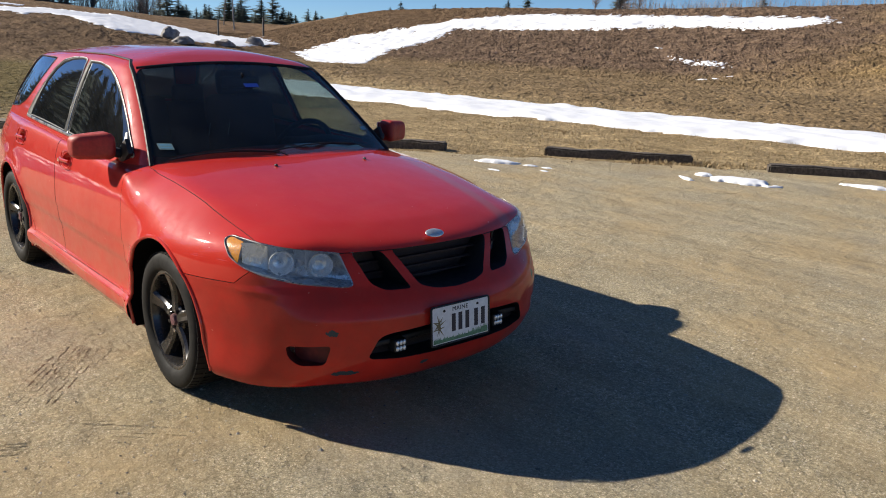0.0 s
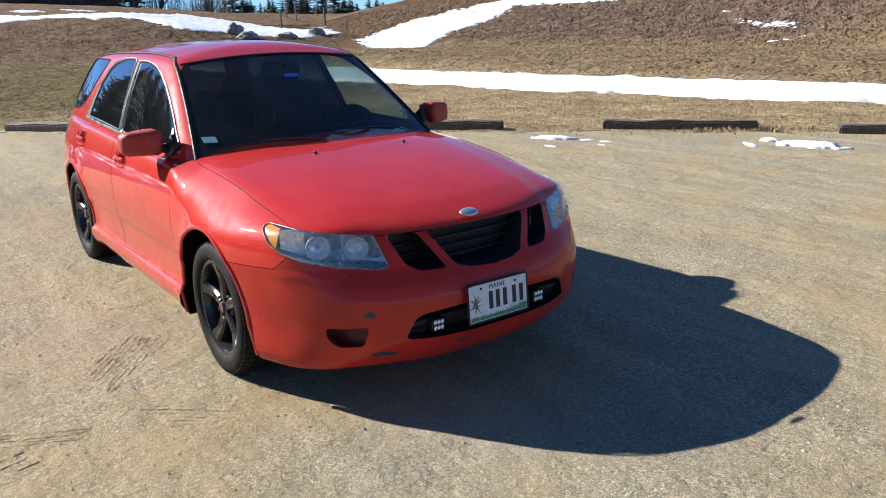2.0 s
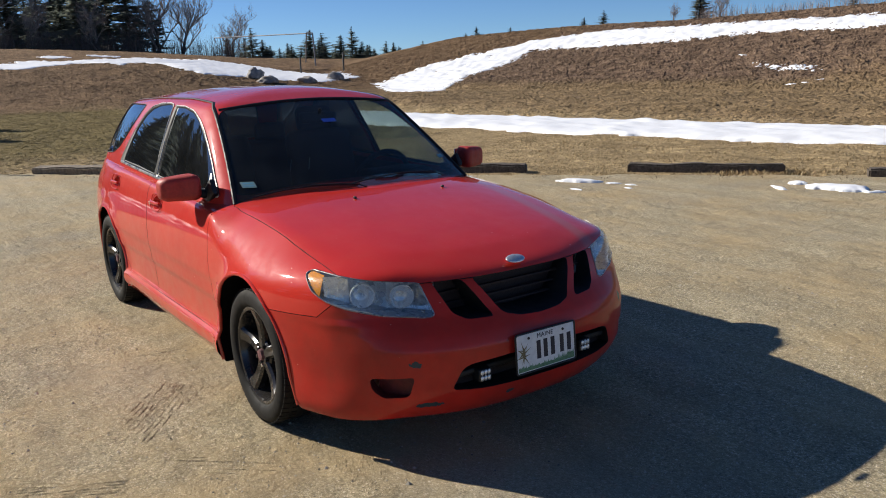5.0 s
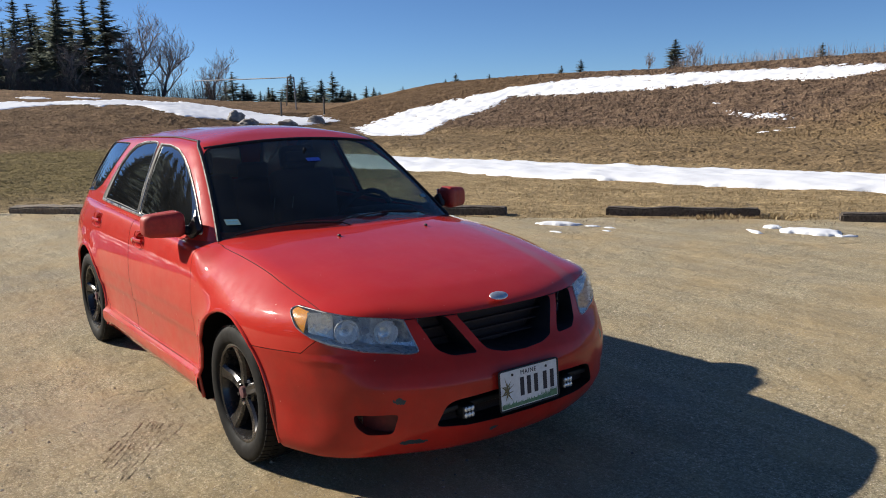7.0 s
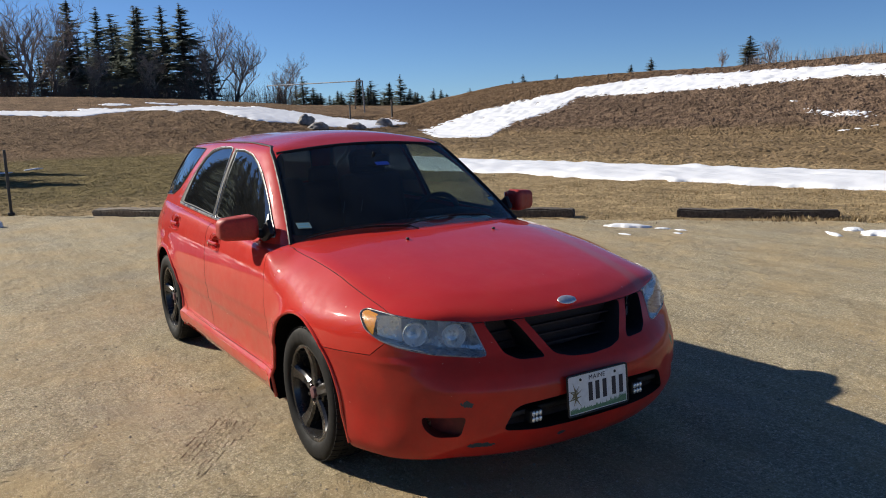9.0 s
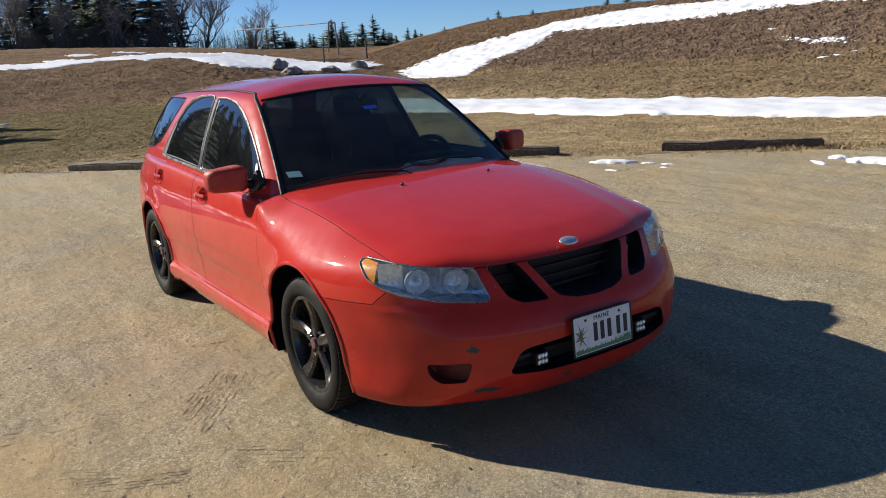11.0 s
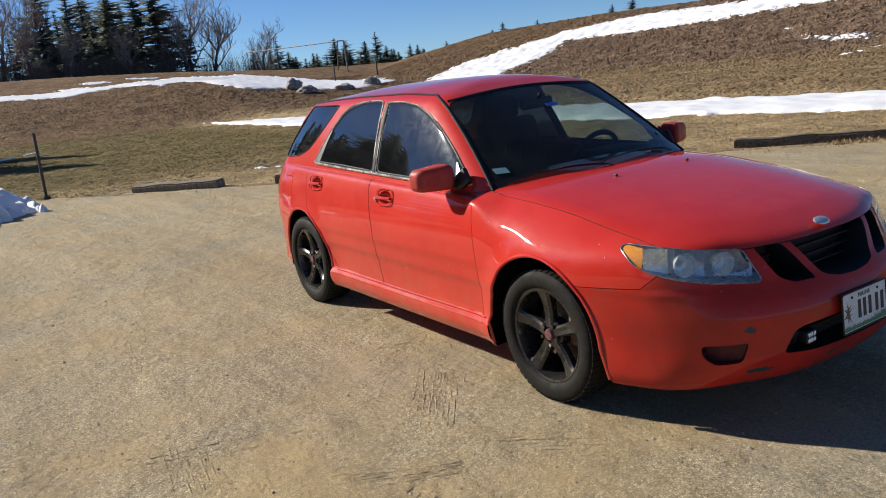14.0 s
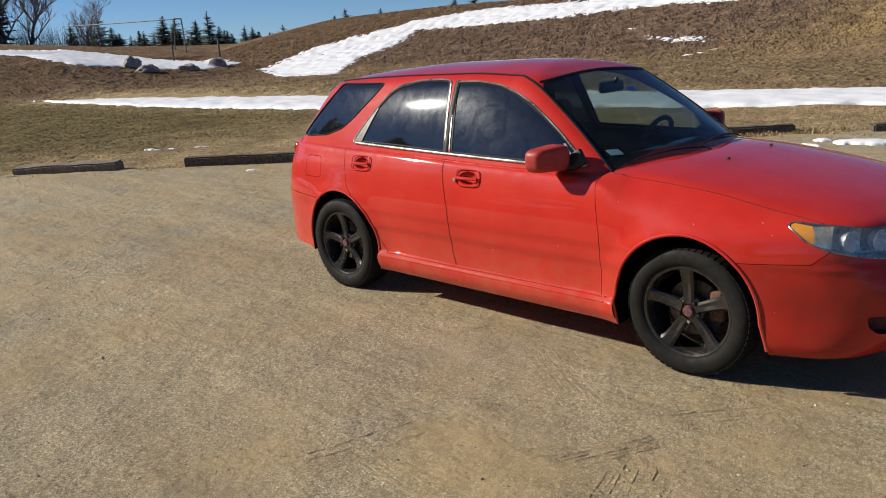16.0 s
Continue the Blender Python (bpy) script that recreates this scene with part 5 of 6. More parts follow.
def gravel_material():
    m = material("gravel", (0.3, 0.25, 0.18), 0.9, spec=0.25)
    v = node(m, "ShaderNodeTexVoronoi", Scale=190.0)
    join(m, place_of(m), v.inputs["Vector"])
    sep = m.node_tree.nodes.new("ShaderNodeSeparateColor")
    join(m, v.outputs["Color"], sep.inputs[0])
    fine = noise_of(m, 330, 2, 0.7)
    grains = ramp_of(m, sep.outputs[0], [(0.0, (0.20, 0.172, 0.118)), (0.14, (0.33, 0.28, 0.185)), (0.62, (0.42, 0.355, 0.232)), (0.88, (0.53, 0.455, 0.32)), (1.0, (0.72, 0.65, 0.52))])
    col = mix_of(m, 1.0, grains, ramp_of(m, fine, [(0.28, grey(0.58)), (0.5, grey(1.0)), (0.74, grey(1.48))]), "MULTIPLY")
    col = mix_of(m, 1.0, col, ramp_of(m, noise_of(m, 55, 3, 0.7), [(0.34, grey(0.66)), (0.66, grey(1.32))]), "MULTIPLY")
    sand = ramp_of(m, noise_of(m, 0.75, 7, 0.66), [(0.42, grey(0)), (0.64, grey(1))])
    col = mix_of(m, calc(m, "MULTIPLY", sand, 0.70), col, mix_of(m, fine, (0.34, 0.245, 0.125), (0.60, 0.45, 0.25)))
    stony = ramp_of(m, noise_of(m, 0.6, 7, 0.68, None, 0.6), [(0.50, grey(0)), (0.66, grey(1))])
    col = mix_of(m, calc(m, "MULTIPLY", stony, 0.45), col, mix_of(m, sep.outputs[1], (0.17, 0.155, 0.125), (0.47, 0.43, 0.35)))
    lane = m.node_tree.nodes.new("ShaderNodeMapping")
    lane.inputs["Rotation"].default_value = (0, 0, radians(-38))
    lane.inputs["Scale"].default_value = (0.22, 1.9, 1)
    join(m, place_of(m), lane.inputs["Vector"])
    col = mix_of(m, 1.0, col, ramp_of(m, noise_of(m, 1.0, 6, 0.66, lane.outputs[0], 0.8), [(0.34, grey(0.86)), (0.66, grey(1.10))]), "MULTIPLY")
    drag = m.node_tree.nodes.new("ShaderNodeMapping")
    drag.inputs["Rotation"].default_value = (0, 0, radians(-44))
    drag.inputs["Scale"].default_value = (0.7, 3.6, 1)
    join(m, place_of(m), drag.inputs["Vector"])
    dragged = noise_of(m, 1.0, 4, 0.6, drag.outputs[0], 2.2)
    col = mix_of(m, 1.0, col, ramp_of(m, dragged, [(0.36, grey(0.93)), (0.5, grey(1.0)), (0.66, grey(1.04))]), "MULTIPLY")
    ruts = m.node_tree.nodes.new("ShaderNodeMapping")
    ruts.inputs["Rotation"].default_value = (0, 0, radians(24))
    ruts.inputs["Scale"].default_value = (1.3, 9.0, 1)
    join(m, place_of(m), ruts.inputs["Vector"])
    worn_in = ramp_of(m, noise_of(m, 0.55, 5, 0.6, None, 0.4), [(0.46, grey(0)), (0.62, grey(1))])
    rut = calc(m, "MULTIPLY", noise_of(m, 1.0, 3, 0.55, ruts.outputs[0], 1.2), worn_in)
    # one spot of bare yellow sand where wheels have scraped
    x, y, z = split_place(m)
    spot = calc(m, "ADD", calc(m, "POWER", calc(m, "DIVIDE", calc(m, "SUBTRACT", x, 1.05), 0.55), 2.0), calc(m, "POWER", calc(m, "DIVIDE", calc(m, "SUBTRACT", y, -2.05), 0.42), 2.0))
    spot = ranged(m, calc(m, "ADD", spot, calc(m, "MULTIPLY", noise_of(m, 5, 5, 0.6), 1.6)), 1.9, 0.6)
    col = mix_of(m, calc(m, "MULTIPLY", spot, 0.6), col, mix_of(m, fine, (0.44, 0.32, 0.15), (0.64, 0.48, 0.25)))
    col = mix_of(m, 1.0, col, (1.04, 1.03, 1.0), "MULTIPLY")
    join(m, col, bsdf(m).inputs["Base Color"])
    bumped(m, [(v.outputs["Distance"], -0.005), (fine, 0.0028), (noise_of(m, 34, 5, 0.7), 0.010), (noise_of(m, 6, 5, 0.6), 0.022), (noise_of(m, 1.9, 4, 0.6), 0.06), (rut, 0.010), (dragged, 0.006)], 1.0)
    return m


def snow_material():
    m = material("snow", (0.84, 0.87, 0.92), 0.55, spec=0.3)
    dirt = ramp_of(m, noise_of(m, 5, 6, 0.7), [(0.55, grey(0)), (0.85, grey(0.35))])
    join(m, mix_of(m, dirt, (0.86, 0.88, 0.92), (0.50, 0.46, 0.40)), bsdf(m).inputs["Base Color"])
    bumped(m, [(noise_of(m, 3, 5, 0.6), 0.02), (noise_of(m, 40, 4, 0.6), 0.006)], 0.7)
    return m


M_GRASS = grass_material()
M_GRAVEL = gravel_material()
M_SNOW = snow_material()
M_TIMBER = worn("weathered_timber", (0.10, 0.080, 0.062), 0.9, 22, 0.6, 0, 0.006)
M_TIMBER_PALE = worn("grey_timber", (0.20, 0.165, 0.125), 0.9, 22, 0.5, 0, 0.006)
M_ROCK = worn("field_stone", (0.25, 0.23, 0.21), 0.85, 3, 0.5, 0, 0.05)
M_STEEL = worn("grey_pipe", (0.20, 0.20, 0.21), 0.5, 8, 0.3, 0.4, 0)
M_POST = worn("dark_post", (0.05, 0.048, 0.045), 0.8, 12, 0.4)
M_BARK = worn("bark", (0.13, 0.105, 0.085), 0.95, 8, 0.5, 0, 0.02)
M_BRUSH = worn("dark_brush", (0.12, 0.095, 0.08), 0.95, 3, 0.4, 0, 0)
M_TWIG = worn("bare_twigs", (0.30, 0.25, 0.22), 0.95, 3, 0.4, 0, 0)


def tinted_by_piece(name, dark, light, rough=0.9):
    m = material(name, light, rough, spec=0.15)
    g = m.node_tree.nodes.new("ShaderNodeNewGeometry")
    join(m, mix_of(m, g.outputs["Random Per Island"], dark, light), bsdf(m).inputs["Base Color"])
    return m


def leafy(m, through):
    """Lets some of the sun through thin foliage."""
    t = m.node_tree
    b, out = bsdf(m), t.nodes["Material Output"]
    back = t.nodes.new("ShaderNodeBsdfTranslucent")
    t.links.new(b.inputs["Base Color"].links[0].from_socket, back.inputs["Color"])
    mix = t.nodes.new("ShaderNodeMixShader")
    mix.inputs["Fac"].default_value = through
    t.links.new(b.outputs[0], mix.inputs[1])
    t.links.new(back.outputs[0], mix.inputs[2])
    t.links.new(mix.outputs[0], out.inputs["Surface"])
    return m


M_NEEDLE = tinted_by_piece("spruce_needles", (0.10, 0.125, 0.11), (0.22, 0.235, 0.19))
leafy(M_NEEDLE, 0.5)
M_STRAW = tinted_by_piece("straw_blades", (0.27, 0.195, 0.10), (0.54, 0.41, 0.235))
M_LITTER = tinted_by_piece("leaf_litter", (0.05, 0.035, 0.022), (0.20, 0.14, 0.085))
M_PEBBLE = tinted_by_piece("pebbles", (0.17, 0.145, 0.11), (0.68, 0.60, 0.47))

# ---- ground sheet, car park ----
rng = np.random.default_rng(7)


def wave(x, y, scale, seed=0):
    """Smooth uneven relief between -1 and 1."""
    out = np.zeros(np.broadcast(x, y).shape)
    r = np.random.default_rng(seed + 11)
    for k in range(9):
        a, p, f = r.uniform(0, 2 * np.pi), r.uniform(0, 2 * np.pi), (1 + 0.35 * k) / scale
        out = out + np.sin((x * np.cos(a) + y * np.sin(a)) * f * 2 * np.pi + p + 1.3 * np.sin((y * np.cos(a) - x * np.sin(a)) * f * 1.7 + k)) / (1 + 0.35 * k)
    return out / 4.0


def lot_edge(x, y):
    """How far inside the car park a place lies, in metres."""
    a = ((0.05 + 0.845 * (x + 10.7)) - y) * 0.762
    b = x + 12.2 + 0.06 * y
    ragged = 0.16 * wave(x, y, 1.6, 3) + 0.10 * wave(x, y, 0.5, 4)
    return np.minimum(a, b) + ragged


def steps(*spans):
    out = []
    for a, b, d in spans:
        out.append(np.arange(a, b, d))
    return np.concatenate(out + [[spans[-1][1]]])


def sheet(xs, ys, height):
    gx, gy = np.meshgrid(xs, ys, indexing="ij")
    gz = height(gx, gy)
    n, k = gx.shape
    i = np.arange(n * k).reshape(n, k)
    f = np.stack([i[:-1, :-1], i[1:, :-1], i[1:, 1:], i[:-1, 1:]], -1).reshape(-1, 4)
    return np.stack([gx, gy, gz], -1).reshape(-1, 3), f


def field(x, y):
    z = terrain(x, y)
    near = np.exp(-np.maximum(np.hypot(x + 20, y - 15) - 60, 0) / 40)
    turf = (0.035 * wave(x, y, 0.9, 1) + 0.05 * wave(x, y, 3.5, 2)) * near
    bank = step(26, 31, y) * step(-70, -52, x) + 0.5 * step(-38, -46, x) * step(-64, -50, x) * (y < 22)
    turf = turf + bank * (0.05 * wave(x, y, 0.9, 5) + 0.10 * wave(x, y, 2.6, 6)) * near
    inside = step(-0.1, 0.35, lot_edge(x, y))
    return (z + turf * (0.4 + 0.6 * step(6, 12, y))) * (1 - inside) - 0.12 * inside


xs = steps((-900, -140, 40), (-140, -92, 2.0), (-92, -14, 0.38), (-14, 6, 0.25), (6, 30, 1.0), (30, 900, 50))
ys = steps((-900, -40, 40), (-40, -8, 1.0), (-8, 18, 0.25), (18, 52, 0.38), (52, 80, 2.0), (80, 900, 50))
v, f = sheet(xs, ys, field)
tagged(link("ground", mesh_of("ground", v, f), M_GRASS), "uneven field of dry brown grass rising to a long bank", "ground", kind="structure")


def lot_z(x, y):
    base = 0.004 + 0.008 * wave(x, y, 2.2, 8) + 0.0035 * wave(x, y, 0.35, 9)
    near_wheel = np.zeros(np.broadcast(x, y).shape)
    for wx in (1.2625, -1.2625):
        for wy in (-0.705, 0.765):
            near_wheel = np.maximum(near_wheel, np.exp(-(((x - wx) / 0.25) ** 2 + ((y - wy) / 0.22) ** 2)))
    return base * (1 - near_wheel) + 0.002 * near_wheel


xs = steps((-14, -6, 0.16), (-6, 5, 0.06), (5, 12, 0.2), (12, 60, 2.0))
ys = steps((-60, -9, 2.0), (-9, -5, 0.2), (-5, 3, 0.06), (3, 11, 0.16), (11, 40, 1.0))
v, f = sheet(xs, ys, lambda x, y: lot_z(x, y) - 0.10 * step(0.06, -0.22, lot_edge(x, y)))
keep = lot_edge(v[:, 0], v[:, 1])[f].max(1) > -0.3
tagged(link("parking_lot", mesh_of("parking_lot", v, f[keep]), M_GRAVEL), "packed tan gravel car park with ragged grass edge", "gravel lot", kind="structure")


def pebbles():
    """Loose stones lying on the gravel, too many to count."""
    n = 90000
    x, y = rng.uniform(-4.5, 4.6, n), rng.uniform(-4.6, 3.6, n)
    # swept into loose drifts between the packed lanes
    drift = np.sin(2.1 * x + 1.3 * y + 1.7 * np.sin(0.9 * y)) + np.sin(3.7 * y - 1.9 * x + 2.0 * np.sin(1.3 * x)) + 0.8 * np.sin(7.3 * x + 5.1 * y)
    keep = rng.random(n) < 0.22 + 0.26 * np.clip(drift, 0, 2.4)
    x, y, n = x[keep], y[keep], int(keep.sum())
    s = 0.0015 + 0.0036 * rng.random(n) ** 4 + 0.006 * rng.random(n) ** 36
    r = rng.random((n, 6)) * 0.5 + 0.75
    c = np.stack([x, y, lot_z(x, y) + s * 0.05], -1)
    d = np.array([(1, 0, 0), (0, 1, 0), (-1, 0, 0), (0, -1, 0), (0, 0, 0.8), (0, 0, -0.6)], float)
    a = rng.uniform(0, 6.28, n)
    rot = np.stack([np.stack([np.cos(a), -np.sin(a)], -1), np.stack([np.sin(a), np.cos(a)], -1)], 1)
    off = d[None] * r[:, :, None] * s[:, None, None] * 1.3
    off[:, :, :2] = np.einsum("nij,nkj->nki", rot, off[:, :, :2])
    v = (c[:, None] + off).reshape(-1, 3)
    base = np.array([(0, 1, 4), (1, 2, 4), (2, 3, 4), (3, 0, 4), (1, 0, 5), (2, 1, 5), (3, 2, 5), (0, 3, 5)])
    f = (np.arange(n)[:, None, None] * 6 + base[None]).reshape(-1, 3)
    tagged(link("loose_pebbles", mesh_of("loose_pebbles", v, f, False), M_PEBBLE), "small loose tan and grey pebbles on the gravel", "pebbles", kind="stuff")


def clumps(name, x, y, mat, label, wide, high):
    """Low uneven mounds of matted turf."""
    n, k = len(x), 5
    a = np.linspace(0, 2 * np.pi, k, endpoint=False)[None] + rng.uniform(0, 6.28, n)[:, None]
    r0, r1 = wide[:, None] * rng.uniform(0.7, 1.3, (n, k)), wide[:, None] * rng.uniform(0.35, 0.7, (n, k))
    base = field(x, y)
    ox, oy = x[:, None] + r0 * np.cos(a), y[:, None] + r0 * np.sin(a)
    low = np.stack([ox, oy, field(ox, oy) - 0.04], -1)
    mid = np.stack([x[:, None] + r1 * np.cos(a), y[:, None] + r1 * np.sin(a), (base + high)[:, None] * 1.0 - high[:, None] * rng.uniform(0.1, 0.6, (n, k))], -1)
    top = np.stack([x + rng.normal(0, 0.1, n) * wide, y + rng.normal(0, 0.1, n) * wide, base + high], -1)[:, None]
    v = np.concatenate([low, mid, top], 1).reshape(-1, 3)
    i = np.arange(k)
    j = (i + 1) % k
    f = np.concatenate([np.stack([i, j, k + j], -1), np.stack([i, k + j, k + i], -1), np.stack([k + i, k + j, np.full(k, 2 * k)], -1)])
    f = (np.arange(n)[:, None, None] * (2 * k + 1) + f[None]).reshape(-1, 3)
    tagged(link(name, mesh_of(name, v, f), mat), label, "grass", kind="stuff")


def blades(name, x, y, height, mat, label, size, per=7, spread=0.06, lean=0.6):
    n = len(x)
    a = rng.uniform(0, 6.28, (n, per))
    bx, by = x[:, None] + rng.normal(0, spread, (n, per)), y[:, None] + rng.normal(0, spread, (n, per))
    h = size[:, None] * rng.uniform(0.5, 1.1, (n, per))
    z = height(bx, by) - 0.01
    w = h * 0.10 + 0.004
    l = rng.uniform(0.1, 1.0, (n, per)) * lean * h
    p0 = np.stack([bx - np.sin(a) * w, by + np.cos(a) * w, z], -1)
    p1 = np.stack([bx + np.sin(a) * w, by - np.cos(a) * w, z], -1)
    p2 = np.stack([bx + np.cos(a) * l, by + np.sin(a) * l, z + h], -1)
    v = np.stack([p0, p1, p2], 2).reshape(-1, 3)
    f = np.arange(n * per * 3).reshape(-1, 3)
    tagged(link(name, mesh_of(name, v, f, False), mat), label, "grass", kind="stuff")


def grasses():
    x, y = rng.uniform(-16, 4, 30000), rng.uniform(-2, 15.5, 30000)
    ok = (lot_edge(x, y) < 0.10 + 0.45 * rng.random(30000) ** 3) & (rng.random(30000) < 0.85) & ((x > -9) | (rng.random(30000) < 0.4))
    blades("straw_tufts", x[ok], y[ok], field, M_STRAW, "short pale dry grass beside the car park", rng.uniform(0.015, 0.045, ok.sum()), 8, 0.10, 1.6)
    # dead leaves and twigs blown against the edge of the lot
    x, y = rng.uniform(-13, 4, 16000), rng.uniform(-7, 11.5, 16000)
    ok = (np.abs(lot_edge(x, y) - 0.16) < 0.40 * rng.random(16000) ** 0.6) & (wave(x, y, 1.7, 70) > -0.12)
    blades("leaf_litter", x[ok], y[ok], lambda a, b: np.maximum(lot_z(a, b), field(a, b)), M_LITTER, "dead brown leaves and twigs along the lot's edge", rng.uniform(0.014, 0.045, ok.sum()), 5, 0.07, 2.2)
    # grass crept over the timbers' ends
    x, y = rng.normal(0, 0.35, 160), rng.normal(0, 0.10, 160)
    px, py = -1.85 + x * 0.8 - y * 0.6, 7.75 + x * 0.6 + y * 0.8
    blades("timber_tufts", px, py, lambda a, b: field(a, b) + 0.0, M_STRAW, "dry grass grown over a timber's end", rng.uniform(0.03, 0.075, 160), 9, 0.06, 1.4)
    n = 100000
    x, y = rng.uniform(-64, 6, n), rng.uniform(27.0, 49, n)
    ok = bank_inside(x, y) < 0.5
    clumps("bank_turf", x[ok], y[ok], M_GRASS, "lumpy matted brown turf on the bank", rng.uniform(0.05, 0.13, ok.sum()), rng.uniform(0.016, 0.052, ok.sum()) * (1 - 0.75 * step(-10, -2, x[ok])))
    n = 22000
    x, y = rng.uniform(-50, 6, n), rng.uniform(14.8, 27.5, n)
    ok = strip_inside(x, y) < 0
    clumps("terrace_turf", x[ok], y[ok], M_GRASS, "low dry turf on the terrace", rng.uniform(0.07, 0.18, ok.sum()), rng.uniform(0.006, 0.022, ok.sum()))
    n = 22000
    x, y = rng.uniform(-62, -40, n), rng.uniform(-8, 26, n)
    ok = rise_inside(x, y) < 0.4
    clumps("rise_turf", x[ok], y[ok], M_GRASS, "lumpy brown turf on the rise", rng.uniform(0.05, 0.14, ok.sum()), rng.uniform(0.004, 0.014, ok.sum()))
    n = 16000
    x, y = rng.uniform(-42, -11.5, n), rng.uniform(-6, 10, n)
    ok = lot_edge(x, y) < -0.1
    clumps("field_turf", x[ok], y[ok], M_GRASS, "short greenish-brown turf of the near field", rng.uniform(0.05, 0.13, ok.sum()), rng.uniform(0.004, 0.013, ok.sum()))


# ---- snow ----
def snow_on(name, inside, box, cell, label, depth=0.10, soft=0.5, lumpy=0.0):
    """A drift that lies on the ground wherever inside(x, y), in metres from its rim, is above nought."""
    xs, ys = np.arange(box[0], box[1], cell), np.arange(box[2], box[3], cell)

    def height(x, y):
        d = inside(x, y)
        body = depth * np.clip(d / soft, -1, 1)
        body = np.where(d > 0, depth * np.sqrt(np.clip(d / soft, 0, 1)), -0.25)
        ground = np.where(lot_edge(x, y) > 0, 0.0, field(x, y))
        return ground + body + (0.025 * depth / 0.1 * wave(x, y, 1.2, 12) + lumpy * (0.03 * wave(x, y, 0.42, 13) + 0.018 * wave(x, y, 0.17, 14))) * (d > 0)
    v, f = sheet(xs, ys, height)
    d = inside(v[:, 0], v[:, 1])
    f = f[d[f].max(1) > 0]
    used = np.unique(f)
    back = np.zeros(len(v), int)
    back[used] = np.arange(len(used))
    return tagged(link(name, mesh_of(name, v[used], back[f]), M_SNOW), label, "snow")


def polygon_inside(poly, rag=0.25, scale=1.0, seed=20):
    """Signed distance into an outline, with a ragged rim."""
    p = np.array(poly, float)

    def inside(x, y):
        x, y = np.asarray(x, float), np.asarray(y, float)
        best, odd = np.full(x.shape, 1e9), np.zeros(x.shape, bool)
        for (ax, ay), (bx, by) in zip(p, np.roll(p, -1, 0)):
            ex, ey = bx - ax, by - ay
            t = np.clip(((x - ax) * ex + (y - ay) * ey) / (ex * ex + ey * ey + 1e-12), 0, 1)
            best = np.minimum(best, np.hypot(x - ax - t * ex, y - ay - t * ey))
            cross = (ay > y) != (by > y)
            odd ^= cross & (x < ex * (y - ay) / (ey if abs(ey) > 1e-9 else 1e-9) + ax)
        return np.where(odd, best, -best) + rag * (wave(x, y, scale, seed) + 0.7 * wave(x, y, scale * 0.35, seed + 1) + 0.5 * wave(x, y, 0.45, seed + 2))
    return inside


def strip_inside(x, y):
    lo = np.interp(x, (-40, -26, -17, -12.7, -8, -4.4, -1.9, 6), (10.9, 9.65, 9.6, 10.4, 10.65, 11.5, 12.2, 13.6))
    hi = np.interp(x, (-40, -33, -22.5, -17, -11.7, -6.6, -3.4, 6), (11.0, 12.6, 13.3, 13.7, 14.2, 14.8, 15.3, 17.2))
    return np.minimum(y - lo, hi - y) + 0.13 * wave(x, y, 1.1, 15) + 0.10 * wave(x, y, 0.42, 16)


bank_inside = polygon_inside([(-46.3, 27.6), (-40, 25.2), (-34.5, 24.6), (-36.5, 27.5), (-38.6, 31.0), (-38.2, 33.6), (-40.6, 38.0), (-35, 38.0), (-29.2, 38.1), (-23.7, 39.4), (-16.4, 38.8), (-14.6, 41.2), (-16.2, 42.7), (-26.5, 43.7), (-39.8, 44.8), (-45.0, 41.4), (-45.6, 38.7), (-47.0, 36.4), (-47.9, 33.8)], 0.6, 0.9, 30)
rise_inside = polygon_inside([(-64, -8), (-62, 1), (-61.7, 7.4), (-61.7, 11.1), (-66, 17.9), (-68.5, 23.4), (-65.8, 26.8), (-61.2, 30.3), (-59, 32), (-51, 29.5), (-47.5, 24.6), (-49, 19.8), (-50, 17.0), (-52.0, 15.6), (-59, 15.2), (-54, 12.4), (-58.6, 10.7), (-55.8, 6.6), (-58, 1), (-60, -8)], 0.55, 1.3, 40)


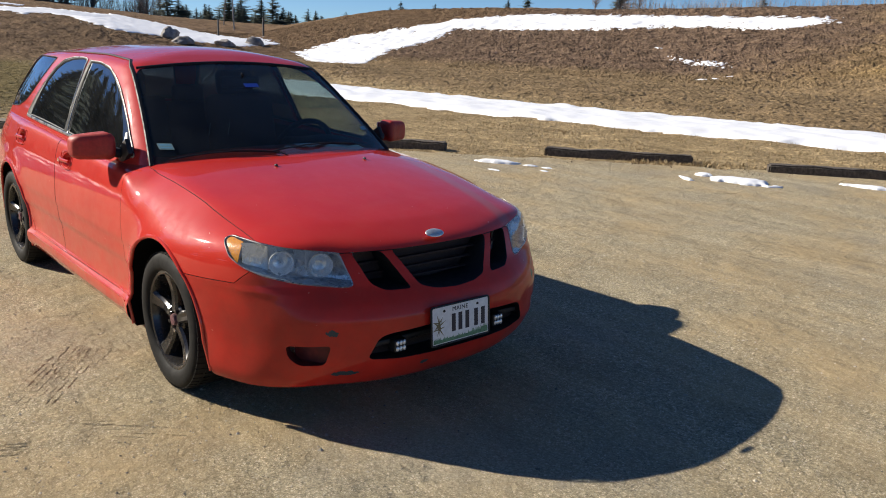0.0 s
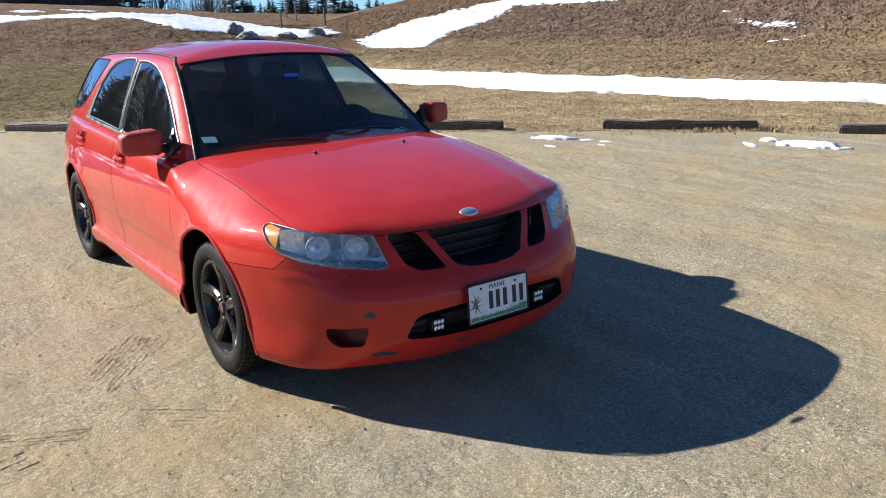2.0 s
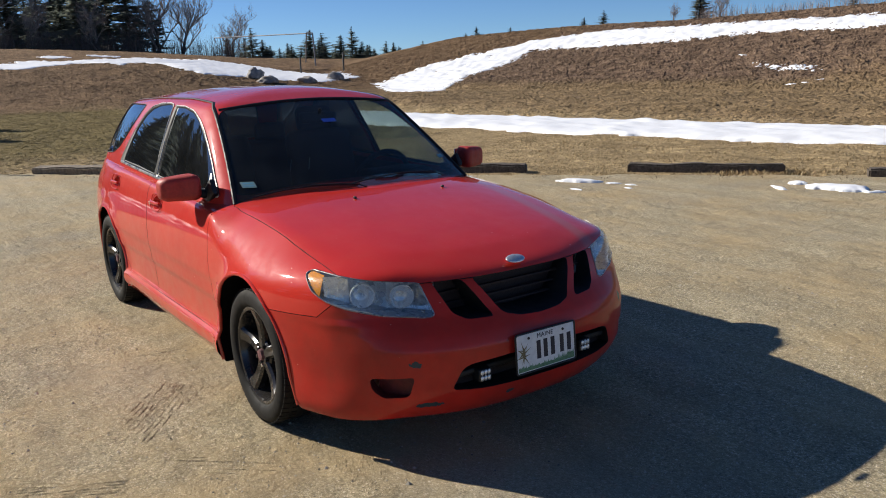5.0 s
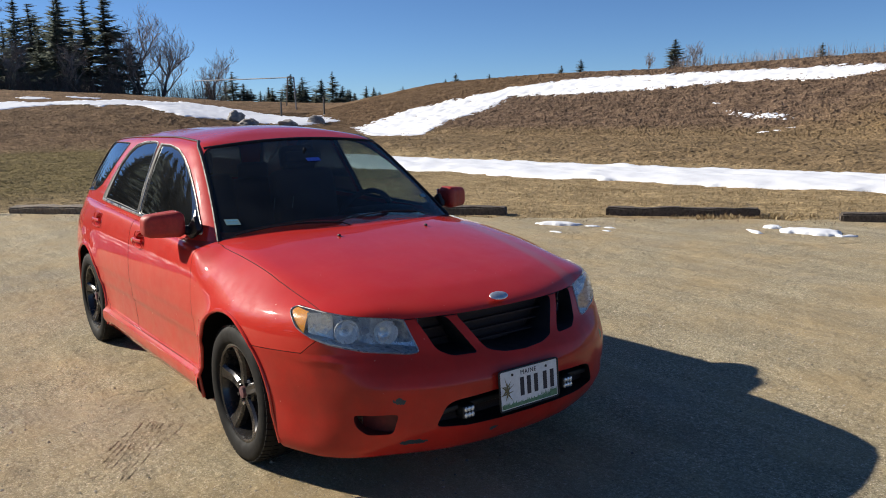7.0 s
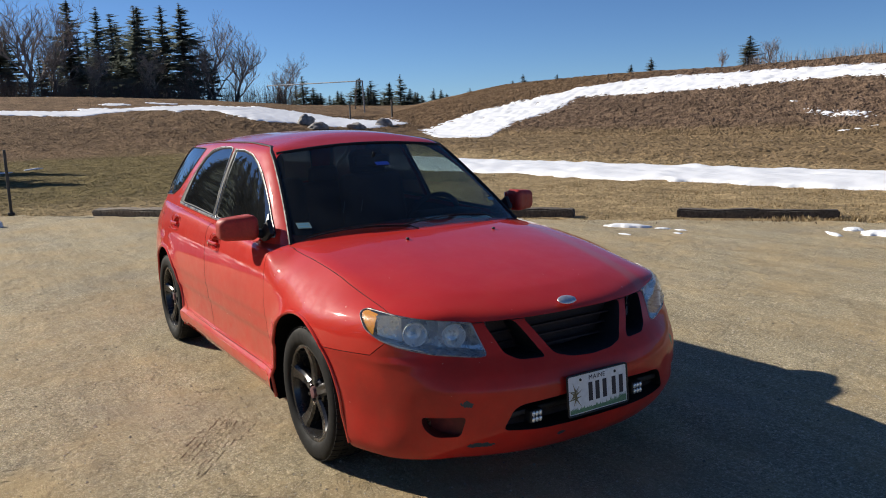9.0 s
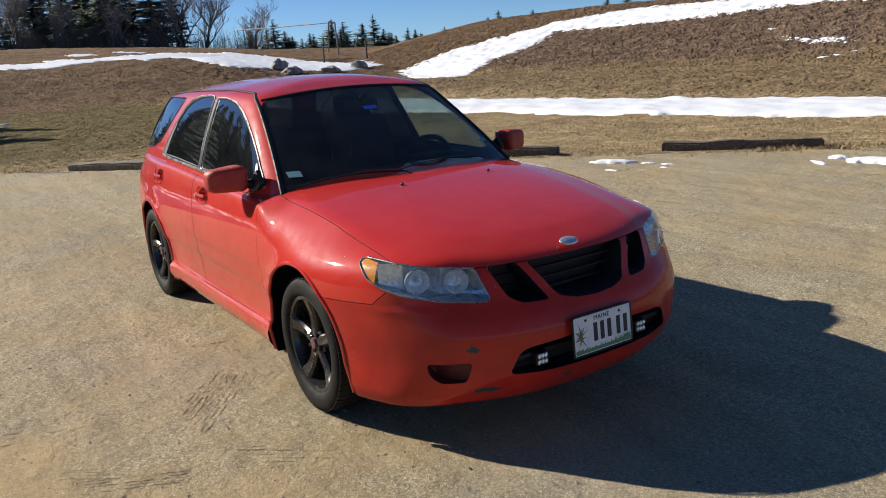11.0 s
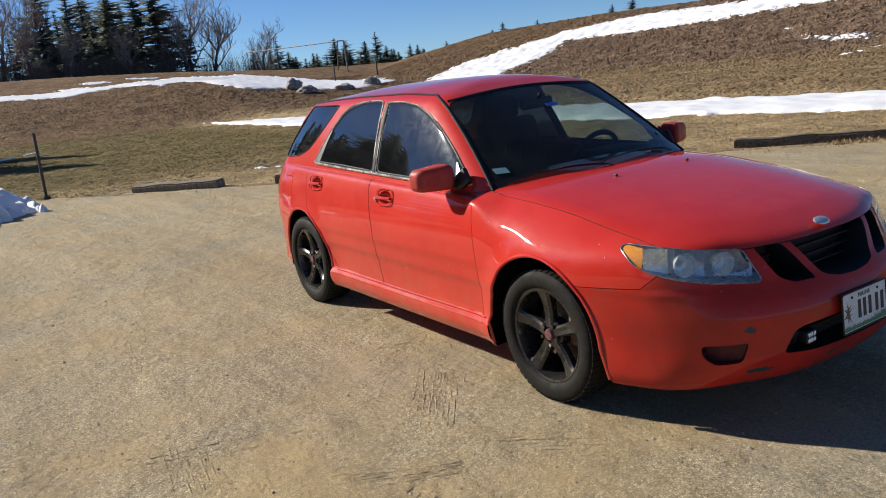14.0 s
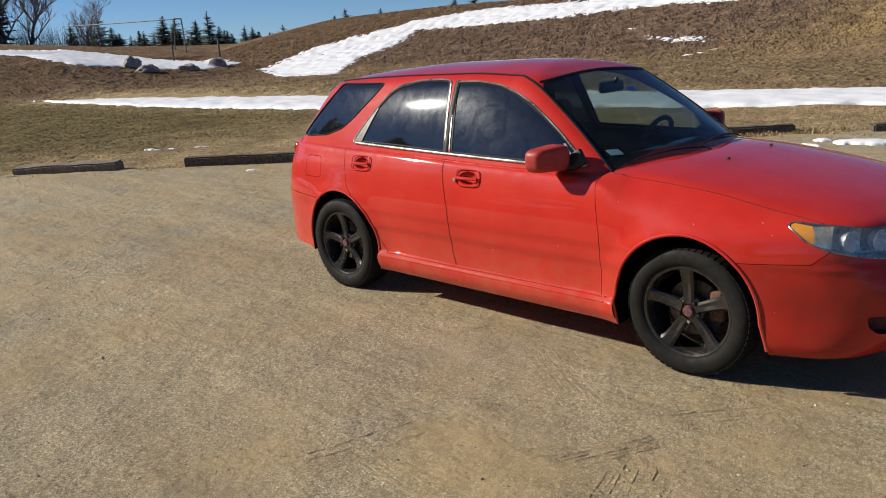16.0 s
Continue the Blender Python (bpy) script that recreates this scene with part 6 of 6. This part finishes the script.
def snows():
    snow_on("snow_strip", strip_inside, (-42, 7, 9, 18), 0.13, "long bright strip of melting snow across the field")
    snow_on("bank_snow", bank_inside, (-50, -12, 24, 47), 0.17, "melting snow lying along the top of the bank", 0.05, 0.7)
    snow_on("rise_snow", rise_inside, (-71, -45, -9, 34), 0.20, "uneven snow along the rise by the boulders", 0.075, 1.0, 0.7)
    small = {"bank_patch": ([(-18.3, 31.7), (-17.0, 30.7), (-15.6, 30.1), (-14.3, 29.9), (-14.2, 30.3), (-15.6, 31.0), (-17.0, 31.3)], 0.42, 0.7)}
    for k, (poly, rag, sc) in enumerate(small.values()):
        p = np.array(poly)
        snow_on("snow_patch", polygon_inside(poly, rag, sc, 50 + k), (p[:, 0].min() - 0.6, p[:, 0].max() + 0.6, p[:, 1].min() - 0.6, p[:, 1].max() + 0.6), 0.07, "thin broken patch of snow on the bank", 0.035, 0.3)
    for k, (cx, cy, rx, ry, turn) in enumerate(((-3.05, 5.48, 0.34, 0.09, 33), (-2.66, 5.66, 0.11, 0.04, 30), (-2.40, 5.72, 0.08, 0.035, 20), (-2.64, 4.98, 0.10, 0.03, 10), (-2.24, 5.48, 0.07, 0.03, 0), (-0.94, 6.66, 0.20, 0.055, -35), (-0.98, 7.1, 0.11, 0.08, 10), (-0.42, 7.05, 0.42, 0.20, 8), (0.66, 8.1, 0.30, 0.08, 8), (-11.37, 2.72, 0.20, 0.05, 30), (-11.12, 2.97, 0.10, 0.04, 30), (-10.74, 3.38, 0.16, 0.04, 45), (-6.95, 2.05, 0.10, 0.05, 30), (-13.9, 27.7, 0.24, 0.08, 10), (-13.45, 28.0, 0.16, 0.06, 0), (-13.1, 28.5, 0.22, 0.06, 20), (-20.2, 33.6, 0.3, 0.08, 0),
                                                (-29.4, -0.3, 0.5, 0.12, 125), (-31.6, 1.0, 0.6, 0.10, 140), (-62, 8.3, 1.4, 0.9, 60), (-65, 10.2, 1.2, 0.8, 60), (-66, 14.0, 1.5, 0.7, 80))):
        c, s = math.cos(radians(turn)), math.sin(radians(turn))

        def inside(x, y, cx=cx, cy=cy, rx=rx, ry=ry, c=c, s=s, k=k):
            u, w = (x - cx) * c + (y - cy) * s, (y - cy) * c - (x - cx) * s
            return (1 - np.hypot(u / rx, w / ry)) * min(rx, ry) + 0.35 * min(rx, ry) * (wave(x, y, rx * 1.1, 60 + k) + 0.5 * wave(x, y, rx * 0.4, 80 + k))
        r = max(rx, ry) * 1.5
        snow_on("snow_patch", inside, (cx - r, cx + r, cy - r, cy + r), r / 22, "small melting snow patch on the ground", min(0.05, ry * 0.5), ry * 0.6)

    def pile(x, y):
        return 1.0 * (1 - np.hypot((x + 10.7) / 1.6, (y + 3.6) / 2.1)) + 0.16 * wave(x, y, 0.8, 90) + 0.12 * wave(x, y, 0.34, 91)
    snow_on("snow_pile", pile, (-12.9, -8.0, -6.5, -0.8), 0.055, "heaped grey-white ploughed snow beside the car park", 0.58, 0.85, 1.3)


# ---- timbers, stones, posts, goal ----
def timber(a, b, mat, label, h=0.15, w=0.19, roll=0.0, lift=0.0):
    a, b = Vector(a), Vector(b)
    d = b - a
    bm = bmesh.new()
    bmesh.ops.create_cube(bm, size=1)
    bmesh.ops.scale(bm, vec=(d.length, w, h), verts=bm.verts)
    long = [e for e in bm.edges if abs((e.verts[0].co - e.verts[1].co).x) > 0.5]
    bmesh.ops.subdivide_edges(bm, edges=long, cuts=18)
    bmesh.ops.bevel(bm, geom=[e for e in bm.edges if len(e.link_faces) == 2 and e.calc_face_angle() > 1], offset=0.022, segments=2, affect="EDGES")
    for q in bm.verts:
        k = noise.noise(q.co * 2.4 + a) * 0.020 + noise.noise(q.co * 9 + b) * 0.010
        q.co.z += k
        q.co.y += noise.noise(q.co * 3.1 - a) * 0.014
    m = Matrix.Translation((a + b) / 2 + Vector((0, 0, h / 2 - 0.035 + lift))) @ Matrix.Rotation(math.atan2(d.y, d.x), 4, "Z") @ Matrix.Rotation(radians(roll), 4, "X")
    moved(bm, m)
    ob = link("landscape_timber", bm_mesh("landscape_timber", bm, True, 40), mat)
    return tagged(ob, label, "timber", "timbers along the car park's edge")


def boulder(x, y, rx, ry, rz, seed):
    bm = bmesh.new()
    bmesh.ops.create_icosphere(bm, subdivisions=3, radius=1)
    for q in bm.verts:
        n = q.co.normalized()
        k = 1 + 0.42 * noise.noise(n * 1.3 + Vector((seed, 0, 0))) + 0.22 * noise.noise(n * 3.4 + Vector((0, seed, 0)))
        q.co = Vector((n.x * rx, n.y * ry, max(n.z, -0.35) * rz)) * k
    moved(bm, pose(x, y, float(field(np.array([x]), np.array([y]))[0]) + rz * 0.28, 0, 0, seed * 40))
    tagged(link("boulder", bm_mesh("boulder", bm, True, 50), M_ROCK), "grey field boulder lying in snow", "boulder", "boulders on the rise")


def uprights():
    g = float(field(np.array([-11.1]), np.array([-1.0]))[0])
    post = tagged(empty("fence_post", (-12.2, -1.12, 0)), "thin dark steel fence post by the snow pile", "post")
    part("post_shaft", moved(block((0.05, 0.05, 1.30), (0, 0, 0.55), 0.008), pose(0, 0, 0, 0, 4, 0)), M_POST, post)
    part("post_foot", block((0.12, 0.12, 0.05), (0, 0, 0.02), 0.015), M_POST, post)
    for x, y, h in ((-61.2, 29.2, 1.45), (-58.9, 32.2, 1.65)):
        z = float(field(np.array([x]), np.array([y]))[0])
        p = tagged(empty("wooden_post", (x, y, z - 0.1)), "short dark wooden post on the snowy rise", "post", "posts on the rise")
        part("post_shaft", block((0.13, 0.13, h), (0, 0, h / 2), 0.03), M_POST, p)
        part("post_cap", block((0.15, 0.15, 0.06), (0, 0, h), 0.02), M_POST, p)
    # tall pipe goal
    z = float(field(np.array([-66.5]), np.array([32.8]))[0])
    goal = tagged(empty("pipe_goal", (-66.2, 33.2, z - 0.2)), "tall grey pipe goal frame with slanting legs", "goal frame")
    r0, r1 = Vector((-0.1, 0.0, 0)), Vector((-0.2, -0.05, 3.2))
    l1 = Vector((-11.9, -5.4, 3.35))
    l0 = Vector((-11.0, -4.6, 0.4))
    part("upright", tube([r0, r1], 0.065, 8), M_STEEL, goal)
    part("upright", tube([l0, l1 + Vector((0.5, 0.42, 0))], 0.05, 8), M_STEEL, goal)
    part("crossbar", tube([r1, l1], 0.05, 8), M_STEEL, goal)
    part("back_leg", tube([r1 + Vector((-0.5, -0.4, 0.03)), Vector((-2.6, 0.2, 0.5))], 0.06, 8), M_STEEL, goal)
    part("back_leg", tube([l1, l1 + Vector((0.1, 0.1, -0.45))], 0.05, 8), M_STEEL, goal)
    part("top_brace", tube([r1, r1 + Vector((-0.5, -0.4, 0.03))], 0.06, 8), M_STEEL, goal)


def stones_and_timbers():
    dark, pale = "dark weathered landscape timber half sunk in grass", "split grey-brown timber with a pale worn top"
    timber((-3.36, 6.72, 0), (-1.70, 7.98, 0), M_TIMBER, dark)
    timber((-0.72, 8.26, 0), (1.05, 9.55, 0), M_TIMBER, dark)
    timber((-6.15, 4.25, 0), (-4.42, 5.72, 0), M_TIMBER, dark)
    timber((-8.48, 1.86, 0), (-6.62, 3.28, 0), M_TIMBER, dark, 0.18)
    timber((-10.72, 0.12, 0), (-9.42, 1.24, 0), M_TIMBER_PALE, pale, 0.16, 0.24, 6)
    timber((-12.6, -2.0, 0), (-11.5, -1.55, 0), M_TIMBER, "dark fallen timber beside ploughed snow", 0.2)
    for k, (x, y, a, b, c) in enumerate(((-49.5, 20.1, 0.45, 0.55, 0.40), (-47.6, 20.2, 0.5, 0.52, 0.30), (-47.6, 23.2, 0.5, 0.5, 0.26), (-49.3, 26.3, 0.5, 0.5, 0.34))):
        boulder(x, y, a * 1.25, b * 1.25, c * 1.3, k + 1.0)


# ---- tyre marks ----
def tyre_marks():
    tracks = ((1.30, -1.84, 1.50, -1.46, 5, 0.022, 0.9), (-0.02, -1.02, 0.09, -0.84, 4, 0.02, 0.9), (1.12, -1.36, 0.60, -0.97, 9, 0.030, 0.75), (0.40, -2.24, 0.98, -2.33, 8, 0.028, 0.8),
              (1.62, -2.02, 1.52, -1.68, 7, 0.028, 0.6), (1.45, -1.30, 1.75, -0.95, 7, 0.03, 0.55), (-1.87, -1.88, -1.36, -2.05, 5, 0.030, 0.8), (-1.36, -2.05, -0.76, -2.18, 5, 0.030, 0.7),
              (-0.61, -2.68, 0.08, -2.45, 2, 0.05, 0.6), (-0.08, -2.96, 0.42, -2.72, 3, 0.05, 0.55), (0.34, -3.06, 0.66, -2.70, 3, 0.05, 0.5), (0.50, -2.44, 0.72, -1.76, 3, 0.06, 0.5),
              (1.02, -1.30, 0.55, -0.98, 4, 0.035, 0.5), (1.15, -1.86, 1.30, -1.66, 4, 0.024, 0.9), (-2.06, 4.45, -1.2, 3.85, 3, 0.035, 0.6), (-0.2, 5.95, 0.5, 7.0, 2, 0.03, 0.8))
    for k, (ax, ay, bx, by, n, gap, l) in enumerate(tracks):
        a, b = Vector((ax, ay, 0)), Vector((bx, by, 0))
        d = (b - a).normalized()
        s = Vector((-d.y, d.x, 0))
        bm = bmesh.new()
        r = random.Random(k)
        for i in range(n):
            t, total = 0.0, (b - a).length
            while t < total:
                seg = r.uniform(0.05, 0.19)
                if r.random() < l:
                    p = a + d * t + s * ((i - (n - 1) / 2) * gap + r.uniform(-0.003, 0.003))
                    q = p + d * min(seg, total - t) + s * r.uniform(-0.004, 0.004)
                    w, h = r.uniform(0.005, 0.010), r.uniform(0.0014, 0.0036)
                    z0, z1 = (float(lot_z(np.array([e.x]), np.array([e.y]))[0]) for e in (p, q))
                    m = (p + q) / 2
                    vs = [bm.verts.new(c) for c in ((*(p - d * 0.01).xy, z0 - 0.002), (*(m - s * w).xy, z0 - 0.002), (*(q + d * 0.01).xy, z1 - 0.002), (*(m + s * w).xy, z0 - 0.002), (*(p.lerp(m, 0.4)).xy, z0 + h), (*(m.lerp(q, 0.6)).xy, z1 + h))]
                    for f in ((0, 1, 4), (1, 5, 4), (1, 2, 5), (2, 3, 5), (3, 4, 5), (3, 0, 4)):
                        bm.faces.new([vs[j] for j in f])
                t += seg + r.uniform(-0.01, 0.02)
        tagged(part("tyre_mark", bm, M_GRAVEL, None, smooth=False), "pressed tyre tread ridges in sandy gravel", "tyre marks", kind="stuff")


# ---- trees ----
def spruce(seed, h=10.0, ragged=0.25, bare_foot=0.1):
    r = random.Random(seed)
    tree = empty("spruce_tree")
    lean = r.uniform(-0.02, 0.02)
    part("trunk", tube([(lean * z, 0, z) for z in np.linspace(-0.3, h, 12)], 0.16 * h / 10, 7, taper=lambda t: 1 - 0.93 * t), M_BARK, tree)
    verts, faces = [], []
    z = h * bare_foot
    while z < h * 0.985:
        f = z / h
        reach = h * (0.19 * (1 - f) ** 0.8 + 0.012) * (1 if f > 0.2 else 0.8)
        n = max(5, int(11 - 5 * f))
        turn = r.uniform(0, 6.28)
        whorl = r.uniform(0.72, 1.22)
        for k in range(n):
            if r.random() < 0.14:
                continue
            a = turn + 6.283 * k / n + r.uniform(-0.3, 0.3)
            l = reach * whorl * r.uniform(1 - 2 * ragged, 1.05 + ragged) * (1 + 0.25 * math.sin(a + seed * 2.1))
            droop = r.uniform(0.12, 0.42) * (1 - 0.8 * f) - 0.25 * f
            ca, sa = math.cos(a), math.sin(a)
            m = 6
            for i in range(m):
                t0 = (i + 0.2) / m
                px, pz = l * t0, z + 0.02 * h * math.sin(k * 2.4 + seed) - droop * l * t0 + 0.12 * l * t0 * t0
                w = l * (0.30 * (1 - t0) + 0.10) * r.uniform(0.7, 1.3)
                for side in (-1, 1):
                    b = len(verts)
                    ex, ey = px + w * 0.55, side * w
                    dz = -w * r.uniform(0.15, 0.6)
                    for qx, qy, qz in ((px - 0.02 * h, 0, pz + 0.01), (px + w * 0.32, side * w * 0.16, pz - 0.01), (ex, ey, pz + dz), (px + w * 0.02, side * w * 0.62, pz + dz * 0.8 - 0.05 * w)):
                        verts.append((qx * ca - qy * sa + lean * z, qx * sa + qy * ca, qz))
                    faces.append((b, b + 1, b + 2, b + 3))
        z += h * (0.042 * (1 - 0.55 * f)) * r.uniform(0.7, 1.3)
    link("crown", mesh_of("crown", verts, faces, False), M_NEEDLE, tree)
    return tagged(tree, "dark green spruce tree with drooping ragged branches", "tree")


def bare_tree(seed, h=8.0, spread=0.55, depth=5):
    r = random.Random(seed)
    tree = empty("bare_tree")
    limbs = []

    def grow(p, d, l, rad, level):
        pts = [p]
        q = p
        for i in range(3):
            d = (d + Vector((r.uniform(-1, 1), r.uniform(-1, 1), r.uniform(-0.4, 0.8))) * 0.14).normalized()
            q = q + d * l / 3
            pts.append(q)
        limbs.append((pts, rad, level))
        if level >= depth:
            return
        for k in range((r.choice((2, 3, 3)) if level < 3 else 3) if level else 7):
            side = Vector((r.uniform(-1, 1), r.uniform(-1, 1), r.uniform(0.0, 0.9))).normalized()
            nd = (d * (1 - spread) + side * spread).normalized()
            grow(pts[1 + k % 3] if level or k else pts[3], nd, l * r.uniform(0.58, 0.80), rad * 0.58, level + 1)
    grow(Vector((0, 0, -0.2)), Vector((0, 0, 1)), h * 0.30, h * 0.018, 0)
    part("trunk", tube(limbs[0][0], limbs[0][1], 7, taper=lambda t: 1 - 0.4 * t), M_BARK, tree)
    v, f = [], []
    for pts, rad, level in limbs[1:]:
        s = 3 if level > 2 else 5
        rad = max(rad, 0.010)
        bm = tube(pts, rad, s, taper=lambda t: 1 - 0.5 * t)
        bm.verts.index_update()
        b = len(v)
        v += [q.co.copy() for q in bm.verts]
        f += [[b + q.index for q in face.verts] for face in bm.faces]
        bm.free()
    link("crown", mesh_of("crown", v, f, False), M_TWIG, tree)
    return tagged(tree, "leafless grey-brown tree with fine twigs", "tree")


def brush(name, places, label, hmin, hmax, per=14, mat=None):
    v, f = [], []
    r = random.Random(99)
    for x, y, z in places:
        for k in range(per):
            h = r.uniform(hmin, hmax)
            a = r.uniform(0, 6.28)
            p = Vector((x + r.uniform(-0.7, 0.7), y + r.uniform(-0.7, 0.7), z - 0.1))
            tip = p + Vector((math.cos(a) * h * 0.22, math.sin(a) * h * 0.22, h))
            for q, w in ((p, 0.022), (p.lerp(tip, 0.45), 0.012)):
                e = tip if q is p else q + Vector((r.uniform(-0.4, 0.4) * h, r.uniform(-0.4, 0.4) * h, h * 0.4))
                b = len(v)
                s = Vector((math.sin(a), -math.cos(a), 0)) * w
                u = Vector((math.cos(a), math.sin(a), 0)) * w
                v += [q + s, q - s, q + u, e]
                f += [(b, b + 1, b + 3), (b + 1, b + 2, b + 3), (b + 2, b, b + 3)]
    tagged(link(name, mesh_of(name, v, f, False), mat or M_TWIG), label, "brush", kind="stuff")


def gz(x, y):
    return float(field(np.array([float(x)]), np.array([float(y)]))[0])


def woods():
    kinds = [spruce(k, 10.0, 0.34 + 0.08 * (k % 3), 0.06 + 0.03 * (k % 2)) for k in range(4)]
    r = random.Random(3)
    spots = [(-95, 14.2, 15.2), (-97, 16.9, 12.2), (-95, 18.4, 15.4), (-96, 21.9, 15.7), (-94, 23.6, 14.8), (-94, 26.2, 12.4), (-95, 4.3, 11.5), (-97, 2.6, 9.5), (-94, 11.1, 15.0),
             (-101, 13.0, 14.0), (-102, 17.5, 14.0), (-103, 20.3, 14.5), (-100, 25.0, 11.5), (-103, 9.0, 12.0), (-106, 15.0, 12.5), (-107, 22.8, 12.5), (-105, 11.5, 12.0), (-106, 27.5, 10.5), (-107, 18.8, 13.5), (-101, -1.0, 13), (-97, -4.5, 12.5), (-99, -9, 15), (-96, -13, 14), (-104, 5.5, 12.0), (-108, 14.0, 9.5), (-109, 17.0, 10.0), (-108, 20.5, 10.0), (-109, 24.0, 9.5), (-104, 22.2, 10.5), (-102, 27.0, 9.0)]
    far = [(-150, 61.4, 9.8), (-150, 63.4, 7.6), (-152, 65.1, 7.0), (-150, 67.0, 7.8), (-150, 69.8, 7.0), (-148, 72.9, 9.1), (-150, 75.8, 7.8), (-150, 79.7, 7.9), (-150, 83.7, 10.1), (-150, 86.0, 7.2), (-150, 88.1, 6.9), (-151, 89.8, 6.8), (-150, 92.1, 7.4), (-150, 94.1, 7.0), (-150, 95.6, 6.5), (-150, 99.2, 7.1), (-150, 101.8, 7.3), (-155, 71.2, 7.2), (-155, 77.5, 7.2), (-155, 81.6, 7.4), (-156, 85.0, 7.0), (-156, 91.0, 6.8)]
    far += [(x - 7, y + 1.2, top - 0.9) for x, y, top in far] + [(x - 12, y - 0.7, top - 0.6) for x, y, top in far[::2]]
    hill = [(-61.5, 64, 7.0), (-58.6, 64, 6.9), (-46.1, 64, 7.7), (-81.2, 64, 6.5), (-74.2, 64, 6.8), (-31.2, 64, 6.3), (-83.3, 64, 5.6)]
    # unseen spruces, sunny side: the first shade far grass, the rest darken window reflections
    sunny = [(-31.6, -7.2, 7.9), (-33.3, -9.3, 8.1), (-43.3, -10.2, 11), (-24, -26, 13), (-29, -30, 15), (-18, -31, 14), (-12, -36, 15), (-36, -28, 14), (-6, -38, 15), (-42, -34, 15), (-22, -36, 16), (2, -42, 15), (-86, -28, 25), (-85, -33, 28), (-87, -38, 31), (-91, -42, 32), (-83, -42, 31), (-93, -34, 29), (-80, -30, 24), (-90, -24, 23), (-97, -38, 30), (-82, -36, 27)]
    made = 0
    for group, spots_in in (("spruces at the field's far end", spots), ("small far spruces", far), ("spruces beyond the bank", hill), ("spruces on the sunny side", sunny)):
        for x, y, top in spots_in:
            z = gz(x, y)
            h = max(1.6, top - z)
            k = kinds[made % 4]
            broad = 1.04 if spots_in is spots else 1.4
            m = Matrix.Translation((x, y, z)) @ Matrix.Rotation(r.uniform(0, 6.28), 4, "Z") @ Matrix.Diagonal((h / 10 * r.uniform(1.0, 1.5) * broad, h / 10 * r.uniform(1.0, 1.5) * broad, h / 10, 1))
            if made < 4:
                k.matrix_basis = m
                tagged(k, group=group)
            else:
                tagged(copy_thing(k, m), group=group)
            made += 1
    broad = [bare_tree(21, 8.0, 0.58, 6), bare_tree(22, 8.0, 0.52, 6)]
    bare = [(-93, 26.4, 17.6), (-93, 29.0, 15.8), (-92, 34.9, 7.9), (-94, 6.6, 14.3), (-93, 9.0, 12.0), (-93, 20.0, 10.0), (-93, 13.0, 9.0), (-43.7, 64, 7.5), (-49.2, 64, 6.2), (-92.5, 24.5, 9.5)]
    for i, (x, y, top) in enumerate(bare):
        z = gz(x, y)
        s = max(0.18, (top - z) / 8.0)
        m = Matrix.Translation((x, y, z)) @ Matrix.Rotation(r.uniform(0, 6.28), 4, "Z") @ Matrix.Diagonal((s, s, s, 1))
        if i < 2:
            broad[i].matrix_basis = m
            tagged(broad[i], group="bare trees")
        else:
            tagged(copy_thing(broad[i % 2], m), group="bare trees")
    edge = [(x, y, gz(x, y)) for x, y in ((-91 + r.uniform(-3, 3), r.uniform(-14, 36)) for _ in range(240))]
    brush("wood_edge_brush", edge, "tangled bare brush under the spruces", 1.2, 3.8, 14, M_BRUSH)
    crest = [(x, y, gz(x, y)) for x, y in ((r.uniform(-44, -18), r.uniform(58, 64)) for _ in range(60))]
    brush("crest_brush", crest, "thin bare brush beyond the bank's crest", 0.6, 1.7, 12)


stones_and_timbers()
uprights()
snows()
woods()
tyre_marks()
pebbles()
grasses()
